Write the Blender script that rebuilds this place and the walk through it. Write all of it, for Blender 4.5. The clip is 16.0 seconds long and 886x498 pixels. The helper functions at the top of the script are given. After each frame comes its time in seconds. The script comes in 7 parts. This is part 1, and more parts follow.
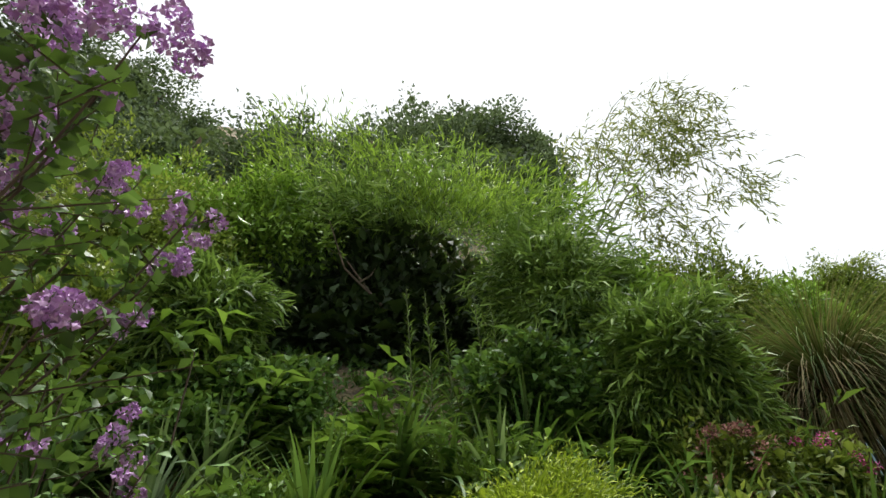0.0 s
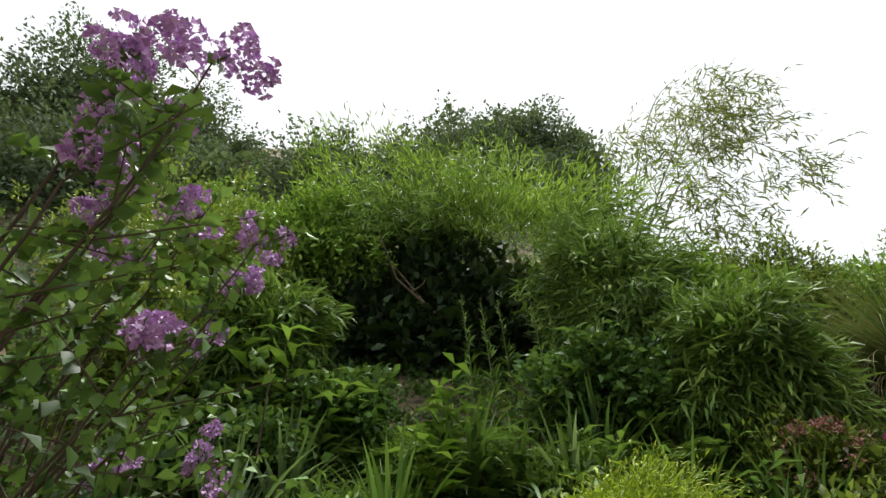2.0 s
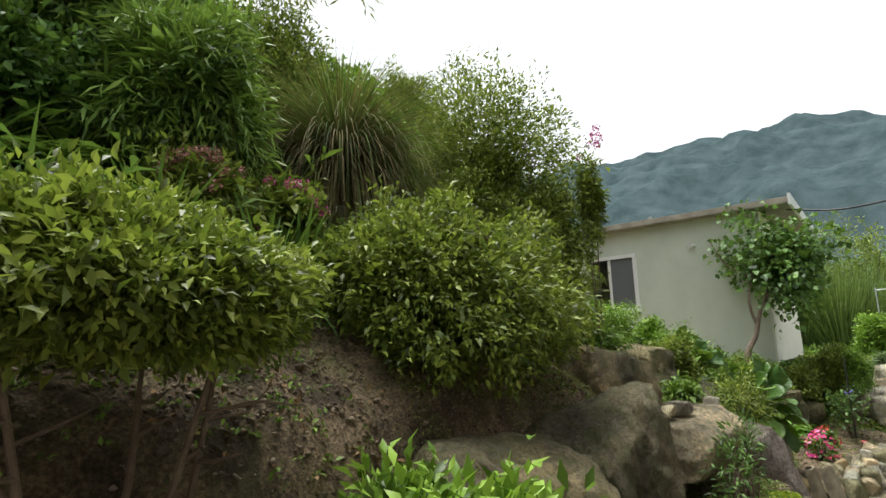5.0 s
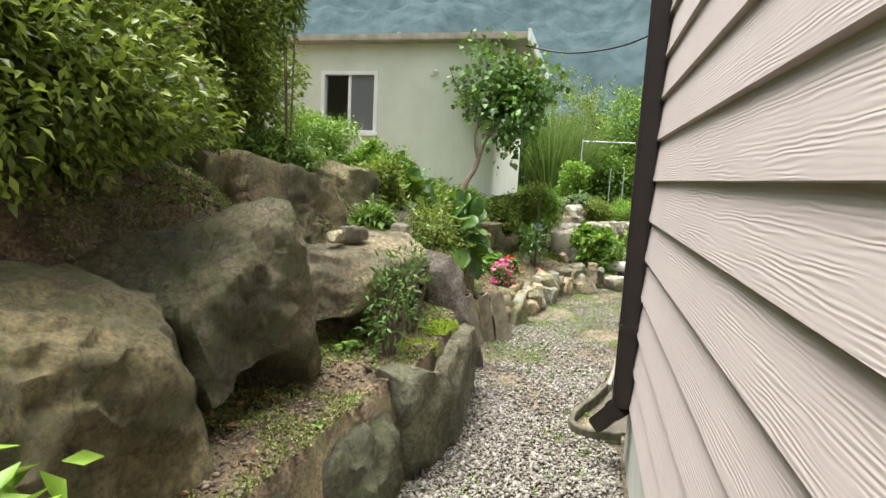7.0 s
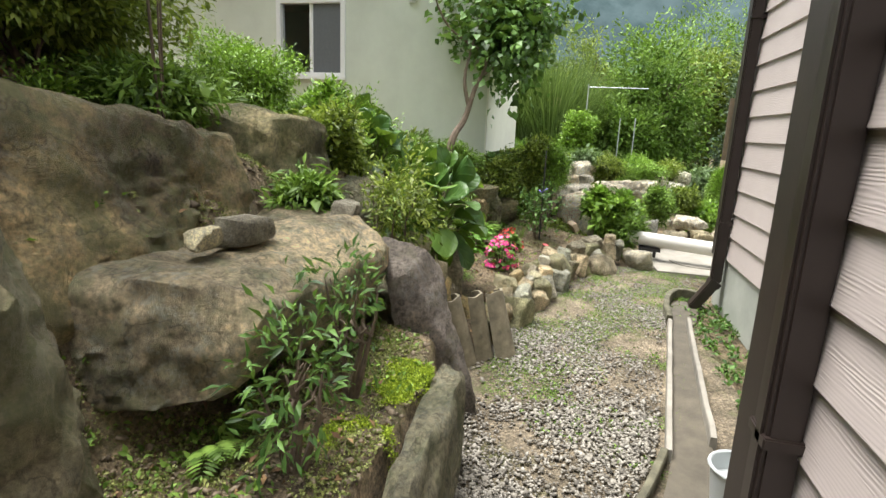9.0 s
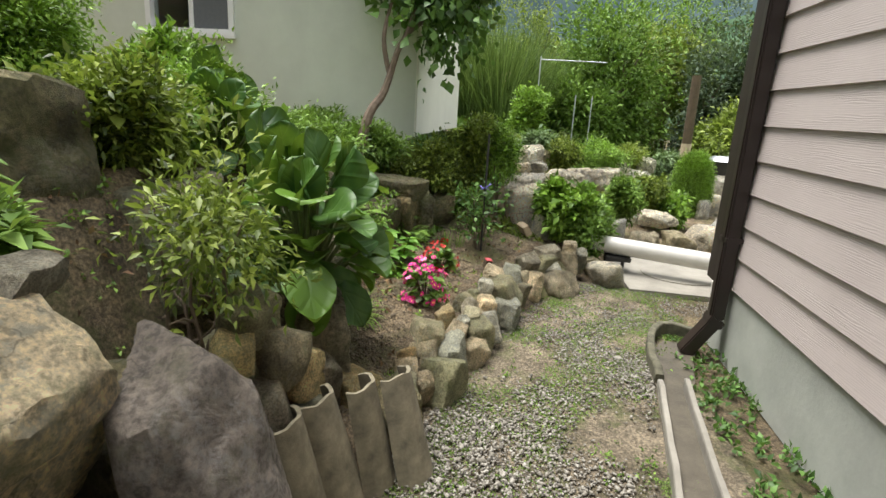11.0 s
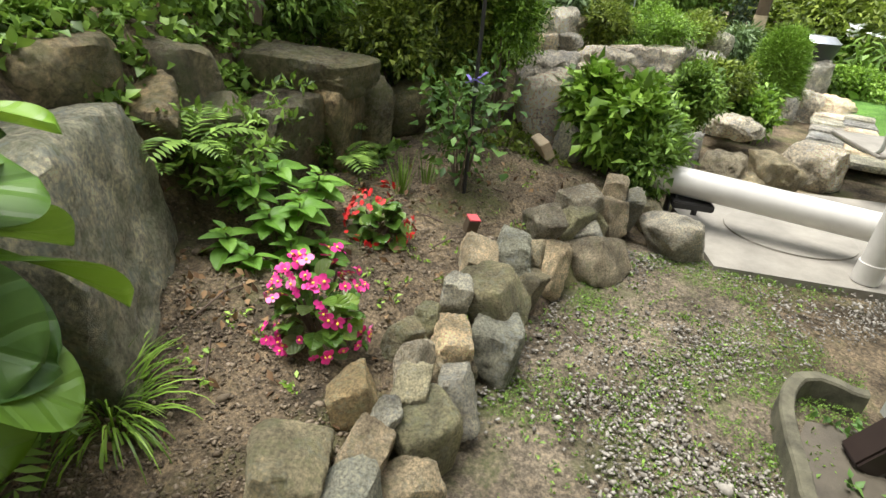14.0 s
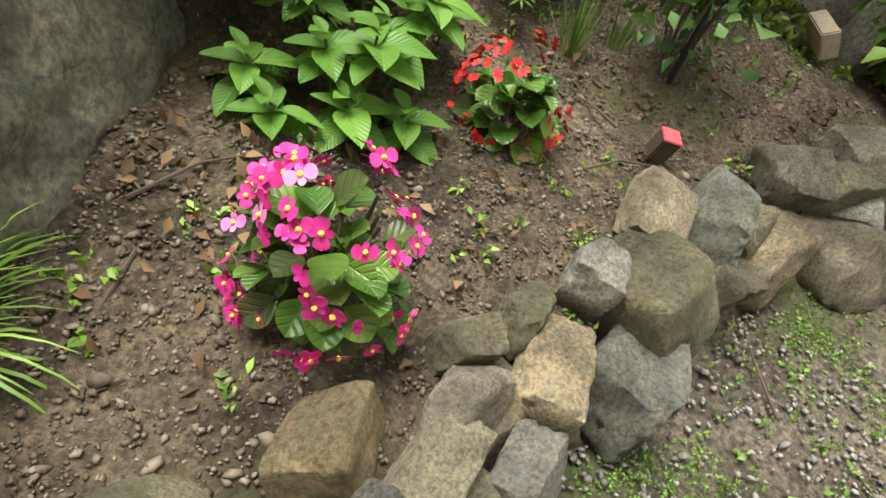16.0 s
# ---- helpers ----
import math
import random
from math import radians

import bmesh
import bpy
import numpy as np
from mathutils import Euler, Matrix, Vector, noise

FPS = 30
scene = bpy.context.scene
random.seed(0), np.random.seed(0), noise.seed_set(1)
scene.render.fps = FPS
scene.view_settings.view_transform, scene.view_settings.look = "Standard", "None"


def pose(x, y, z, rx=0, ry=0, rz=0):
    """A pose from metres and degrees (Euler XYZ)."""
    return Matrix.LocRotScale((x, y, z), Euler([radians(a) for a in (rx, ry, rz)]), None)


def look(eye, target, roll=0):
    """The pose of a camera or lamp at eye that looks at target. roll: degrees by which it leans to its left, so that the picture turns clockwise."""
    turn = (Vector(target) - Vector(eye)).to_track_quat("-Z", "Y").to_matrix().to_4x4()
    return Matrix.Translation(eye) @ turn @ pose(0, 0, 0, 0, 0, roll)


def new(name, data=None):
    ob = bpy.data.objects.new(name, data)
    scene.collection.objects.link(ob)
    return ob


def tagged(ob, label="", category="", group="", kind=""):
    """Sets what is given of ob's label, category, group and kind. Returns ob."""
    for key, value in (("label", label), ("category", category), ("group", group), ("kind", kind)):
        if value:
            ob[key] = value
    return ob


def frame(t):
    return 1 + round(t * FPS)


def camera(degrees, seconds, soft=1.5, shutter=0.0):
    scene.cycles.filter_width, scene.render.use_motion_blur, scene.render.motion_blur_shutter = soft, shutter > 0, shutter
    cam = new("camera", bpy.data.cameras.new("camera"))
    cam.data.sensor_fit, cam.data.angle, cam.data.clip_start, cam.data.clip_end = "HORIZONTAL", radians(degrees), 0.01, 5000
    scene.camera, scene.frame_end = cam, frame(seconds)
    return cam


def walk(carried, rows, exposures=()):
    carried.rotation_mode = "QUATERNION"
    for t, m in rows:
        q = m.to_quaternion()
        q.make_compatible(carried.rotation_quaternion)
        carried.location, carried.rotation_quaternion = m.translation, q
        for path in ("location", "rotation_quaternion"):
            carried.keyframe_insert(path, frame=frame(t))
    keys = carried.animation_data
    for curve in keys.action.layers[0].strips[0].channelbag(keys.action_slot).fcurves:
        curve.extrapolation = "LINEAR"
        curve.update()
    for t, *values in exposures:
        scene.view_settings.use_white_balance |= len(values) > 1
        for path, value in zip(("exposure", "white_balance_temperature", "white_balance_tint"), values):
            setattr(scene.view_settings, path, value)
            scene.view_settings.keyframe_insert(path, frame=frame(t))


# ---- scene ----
cam = camera(78.3, 16.0)
METRES, EYE, TILT, LEAN, TURN = 7.5, 1.72, 0.0, 0.0, -10.8
ROWS = [
    (0.0, 0.0, 0.0, 0.0, 0.44, 33.96, 0.65),
    (0.5, -0.0015, 0.001, 0.0004, 1.1, 34.09, 1.38),
    (1.0, -0.0034, 0.002, 0.0005, 2.07, 34.28, 1.58),
    (1.5, -0.0064, 0.0021, 0.0006, 3.56, 34.47, 1.41),
    (2.0, -0.0092, 0.0013, 0.0008, 6.03, 34.72, 0.97),
    (2.5, -0.0087, 0.0008, 0.0006, 7.35, 34.85, 0.53),
    (3.0, -0.0017, 0.0045, -0.0017, 6.78, 34.8, 0.49),
    (3.5, 0.0059, 0.0066, -0.0047, -2.37, 33.8, 0.27),
    (4.0, 0.013, 0.0054, -0.0088, -18.34, 30.1, 0.29),
    (4.5, 0.0372, 0.0066, -0.0195, -30.73, 22.72, 1.4),
    (5.0, 0.0745, 0.0055, -0.026, -40.32, 9.99, 1.94),
    (5.2, 0.0890, 0.0045, -0.0268, -45.0, 5.0, 1.6),
    (7.3, 0.2430, 0.0175, -0.0408, -64.9, -8.85, -3.3),
    (7.5, 0.2609, 0.0231, -0.0414, -64.9, -9.75, -3.3),
    (8.0, 0.3086, 0.0434, -0.0433, -64.13, -10.78, -3.2),
    (8.5, 0.3539, 0.0671, -0.0444, -63.59, -11.52, -2.89),
    (9.0, 0.3927, 0.0806, -0.0419, -65.14, -12.6, -2.44),
    (9.2, 0.4100, 0.0850, -0.0420, -66.7, -13.6, -2.45),
    (11.3, 0.6110, 0.1265, -0.0433, -70.2, -14.6, -3.15),
    (11.5, 0.6299, 0.1308, -0.0436, -70.28, -14.65, -3.16),
    (12.0, 0.6749, 0.141, -0.0447, -71.25, -14.91, -3.3),
    (12.5, 0.7232, 0.1486, -0.0473, -71.55, -15.73, -3.12),
    (13.0, 0.7618, 0.1648, -0.0546, -71.19, -19.18, -3.23),
    (13.5, 0.796, 0.1711, -0.0602, -70.98, -24.2, -3.31),
    (14.0, 0.8338, 0.1733, -0.0672, -68.35, -27.47, -4.84),
    (14.5, 0.8668, 0.1851, -0.0738, -65.11, -32.5, -6.61),
    (15.0, 0.8864, 0.1944, -0.0821, -61.7, -39.09, -8.41),
    (15.5, 0.9114, 0.2022, -0.0878, -54.53, -43.16, -9.33),
    (16.0, 0.9318, 0.2153, -0.1014, -46.1, -47.27, -11.09),
]
walk(cam, [(t, pose(0, 0, EYE, TILT, LEAN, TURN) @ pose(METRES * x, METRES * y, METRES * z, 90 + pitch, roll, yaw)) for t, x, y, z, yaw, pitch, roll in ROWS],
     [(0.0, 0.55), (3.0, 0.55), (4.2, 0.3), (4.7, 0.4), (5.1, 0.75), (7.3, 1.3), (9.2, 1.15), (11.3, 0.8), (12.4, 0.82), (13.0, 0.85), (14.5, 0.82), (16.0, 0.8)])

# ---- world and light ----
world = bpy.data.worlds.new("overcast_sky")
scene.world = world
world.use_nodes = True
wn = world.node_tree.nodes
wl = world.node_tree.links
sky = wn.new("ShaderNodeTexSky")
sky.sky_type = "NISHITA"
sky.sun_disc = False
sky.sun_elevation, sky.sun_rotation = radians(74), radians(9)
sky.dust_density, sky.air_density = 4.0, 1.0
sky_mix = wn.new("ShaderNodeMixRGB")
sky_mix.inputs[0].default_value = 0.88
sky_mix.inputs[2].default_value = (9.3, 9.6, 9.9, 1)
wl.new(sky.outputs[0], sky_mix.inputs[1])
wl.new(sky_mix.outputs[0], wn["Background"].inputs[0])
wn["Background"].inputs[1].default_value = 0.09
sun = new("sun", bpy.data.lights.new("sun", "SUN"))
sun.data.energy, sun.data.angle, sun.data.color = 3.7, radians(35), (1.0, 0.97, 0.94)
sun.matrix_world = look((5, 8, 18), (4, 3, 0))


# ---- materials ----
def nodes(name):
    m = bpy.data.materials.new(name)
    m.use_nodes = True
    return m, m.node_tree.nodes, m.node_tree.links, m.node_tree.nodes["Principled BSDF"]


def ramp(n, l, src, stops):
    r = n.new("ShaderNodeValToRGB")
    while len(r.color_ramp.elements) < len(stops):
        r.color_ramp.elements.new(0.5)
    for e, (p, c) in zip(r.color_ramp.elements, stops):
        e.position, e.color = p, (*c, 1)
    l.new(src, r.inputs[0])
    return r.outputs[0]


def noise_tex(n, l, scale, detail=6, rough=0.6, coord=None, stretch=None):
    t = n.new("ShaderNodeTexNoise")
    t.inputs["Scale"].default_value, t.inputs["Detail"].default_value, t.inputs["Roughness"].default_value = scale, detail, rough
    if coord is None:
        coord = n.new("ShaderNodeTexCoord").outputs["Object"]
    if stretch:
        mp = n.new("ShaderNodeMapping")
        mp.inputs["Scale"].default_value = stretch
        l.new(coord, mp.inputs[0])
        coord = mp.outputs[0]
    l.new(coord, t.inputs["Vector"])
    return t.outputs["Fac"]


def mix(n, l, fac, a, b, mode="MIX"):
    x = n.new("ShaderNodeMixRGB")
    x.blend_type = mode
    for i, v in ((0, fac), (1, a), (2, b)):
        if isinstance(v, (int, float)):
            x.inputs[i].default_value = v
        elif isinstance(v, tuple):
            x.inputs[i].default_value = (*v, 1)
        else:
            l.new(v, x.inputs[i])
    return x.outputs[0]


def bump(n, l, b, height, strength, distance):
    k = n.new("ShaderNodeBump")
    k.inputs["Strength"].default_value, k.inputs["Distance"].default_value = strength, distance
    l.new(height, k.inputs["Height"])
    l.new(k.outputs[0], b.inputs["Normal"])


def leaf_mat(name, dark, mid, light, rough=0.48, through_light=0.22, spec=0.3):
    m, n, l, b = nodes(name)
    geo = n.new("ShaderNodeNewGeometry")
    col = ramp(n, l, geo.outputs["Random Per Island"], [(0, tuple(v * 0.4 for v in dark)), (0.45, tuple(v * 0.8 for v in mid)), (0.85, light), (1, tuple(v * 1.2 for v in light))])
    big = noise_tex(n, l, 2.2, 3)
    col = mix(n, l, ramp(n, l, big, [(0.42, (0, 0, 0)), (0.7, (0.4, 0.4, 0.4))]), col, light)
    l.new(col, b.inputs["Base Color"])
    b.inputs["Roughness"].default_value = rough
    b.inputs["Specular IOR Level"].default_value = spec
    t = n.new("ShaderNodeBsdfTranslucent")
    l.new(mix(n, l, 0.35, col, (0.3, 0.45, 0.04), "MIX"), t.inputs[0])
    s = n.new("ShaderNodeMixShader")
    s.inputs[0].default_value = through_light
    l.new(b.outputs[0], s.inputs[1])
    l.new(t.outputs[0], s.inputs[2])
    l.new(s.outputs[0], n["Material Output"].inputs[0])
    return m


def petal_mat(name, dark, light):
    m, n, l, b = nodes(name)
    geo = n.new("ShaderNodeNewGeometry")
    l.new(ramp(n, l, geo.outputs["Random Per Island"], [(0, dark), (1, light)]), b.inputs["Base Color"])
    b.inputs["Roughness"].default_value = 0.6
    return m


def rock_mat(name, a, c, moss, moss_amount, scale=3.0, stain=0.5, crack_depth=0.55):
    m, n, l, b = nodes(name)
    info = n.new("ShaderNodeObjectInfo")
    co = n.new("ShaderNodeTexCoord").outputs["Object"]
    off = n.new("ShaderNodeVectorMath")
    off.operation = "ADD"
    sc = n.new("ShaderNodeVectorMath")
    sc.operation = "SCALE"
    sc.inputs[0].default_value = (13, 29, 41)
    l.new(info.outputs["Random"], sc.inputs["Scale"])
    l.new(co, off.inputs[0])
    l.new(sc.outputs[0], off.inputs[1])
    p = off.outputs[0]
    base = ramp(n, l, noise_tex(n, l, scale, 10, 0.65, p), [(0.33, a), (0.52, c), (0.72, tuple(min(1, v * 1.4) for v in c))])
    tint = ramp(n, l, info.outputs["Random"], [(0, (0.68, 0.71, 0.73)), (0.3, (1.08, 1.01, 0.9)), (0.6, (0.8, 0.83, 0.7)), (0.8, (1.1, 1.05, 0.95)), (1, (1.25, 1.1, 0.85))])
    base = mix(n, l, 1.0, base, tint, "MULTIPLY")
    speck = ramp(n, l, noise_tex(n, l, scale * 14, 4, 0.7, p), [(0.38, (0.42, 0.4, 0.37)), (0.48, (1.05, 1.05, 1.05)), (0.62, (1.8, 1.76, 1.66))])
    base = mix(n, l, 0.6, base, speck, "MULTIPLY")
    broad = ramp(n, l, noise_tex(n, l, scale * 0.35, 4, 0.6, p), [(0.4, (0.78, 0.74, 0.66)), (0.6, (1.65, 1.6, 1.5))])
    base = mix(n, l, 1.0, base, broad, "MULTIPLY")
    dark = ramp(n, l, noise_tex(n, l, scale * 0.7, 8, 0.7, p, (1, 1, 0.45)), [(0.5, (0, 0, 0)), (0.62, (stain, stain, stain))])
    base = mix(n, l, dark, base, (0.05, 0.045, 0.035))
    lich = ramp(n, l, noise_tex(n, l, scale * 2.3, 8, 0.75, p), [(0.6 - moss_amount * 0.25, (0, 0, 0)), (0.78 - moss_amount * 0.25, (0.75, 0.75, 0.75))])
    base = mix(n, l, lich, base, moss)
    crust = mix(n, l, 1.0, ramp(n, l, noise_tex(n, l, scale * 1.1, 5, 0.6, p), [(0.44, (0, 0, 0)), (0.56, (1, 1, 1))]), ramp(n, l, noise_tex(n, l, scale * 6.5, 7, 0.75, p), [(0.49, (0, 0, 0)), (0.58, (0.5, 0.5, 0.5))]), "MULTIPLY")
    base = mix(n, l, crust, base, tuple(min(0.6, v * 1.15 + 0.02) for v in (c[0] * 0.92, c[1], c[2])))
    line = noise_tex(n, l, scale * 0.9, 5, 0.55, p)
    crack = ramp(n, l, line, [(0.462, (0, 0, 0)), (0.47, (crack_depth,) * 3), (0.478, (0, 0, 0))])
    base = mix(n, l, crack, base, (0.035, 0.03, 0.022))
    l.new(base, b.inputs["Base Color"])
    b.inputs["Roughness"].default_value = 0.88
    h = mix(n, l, 0.5, noise_tex(n, l, scale * 4, 12, 0.8, p), noise_tex(n, l, scale * 16, 8, 0.8, p))
    bump(n, l, b, h, 1.0, min(0.16, 0.5 / scale))
    return m


def soil_mat(name, a, c, green, amount):
    m, n, l, b = nodes(name)
    co = n.new("ShaderNodeTexCoord").outputs["Object"]
    base = ramp(n, l, noise_tex(n, l, 3.5, 10, 0.7, co), [(0.4, a), (0.54, c), (0.66, tuple(v * 1.4 for v in c))])
    sp = ramp(n, l, noise_tex(n, l, 70, 4, 0.7, co), [(0.4, (0.45, 0.44, 0.42)), (0.52, (1, 1, 1)), (0.64, (1.7, 1.62, 1.5))])
    base = mix(n, l, 0.85, base, sp, "MULTIPLY")
    g = ramp(n, l, noise_tex(n, l, 2.4, 9, 0.72, co), [(0.62 - amount * 0.3, (0, 0, 0)), (0.76 - amount * 0.3, (0.8, 0.8, 0.8))])
    l.new(mix(n, l, g, base, green), b.inputs["Base Color"])
    b.inputs["Roughness"].default_value = 0.95
    bump(n, l, b, mix(n, l, 0.5, noise_tex(n, l, 45, 8, 0.8, co), noise_tex(n, l, 9, 6, 0.7, co)), 1.0, 0.05)
    return m


def plain_mat(name, col, rough=0.5, metal=0.0, var=0.15, scale=6, bump_s=0.15):
    m, n, l, b = nodes(name)
    f = noise_tex(n, l, scale, 8, 0.65)
    l.new(ramp(n, l, f, [(0.3, tuple(v * (1 - var) for v in col)), (0.7, tuple(min(1, v * (1 + var * 0.6)) for v in col))]), b.inputs["Base Color"])
    b.inputs["Roughness"].default_value, b.inputs["Metallic"].default_value = rough, metal
    if bump_s:
        bump(n, l, b, noise_tex(n, l, scale * 12, 6), bump_s, 0.004)
    return m


def siding_mat():
    m, n, l, b = nodes("siding_paint")
    info = n.new("ShaderNodeObjectInfo")
    co = n.new("ShaderNodeTexCoord").outputs["Object"]
    sc = n.new("ShaderNodeVectorMath")
    sc.operation = "SCALE"
    sc.inputs[0].default_value = (31, 7, 17)
    l.new(info.outputs["Random"], sc.inputs["Scale"])
    ad = n.new("ShaderNodeVectorMath")
    l.new(co, ad.inputs[0])
    l.new(sc.outputs[0], ad.inputs[1])
    mp = n.new("ShaderNodeMapping")
    mp.inputs["Scale"].default_value = (1.6, 1, 13)
    l.new(ad.outputs[0], mp.inputs[0])
    w = n.new("ShaderNodeTexWave")
    w.wave_type, w.bands_direction = "BANDS", "Z"
    for k, v in (("Scale", 2.6), ("Distortion", 9.0), ("Detail", 2.0), ("Detail Scale", 0.9), ("Detail Roughness", 0.6)):
        w.inputs[k].default_value = v
    l.new(mp.outputs[0], w.inputs["Vector"])
    col = ramp(n, l, noise_tex(n, l, 1.7, 8, 0.6, ad.outputs[0]), [(0.3, (0.46, 0.4, 0.382)), (0.7, (0.53, 0.465, 0.443))])
    col = mix(n, l, 0.16, col, ramp(n, l, w.outputs["Fac"], [(0.2, (0.36, 0.29, 0.255)), (0.6, (0.68, 0.59, 0.54))]))
    l.new(col, b.inputs["Base Color"])
    b.inputs["Roughness"].default_value = 0.62
    soft = noise_tex(n, l, 2.2, 3, 0.5, mp.outputs[0])
    hh = mix(n, l, ramp(n, l, soft, [(0.42, (0, 0, 0)), (0.6, (0.9, 0.9, 0.9))]), (0.5, 0.5, 0.5), w.outputs["Color"])
    bump(n, l, b, hh, 0.4, 0.002)
    return m


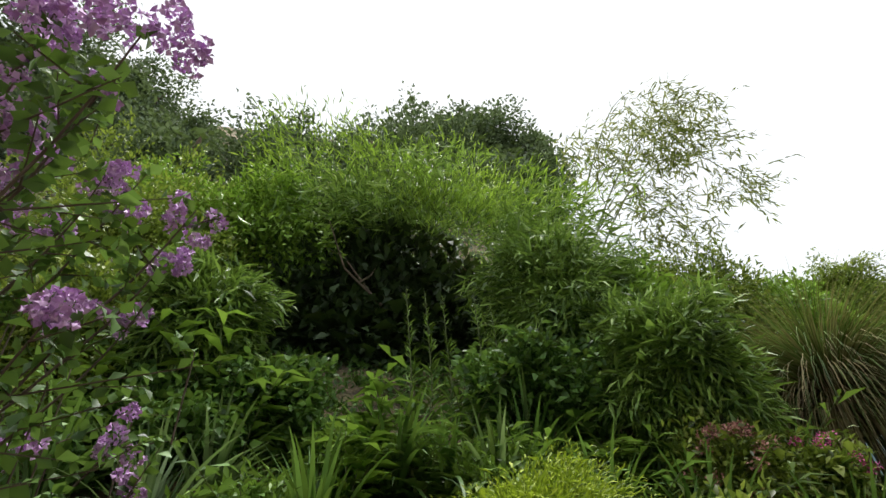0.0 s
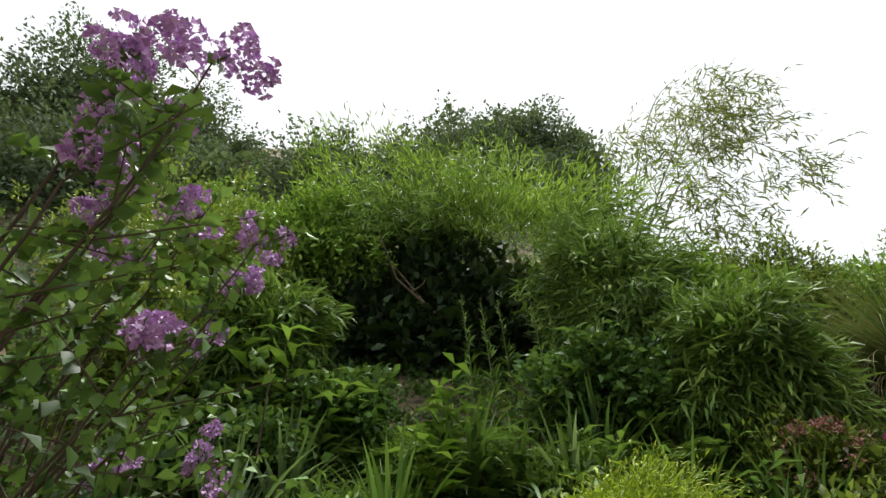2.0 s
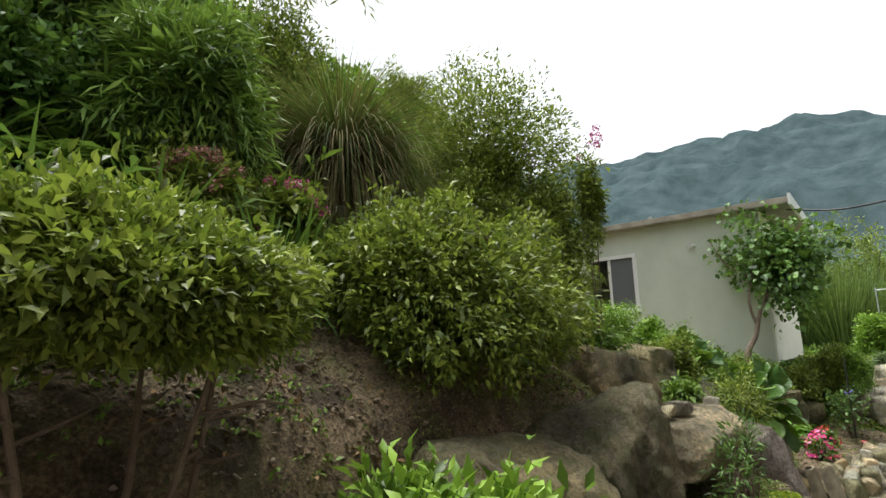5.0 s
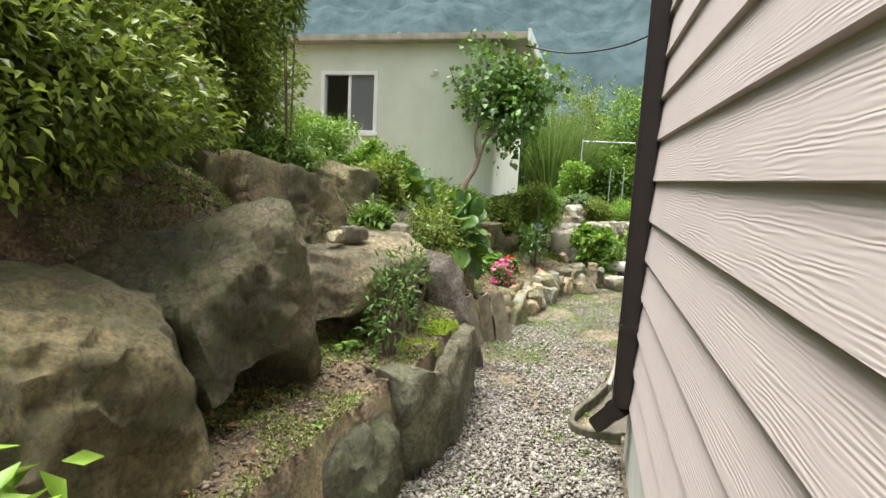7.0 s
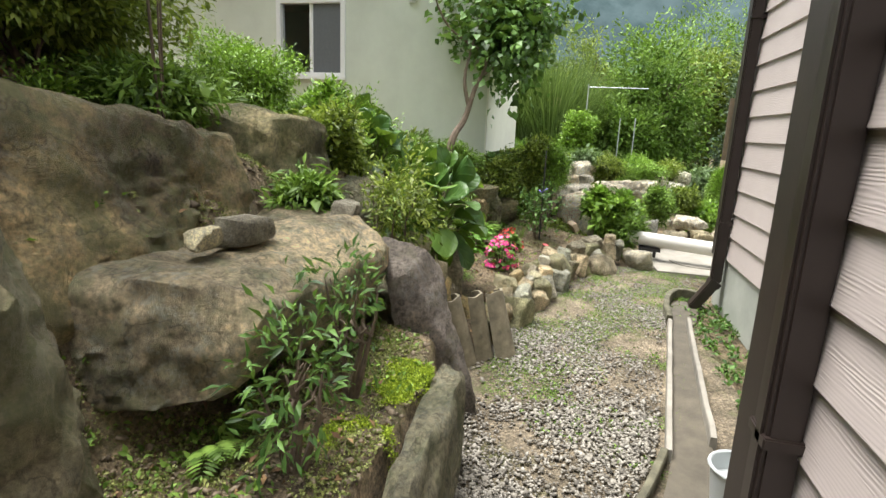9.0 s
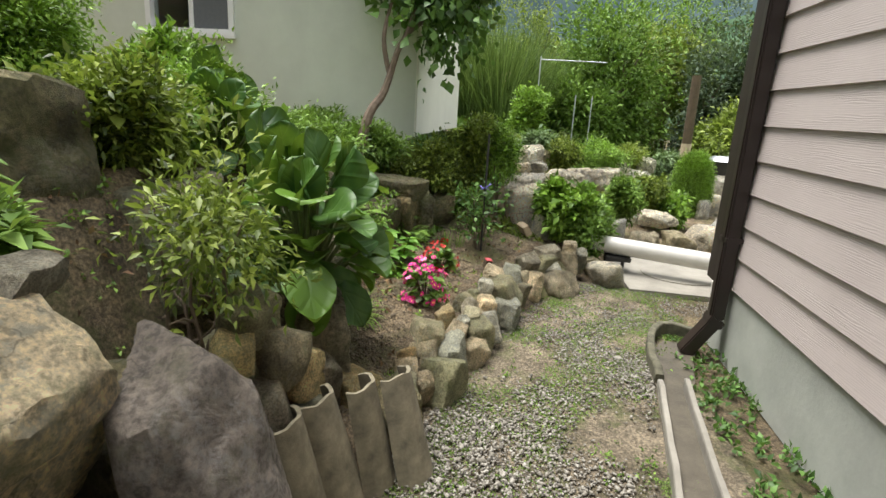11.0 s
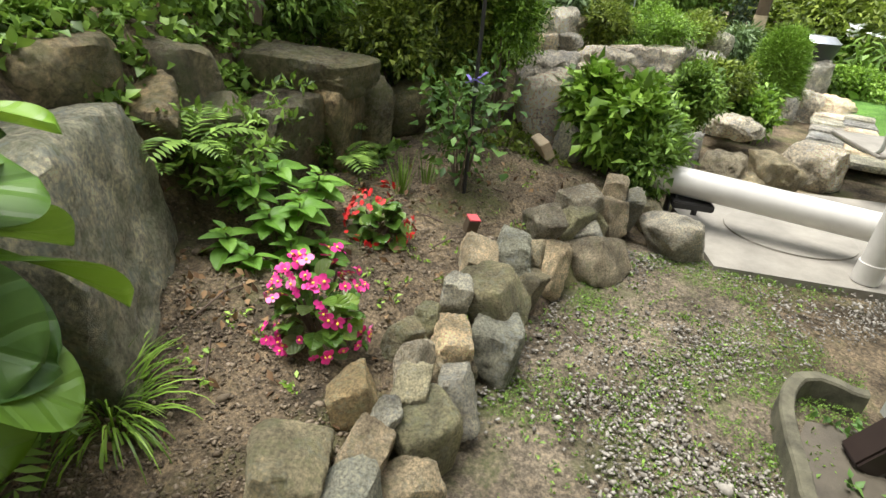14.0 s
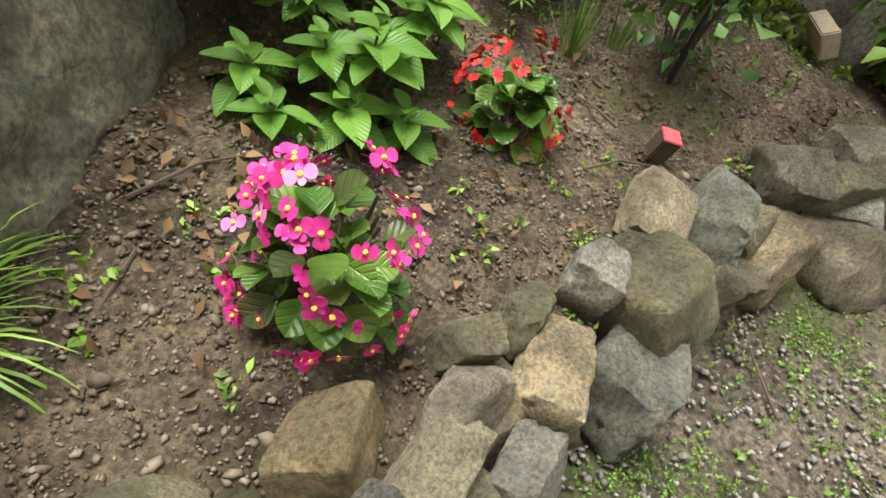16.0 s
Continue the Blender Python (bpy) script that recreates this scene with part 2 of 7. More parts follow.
M = {
    "rock": rock_mat("boulder_stone", (0.105, 0.085, 0.052), (0.315, 0.268, 0.172), (0.165, 0.18, 0.062), 0.75, 3.2, 0.65, 0.5),
    "rock_lichen": rock_mat("lichen_stone", (0.19, 0.175, 0.135), (0.4, 0.37, 0.295), (0.23, 0.25, 0.12), 0.55, 3.4, 0.5),
    "rock_grey": rock_mat("grey_green_stone", (0.13, 0.132, 0.1), (0.27, 0.268, 0.205), (0.18, 0.21, 0.095), 0.55, 3.0, 0.4),
    "rock_purple": rock_mat("purplish_stone", (0.24, 0.205, 0.19), (0.44, 0.385, 0.355), (0.25, 0.24, 0.14), 0.35, 3.0, 0.3),
    "rock_pale": rock_mat("pale_stone", (0.52, 0.505, 0.46), (0.82, 0.79, 0.73), (0.468, 0.468, 0.312), 0.15, 4.0, 0.3),
    "rock_blue": rock_mat("blue_grey_boulder", (0.23, 0.255, 0.22), (0.42, 0.44, 0.385), (0.23, 0.26, 0.14), 0.6, 4.5, 0.5, 0.3),
    "stone": rock_mat("edging_stone", (0.19, 0.165, 0.12), (0.4, 0.35, 0.26), (0.22, 0.22, 0.1), 0.4, 9.0, 0.45, 0.35),
    "stone_olive": rock_mat("olive_grey_stone", (0.2, 0.193, 0.132), (0.38, 0.36, 0.255), (0.3, 0.31, 0.14), 0.5, 8.0, 0.35, 0.25),
    "stone_pale": rock_mat("pale_tan_stone", (0.27, 0.24, 0.18), (0.5, 0.455, 0.36), (0.33, 0.32, 0.17), 0.25, 10.0, 0.35, 0.25),
    "stone_yellow": rock_mat("ochre_stone", (0.4, 0.31, 0.165), (0.64, 0.51, 0.29), (0.38, 0.35, 0.14), 0.35, 9.0, 0.2, 0.2),
    "stone_grey": rock_mat("blue_grey_stone", (0.19, 0.19, 0.18), (0.41, 0.41, 0.385), (0.28, 0.285, 0.18), 0.25, 9.0, 0.25, 0.2),
    "soil": soil_mat("garden_soil", (0.08, 0.06, 0.036), (0.235, 0.18, 0.11), (0.13, 0.14, 0.045), 0.4),
    "path": soil_mat("gravel_dirt", (0.14, 0.114, 0.075), (0.28, 0.232, 0.162), (0.143, 0.176, 0.050), 0.33),
    "moss": soil_mat("moss", (0.16, 0.24, 0.02), (0.3, 0.4, 0.03), (0.4, 0.48, 0.05), 0.3),
    "lawn": soil_mat("lawn", (0.07, 0.18, 0.025), (0.125, 0.28, 0.04), (0.15, 0.32, 0.05), 0.4),
    "siding": siding_mat(),
    "brown": plain_mat("dark_brown_metal", (0.027, 0.018, 0.015), 0.38, 0.0, 0.25, 5, 0.05),
    "trim": plain_mat("brown_painted_board", (0.028, 0.019, 0.015), 0.5, 0.0, 0.3, 8, 0.1),
    "foundation": plain_mat("pale_painted_concrete", (0.42, 0.435, 0.39), 0.8, 0.0, 0.18, 3, 0.35),
    "concrete": plain_mat("weathered_concrete", (0.295, 0.274, 0.231), 0.85, 0.0, 0.3, 4, 0.5),
    "curb": plain_mat("mossy_concrete", (0.13, 0.122, 0.08), 0.9, 0.0, 0.65, 11, 0.6),
    "mud": plain_mat("channel_mud", (0.1, 0.085, 0.06), 0.6, 0.0, 0.4, 8, 0.5),
    "pvc": plain_mat("white_plastic", (0.66, 0.635, 0.59), 0.35, 0.0, 0.12, 5, 0.03),
    "render_wall": plain_mat("sage_render", (0.62, 0.655, 0.565), 0.85, 0.0, 0.1, 1.5, 0.2),
    "render_side": plain_mat("cream_side_wall", (0.8, 0.79, 0.7), 0.7, 0.0, 0.06, 2, 0.1),
    "roof": plain_mat("roof_edge_concrete", (0.360, 0.324, 0.261), 0.8, 0.0, 0.35, 4, 0.3),
    "white": plain_mat("white_frame", (0.8, 0.8, 0.8), 0.35, 0.0, 0.04, 5, 0),
    "screen": plain_mat("insect_screen", (0.13, 0.14, 0.15), 0.6, 0.0, 0.1, 30, 0),
    "room": plain_mat("dark_room", (0.05, 0.05, 0.05), 0.9, 0.0, 0.1, 3, 0),
    "tile": plain_mat("clay_roof_tile", (0.23, 0.2, 0.135), 0.85, 0.0, 0.5, 14, 0.5),
    "bark": plain_mat("bark", (0.16, 0.12, 0.085), 0.9, 0.0, 0.45, 20, 0.8),
    "stem": plain_mat("green_stem", (0.12, 0.15, 0.05), 0.7, 0.0, 0.3, 20, 0),
    "twig": plain_mat("dry_twig", (0.1, 0.072, 0.05), 0.9, 0.0, 0.35, 20, 0),
    "pole": plain_mat("weathered_post", (0.1, 0.07, 0.04), 0.85, 0.0, 0.35, 10, 0.5),
    "steel": plain_mat("galvanised_steel", (0.5, 0.52, 0.54), 0.4, 0.8, 0.15, 10, 0.05),
    "black": plain_mat("black_iron", (0.025, 0.024, 0.024), 0.55, 0.0, 0.3, 12, 0.2),
    "cable": plain_mat("black_cable", (0.015, 0.015, 0.015), 0.6, 0.0, 0.1, 5, 0),
    "red_paint": plain_mat("red_paint", (0.6, 0.09, 0.1), 0.55, 0.0, 0.15, 20, 0.1),
    "blue": plain_mat("violet_ribbon", (0.2, 0.16, 0.5), 0.5, 0.0, 0.1, 9, 0),
    "cart_green": plain_mat("dark_green_paint", (0.05, 0.075, 0.05), 0.5, 0.0, 0.3, 9, 0.1),
    "bucket": plain_mat("grey_plastic", (0.5, 0.53, 0.53), 0.4, 0.0, 0.08, 9, 0),
    "brick": plain_mat("cream_brick", (0.5, 0.4, 0.27), 0.85, 0.0, 0.25, 20, 0.4),
    "bamboo": leaf_mat("bamboo_leaf", (0.05, 0.115, 0.025), (0.13, 0.245, 0.05), (0.27, 0.41, 0.09)),
    "grey_leaf": leaf_mat("silvery_leaf", (0.088, 0.163, 0.062), (0.175, 0.275, 0.112), (0.300, 0.413, 0.200)),
    "azalea": leaf_mat("azalea_leaf", (0.056, 0.094, 0.018), (0.15, 0.22, 0.036), (0.3, 0.37, 0.065), 0.46, 0.28, 0.35),
    # forest leaves: greyed, bluish and lightened, with haze put into the colour
    "forest": leaf_mat("hazed_forest_leaf", (0.05, 0.078, 0.055), (0.1, 0.145, 0.095), (0.16, 0.21, 0.14), 0.7, 0.2, 0.15),
    "bright": leaf_mat("bright_leaf", (0.100, 0.213, 0.025), (0.188, 0.350, 0.044), (0.312, 0.500, 0.075), 0.4),
    "lime": leaf_mat("lime_conifer", (0.14, 0.24, 0.016), (0.26, 0.38, 0.022), (0.42, 0.52, 0.045), 0.6),
    "deep": leaf_mat("deep_green_leaf", (0.031, 0.088, 0.019), (0.08, 0.18, 0.04), (0.15, 0.28, 0.065), 0.45, 0.22, 0.3),
    "fern": leaf_mat("fern_leaf", (0.075, 0.163, 0.025), (0.150, 0.275, 0.044), (0.250, 0.400, 0.075), 0.5),
    "reed": leaf_mat("reed_leaf", (0.03, 0.07, 0.022), (0.085, 0.145, 0.045), (0.17, 0.245, 0.085), 0.7, 0.22, 0.12),
    "straw": leaf_mat("pampas_leaf", (0.13, 0.085, 0.045), (0.21, 0.16, 0.085), (0.29, 0.25, 0.13), 0.75, 0.2, 0.1),
    "rust": leaf_mat("rust_leaf", (0.250, 0.062, 0.037), (0.375, 0.125, 0.075), (0.438, 0.250, 0.100), 0.5),
    "willow": leaf_mat("willow_leaf", (0.112, 0.138, 0.037), (0.213, 0.250, 0.075), (0.350, 0.375, 0.125), 0.5),
    "lilac": petal_mat("lilac_petal", (0.45, 0.2, 0.52), (0.8, 0.56, 0.86)),
    "pink": petal_mat("pink_petal", (0.58, 0.01, 0.17), (0.8, 0.05, 0.33)),
    "pink_light": petal_mat("pale_pink_petal", (0.72, 0.08, 0.33), (0.88, 0.28, 0.55)),
    "red": petal_mat("red_petal", (0.4, 0.006, 0.006), (0.62, 0.012, 0.012)),
    "magenta": petal_mat("magenta_petal", (0.5, 0.03, 0.25), (0.75, 0.15, 0.4)),
    "dusky": petal_mat("dusky_pink_seed", (0.28, 0.1, 0.09), (0.5, 0.25, 0.2)),
    "yellow": petal_mat("yellow_stamen", (0.8, 0.5, 0.03), (0.9, 0.7, 0.1)),
}

# near-black leaf colour that stands in for shade inside the thicket
M["shade_leaf"] = leaf_mat("shade_dark_leaf", (0.015, 0.03, 0.012), (0.03, 0.055, 0.02), (0.05, 0.085, 0.03), 0.5, 0.1, 0.3)
# lighter bamboo leaf: fresh growth, with skylight put into its colour
M["bamboo_top"] = leaf_mat("lit_bamboo_leaf", (0.08, 0.17, 0.025), (0.2, 0.36, 0.045), (0.4, 0.58, 0.08))


def glass_mat():
    m, n, l, b = nodes("window_glass")
    b.inputs["Transmission Weight"].default_value, b.inputs["Roughness"].default_value = 1.0, 0.02
    b.inputs["Base Color"].default_value = (0.8, 0.85, 0.85, 1)
    return m


M["glass"] = glass_mat()


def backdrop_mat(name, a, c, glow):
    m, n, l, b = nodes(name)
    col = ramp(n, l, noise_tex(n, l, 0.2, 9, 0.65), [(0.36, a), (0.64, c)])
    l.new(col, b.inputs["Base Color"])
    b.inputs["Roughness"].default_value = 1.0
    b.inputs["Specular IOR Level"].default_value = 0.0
    # weak emission in the forest's own colour, though nothing here is a lamp
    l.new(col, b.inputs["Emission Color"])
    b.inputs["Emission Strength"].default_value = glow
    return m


# distance haze is painted: bluish mountain colour, weak glow on both slopes
M["mountain"] = backdrop_mat("hazed_far_forest", (0.034, 0.054, 0.056), (0.062, 0.088, 0.092), 0.22)
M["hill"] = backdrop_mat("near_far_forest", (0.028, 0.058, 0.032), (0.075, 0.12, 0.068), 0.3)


# ---- mesh helpers ----
def thing(name, label, category, at=(0, 0, 0), group="", kind=""):
    ob = new(name)
    ob.location = at
    ob.empty_display_size = 0.05
    return tagged(ob, label, category, group, kind)


def link_mesh(name, me, mat, parent=None, label=""):
    me.materials.append(mat)
    ob = new(name, me)
    if parent:
        ob.parent = parent
    if label:
        ob["label"] = label
    return ob


def part(name, bm, mat, parent=None, label="", smooth=False):
    me = bpy.data.meshes.new(name)
    bm.to_mesh(me)
    bm.free()
    if smooth:
        me.shade_smooth()
        me.set_sharp_from_angle(angle=radians(34))
    return link_mesh(name, me, mat, parent, label)


def soup(name, V, F, mat, parent=None, label="", smooth=False):
    """A mesh from arrays of points and of faces with one count of corners."""
    V, F = np.asarray(V, dtype=np.float32), np.asarray(F, dtype=np.int32)
    me = bpy.data.meshes.new(name)
    k = F.shape[1]
    me.vertices.add(len(V))
    me.vertices.foreach_set("co", V.ravel())
    me.loops.add(F.size)
    me.loops.foreach_set("vertex_index", F.ravel())
    me.polygons.add(len(F))
    me.polygons.foreach_set("loop_start", np.arange(0, F.size, k, dtype=np.int32))
    me.update(calc_edges=True)
    if smooth:
        me.shade_smooth()
    return link_mesh(name, me, mat, parent, label)


def box(bm, c, s, m=None, bevel=0.0):
    r = bmesh.ops.create_cube(bm, size=1, matrix=(m or Matrix()) @ Matrix.Translation(c) @ Matrix.Diagonal((*s, 1)))
    if bevel:
        es = list({e for v in r["verts"] for e in v.link_edges})
        bmesh.ops.bevel(bm, geom=es, offset=bevel, segments=2, affect="EDGES")
    return bm


def tube(bm, pts, radii, sides=8):
    """A tapered tube through points."""
    pts = [Vector(p) for p in pts]
    rings = []
    for i, p in enumerate(pts):
        d = (pts[min(i + 1, len(pts) - 1)] - pts[max(i - 1, 0)]).normalized()
        a = d.orthogonal().normalized() if i == 0 else (rings_a - d * rings_a.dot(d)).normalized()
        rings_a = a
        b = d.cross(a)
        r = radii[i] if hasattr(radii, "__len__") else radii
        rings.append([bm.verts.new(p + (a * math.cos(2 * math.pi * k / sides) + b * math.sin(2 * math.pi * k / sides)) * r) for k in range(sides)])
    for u, v in zip(rings, rings[1:]):
        for k in range(sides):
            bm.faces.new((u[k], u[(k + 1) % sides], v[(k + 1) % sides], v[k]))
    bm.faces.new(rings[0][::-1])
    bm.faces.new(rings[-1])
    return bm


def unit(a):
    return a / np.maximum(np.linalg.norm(a, axis=-1, keepdims=True), 1e-9)


def leaf_arrays(rng, P, D, L, W, curl=0.2, fold=0.18, up=0.6):
    """Folded leaves of five points each, from bases P along D."""
    n = len(P)
    D = unit(D)
    N = rng.normal(0, 1, (n, 3)) * (1 - up) + np.array([0, 0, 1.0]) * up
    N = unit(N - D * (N * D).sum(1, keepdims=True))
    S = np.cross(D, N)
    L, W = np.broadcast_to(L, n)[:, None], np.broadcast_to(W, n)[:, None]
    m = P + D * L * 0.48
    V = np.stack([P, m + S * W * 0.5 + N * W * fold, P + D * L - N * L * curl, m - S * W * 0.5 + N * W * fold, m], 1)
    k = np.arange(n)[:, None, None] * 5
    F = (np.array([[0, 1, 4], [1, 2, 4], [0, 4, 3], [4, 2, 3]])[None] + k).reshape(-1, 3)
    return V.reshape(-1, 3), F


def join(arrays):
    Vs, Fs, o = [], [], 0
    for V, F in arrays:
        Vs.append(V)
        Fs.append(F + o)
        o += len(V)
    return np.concatenate(Vs), np.concatenate(Fs)


def crown_points(rng, c, r, clusters, per, spread, shell=(0.62, 1.0), keep=None, lobes=13, lump=0.22):
    """Leaf places in clumps over a lumpy ellipsoid, and the way outwards there."""
    c, r = np.array(c, float), np.array(r, float)
    U = unit(rng.normal(0, 1, (clusters, 3)))
    bumps = unit(rng.normal(0, 1, (lobes, 3)))
    f = 1 + lump * (np.exp(8 * (U @ bumps.T - 1)).max(1) * 2.0 - 1.1)
    rad = rng.uniform(shell[0], shell[1], clusters) * f
    C = U * rad[:, None]
    if keep is not None:
        C = C[keep(C)]
    C = np.repeat(C * r + c, per, 0) + rng.normal(0, spread, (len(C) * per, 3))
    O = unit((C - c) / r)
    return C, O


def shrub(name, label, category, c, r, leaf, mat, clusters, per, spread=0.05, aspect=0.4, base=None, seed=1, droop=0.0, shell=(0.62, 1.0), keep=None,
          stems=5, stem_r=0.012, curl=0.2, lump=0.22, up=0.6, group="", wild=0.8, bark="bark", core=0.28):
    """A shrub or tree: branching stems from its base and a crown of leaves in clumps."""
    rng = np.random.default_rng(seed)
    c = np.array(c, float)
    base = np.array(base if base is not None else (c[0], c[1], c[2] - r[2]), float)
    ob = thing(name, label, category, tuple(base), group)
    P, O = crown_points(rng, c - base, r, clusters, per, spread, shell, keep, lump=lump)
    D = O + rng.normal(0, wild, P.shape) + np.array([0, 0, -droop])
    L = leaf * rng.uniform(0.65, 1.25, len(P))
    V, F = leaf_arrays(rng, P, D, L, L * aspect, curl, up=up)
    if core:
        # large flat leaves deep inside the crown, added to block skylight and darken gaps
        Q, _ = crown_points(rng, c - base, r, int(clusters * core), max(4, per // 2), spread * 1.5, (0.05, 0.6), keep, lump=lump)
        LQ = leaf * 1.7 * rng.uniform(0.7, 1.2, len(Q))
        V, F = join([(V, F), leaf_arrays(rng, Q, rng.normal(0, 1, Q.shape) * np.array([1, 1, 0.35]), LQ, LQ * min(1.0, aspect * 1.6), 0.1, up=0.9)])
    soup("crown", V, F, M[mat], ob)
    bm = bmesh.new()
    cc = Vector(c - base)
    for i in range(stems):
        a = 2 * math.pi * (i + rng.uniform(-0.3, 0.3)) / max(stems, 1)
        e = cc + Vector((math.cos(a) * r[0] * 0.6, math.sin(a) * r[1] * 0.6, r[2] * rng.uniform(0.0, 0.6)))
        b0 = Vector((math.cos(a) * stem_r * 1.5, math.sin(a) * stem_r * 1.5, -0.03)) if stems > 1 else Vector((0, 0, -0.05))
        midp = b0.lerp(e, 0.5) + Vector(rng.normal(0, 0.06 * r[0], 3)) + Vector((0, 0, 0.1 * r[2]))
        q = [b0, b0.lerp(midp, 0.5) + Vector(rng.normal(0, 0.03 * r[0], 3)), midp, midp.lerp(e, 0.5) + Vector(rng.normal(0, 0.05 * r[0], 3)), e]
        tube(bm, q, [stem_r, stem_r * 0.85, stem_r * 0.7, stem_r * 0.45, stem_r * 0.2], 6)
        for j in range(3):
            s = q[2].lerp(q[3], j / 3)
            e2 = s + Vector((rng.uniform(-0.4, 0.4) * r[0], rng.uniform(-0.4, 0.4) * r[1], rng.uniform(0.0, 0.35) * r[2]))
            tube(bm, [s, s.lerp(e2, 0.5) + Vector(rng.normal(0, 0.04 * r[0], 3)), e2], [stem_r * 0.5, stem_r * 0.35, stem_r * 0.15], 5)
    if stems:
        part("trunk", bm, M[bark], ob, smooth=True)
    else:
        bm.free()
    return ob


def blades(name, label, category, c, count, length, width, mat, spread, lean=0.5, seed=1, arch=0.5, group="", sub=6):
    """A tuft of arching strap leaves from one base."""
    rng = np.random.default_rng(seed)
    ob = thing(name, label, category, c, group)
    a = rng.uniform(0, 2 * np.pi, count)
    L = length * rng.uniform(0.55, 1.1, count)
    tilt = np.clip(np.abs(rng.normal(0, lean, count)), 0, 1.35)
    R = np.stack([np.cos(a), np.sin(a), 0 * a], 1)
    S = np.stack([-np.sin(a), np.cos(a), 0 * a], 1)
    P = R * rng.uniform(0, spread, (count, 1))
    rows, t = [], tilt.copy()
    for i in range(sub + 1):
        w = width * (1 - (i / sub) ** 2.2) * min(1, 0.55 + i / sub) + 0.0006
        rows += [P + S * w / 2, P - S * w / 2]
        P = P + (R * np.sin(t)[:, None] + np.array([0, 0, 1]) * np.cos(t)[:, None]) * (L / sub)[:, None]
        t = np.minimum(t + arch * (0.35 + tilt) * 2 / sub, 2.85)
    V = np.stack(rows, 1)
    k = np.arange(count)[:, None, None] * (2 * sub + 2)
    F = np.array([[2 * i, 2 * i + 1, 2 * i + 3, 2 * i + 2] for i in range(sub)])[None] + k
    soup("leaves", V.reshape(-1, 3), F.reshape(-1, 4), M[mat], ob)
    return ob


def fern(name, label, c, fronds, length, seed, mat="fern", aim=None, group=""):
    """Arching fronds with paired leaflets."""
    rng = np.random.default_rng(seed)
    ob = thing(name, label, "fern", c, group)
    Ps, Ds, Ls = [], [], []
    for i in range(fronds):
        a = rng.uniform(0, 2 * np.pi) if aim is None else aim + rng.normal(0, 0.8)
        R, S = np.array([np.cos(a), np.sin(a), 0]), np.array([-np.sin(a), np.cos(a), 0])
        L, t, p = length * rng.uniform(0.7, 1.1), rng.uniform(0.2, 0.7), np.zeros(3)
        n = 14
        for j in range(n):
            d = R * np.sin(t) + np.array([0, 0, np.cos(t)])
            p = p + d * L / n
            t += 0.11
            if j > 1:
                w = L * 0.3 * math.sin(math.pi * (j + 1) / (n + 2)) ** 0.7
                for s in (-1, 1):
                    Ps.append(p), Ds.append(S * s + d * 0.5), Ls.append(w)
        Ps.append(p), Ds.append(d), Ls.append(L * 0.1)
    Ls = np.array(Ls)
    V, F = leaf_arrays(rng, np.array(Ps), np.array(Ds), Ls, Ls * 0.3, 0.15, 0.05, 0.9)
    soup("fronds", V, F, M[mat], ob)
    return ob


def rock_mesh(size, seed, detail=3, boxy=3.5, cuts=7, rough=0.07, flat_top=0.0, undercut=0.0, planes=(), deep=0.66, hollow=None):
    rng = np.random.default_rng(seed)
    bm = bmesh.new()
    bmesh.ops.create_icosphere(bm, subdivisions=detail, radius=1)
    V = np.array([v.co for v in bm.verts])
    # an angular block: the body that many tilted planes leave over, its edges a little worn
    sides = [unit(np.array(v, float) + rng.normal(0, 0.13, 3)) for v in ((1, 0, 0), (-1, 0, 0), (0, 1, 0), (0, -1, 0), (0, 0, 1), (0, 0, -1))]
    cut = [(n, rng.uniform(0.84, 1.0)) for n in sides] + [(unit(rng.normal(0, 1, 3)), rng.uniform(deep, deep + 0.4) + 0.3) for _ in range(cuts + 3)] + [(unit(np.array(n, float)), d) for n, d in planes]
    if flat_top:
        cut.append((unit(np.array((-0.05, 0.0, 1.0))), flat_top))
    wear = 8 + 2.2 * boxy
    reach = sum(np.maximum(V @ n / d, 0) ** wear for n, d in cut)
    V = V * reach[:, None] ** (-1 / wear)
    if undercut:
        low = np.clip(-V[:, 2] + 0.1, 0, 1)
        V[:, 1] += np.where(V[:, 1] < 0, low * undercut, 0)
    if hollow:
        hx, hz, wx, wz, back = hollow
        inside = np.clip(1 - ((V[:, 0] - hx) / wx) ** 2 - ((V[:, 2] - hz) / wz) ** 2, 0, 1)
        V[:, 1] += np.where(V[:, 1] < 0, np.minimum(inside * 3, 1) * back, 0)
    off = Vector(rng.uniform(-50, 50, 3))
    size = np.array(size) / 2
    mean = float(size.mean())
    for i, v in enumerate(bm.verts):
        p = V[i] * size
        q = Vector(p / mean)
        k = noise.fractal(q * 1.5 + off, 0.9, 2.1, 3) * rough - abs(noise.fractal(q * 2.6 + off, 0.7, 2.2, 6)) * rough * 1.2 + noise.fractal(q * 11 + off, 0.7, 2.2, 3) * rough * 0.22
        v.co = Vector(p + unit(V[i]) * k * mean)
    return bm


def rock(name, label, c, size, seed, mat="rock", turn=(0, 0, 0), detail=3, parent=None, group="", **kw):
    ob = part(name, rock_mesh(size, seed, detail, **kw), M[mat], parent, smooth=True)
    ob.matrix_basis = pose(*c, *turn)
    if not parent:
        tagged(ob, label, "rock", group)
    return ob


# ---- ground ----
EDGE_X = [-6, 3, 4.1, 4.9, 5.2, 5.9, 6.4, 7.1, 7.6, 8.0, 8.4, 8.9, 9.3, 10, 12, 20]
EDGE_Y = [0.6, 0.56, 0.44, 0.41, 0.53, 0.57, 0.48, 0.36, 0.2, 0.07, -0.1, -0.36, -0.5, -0.7, -1.2, -2.6]


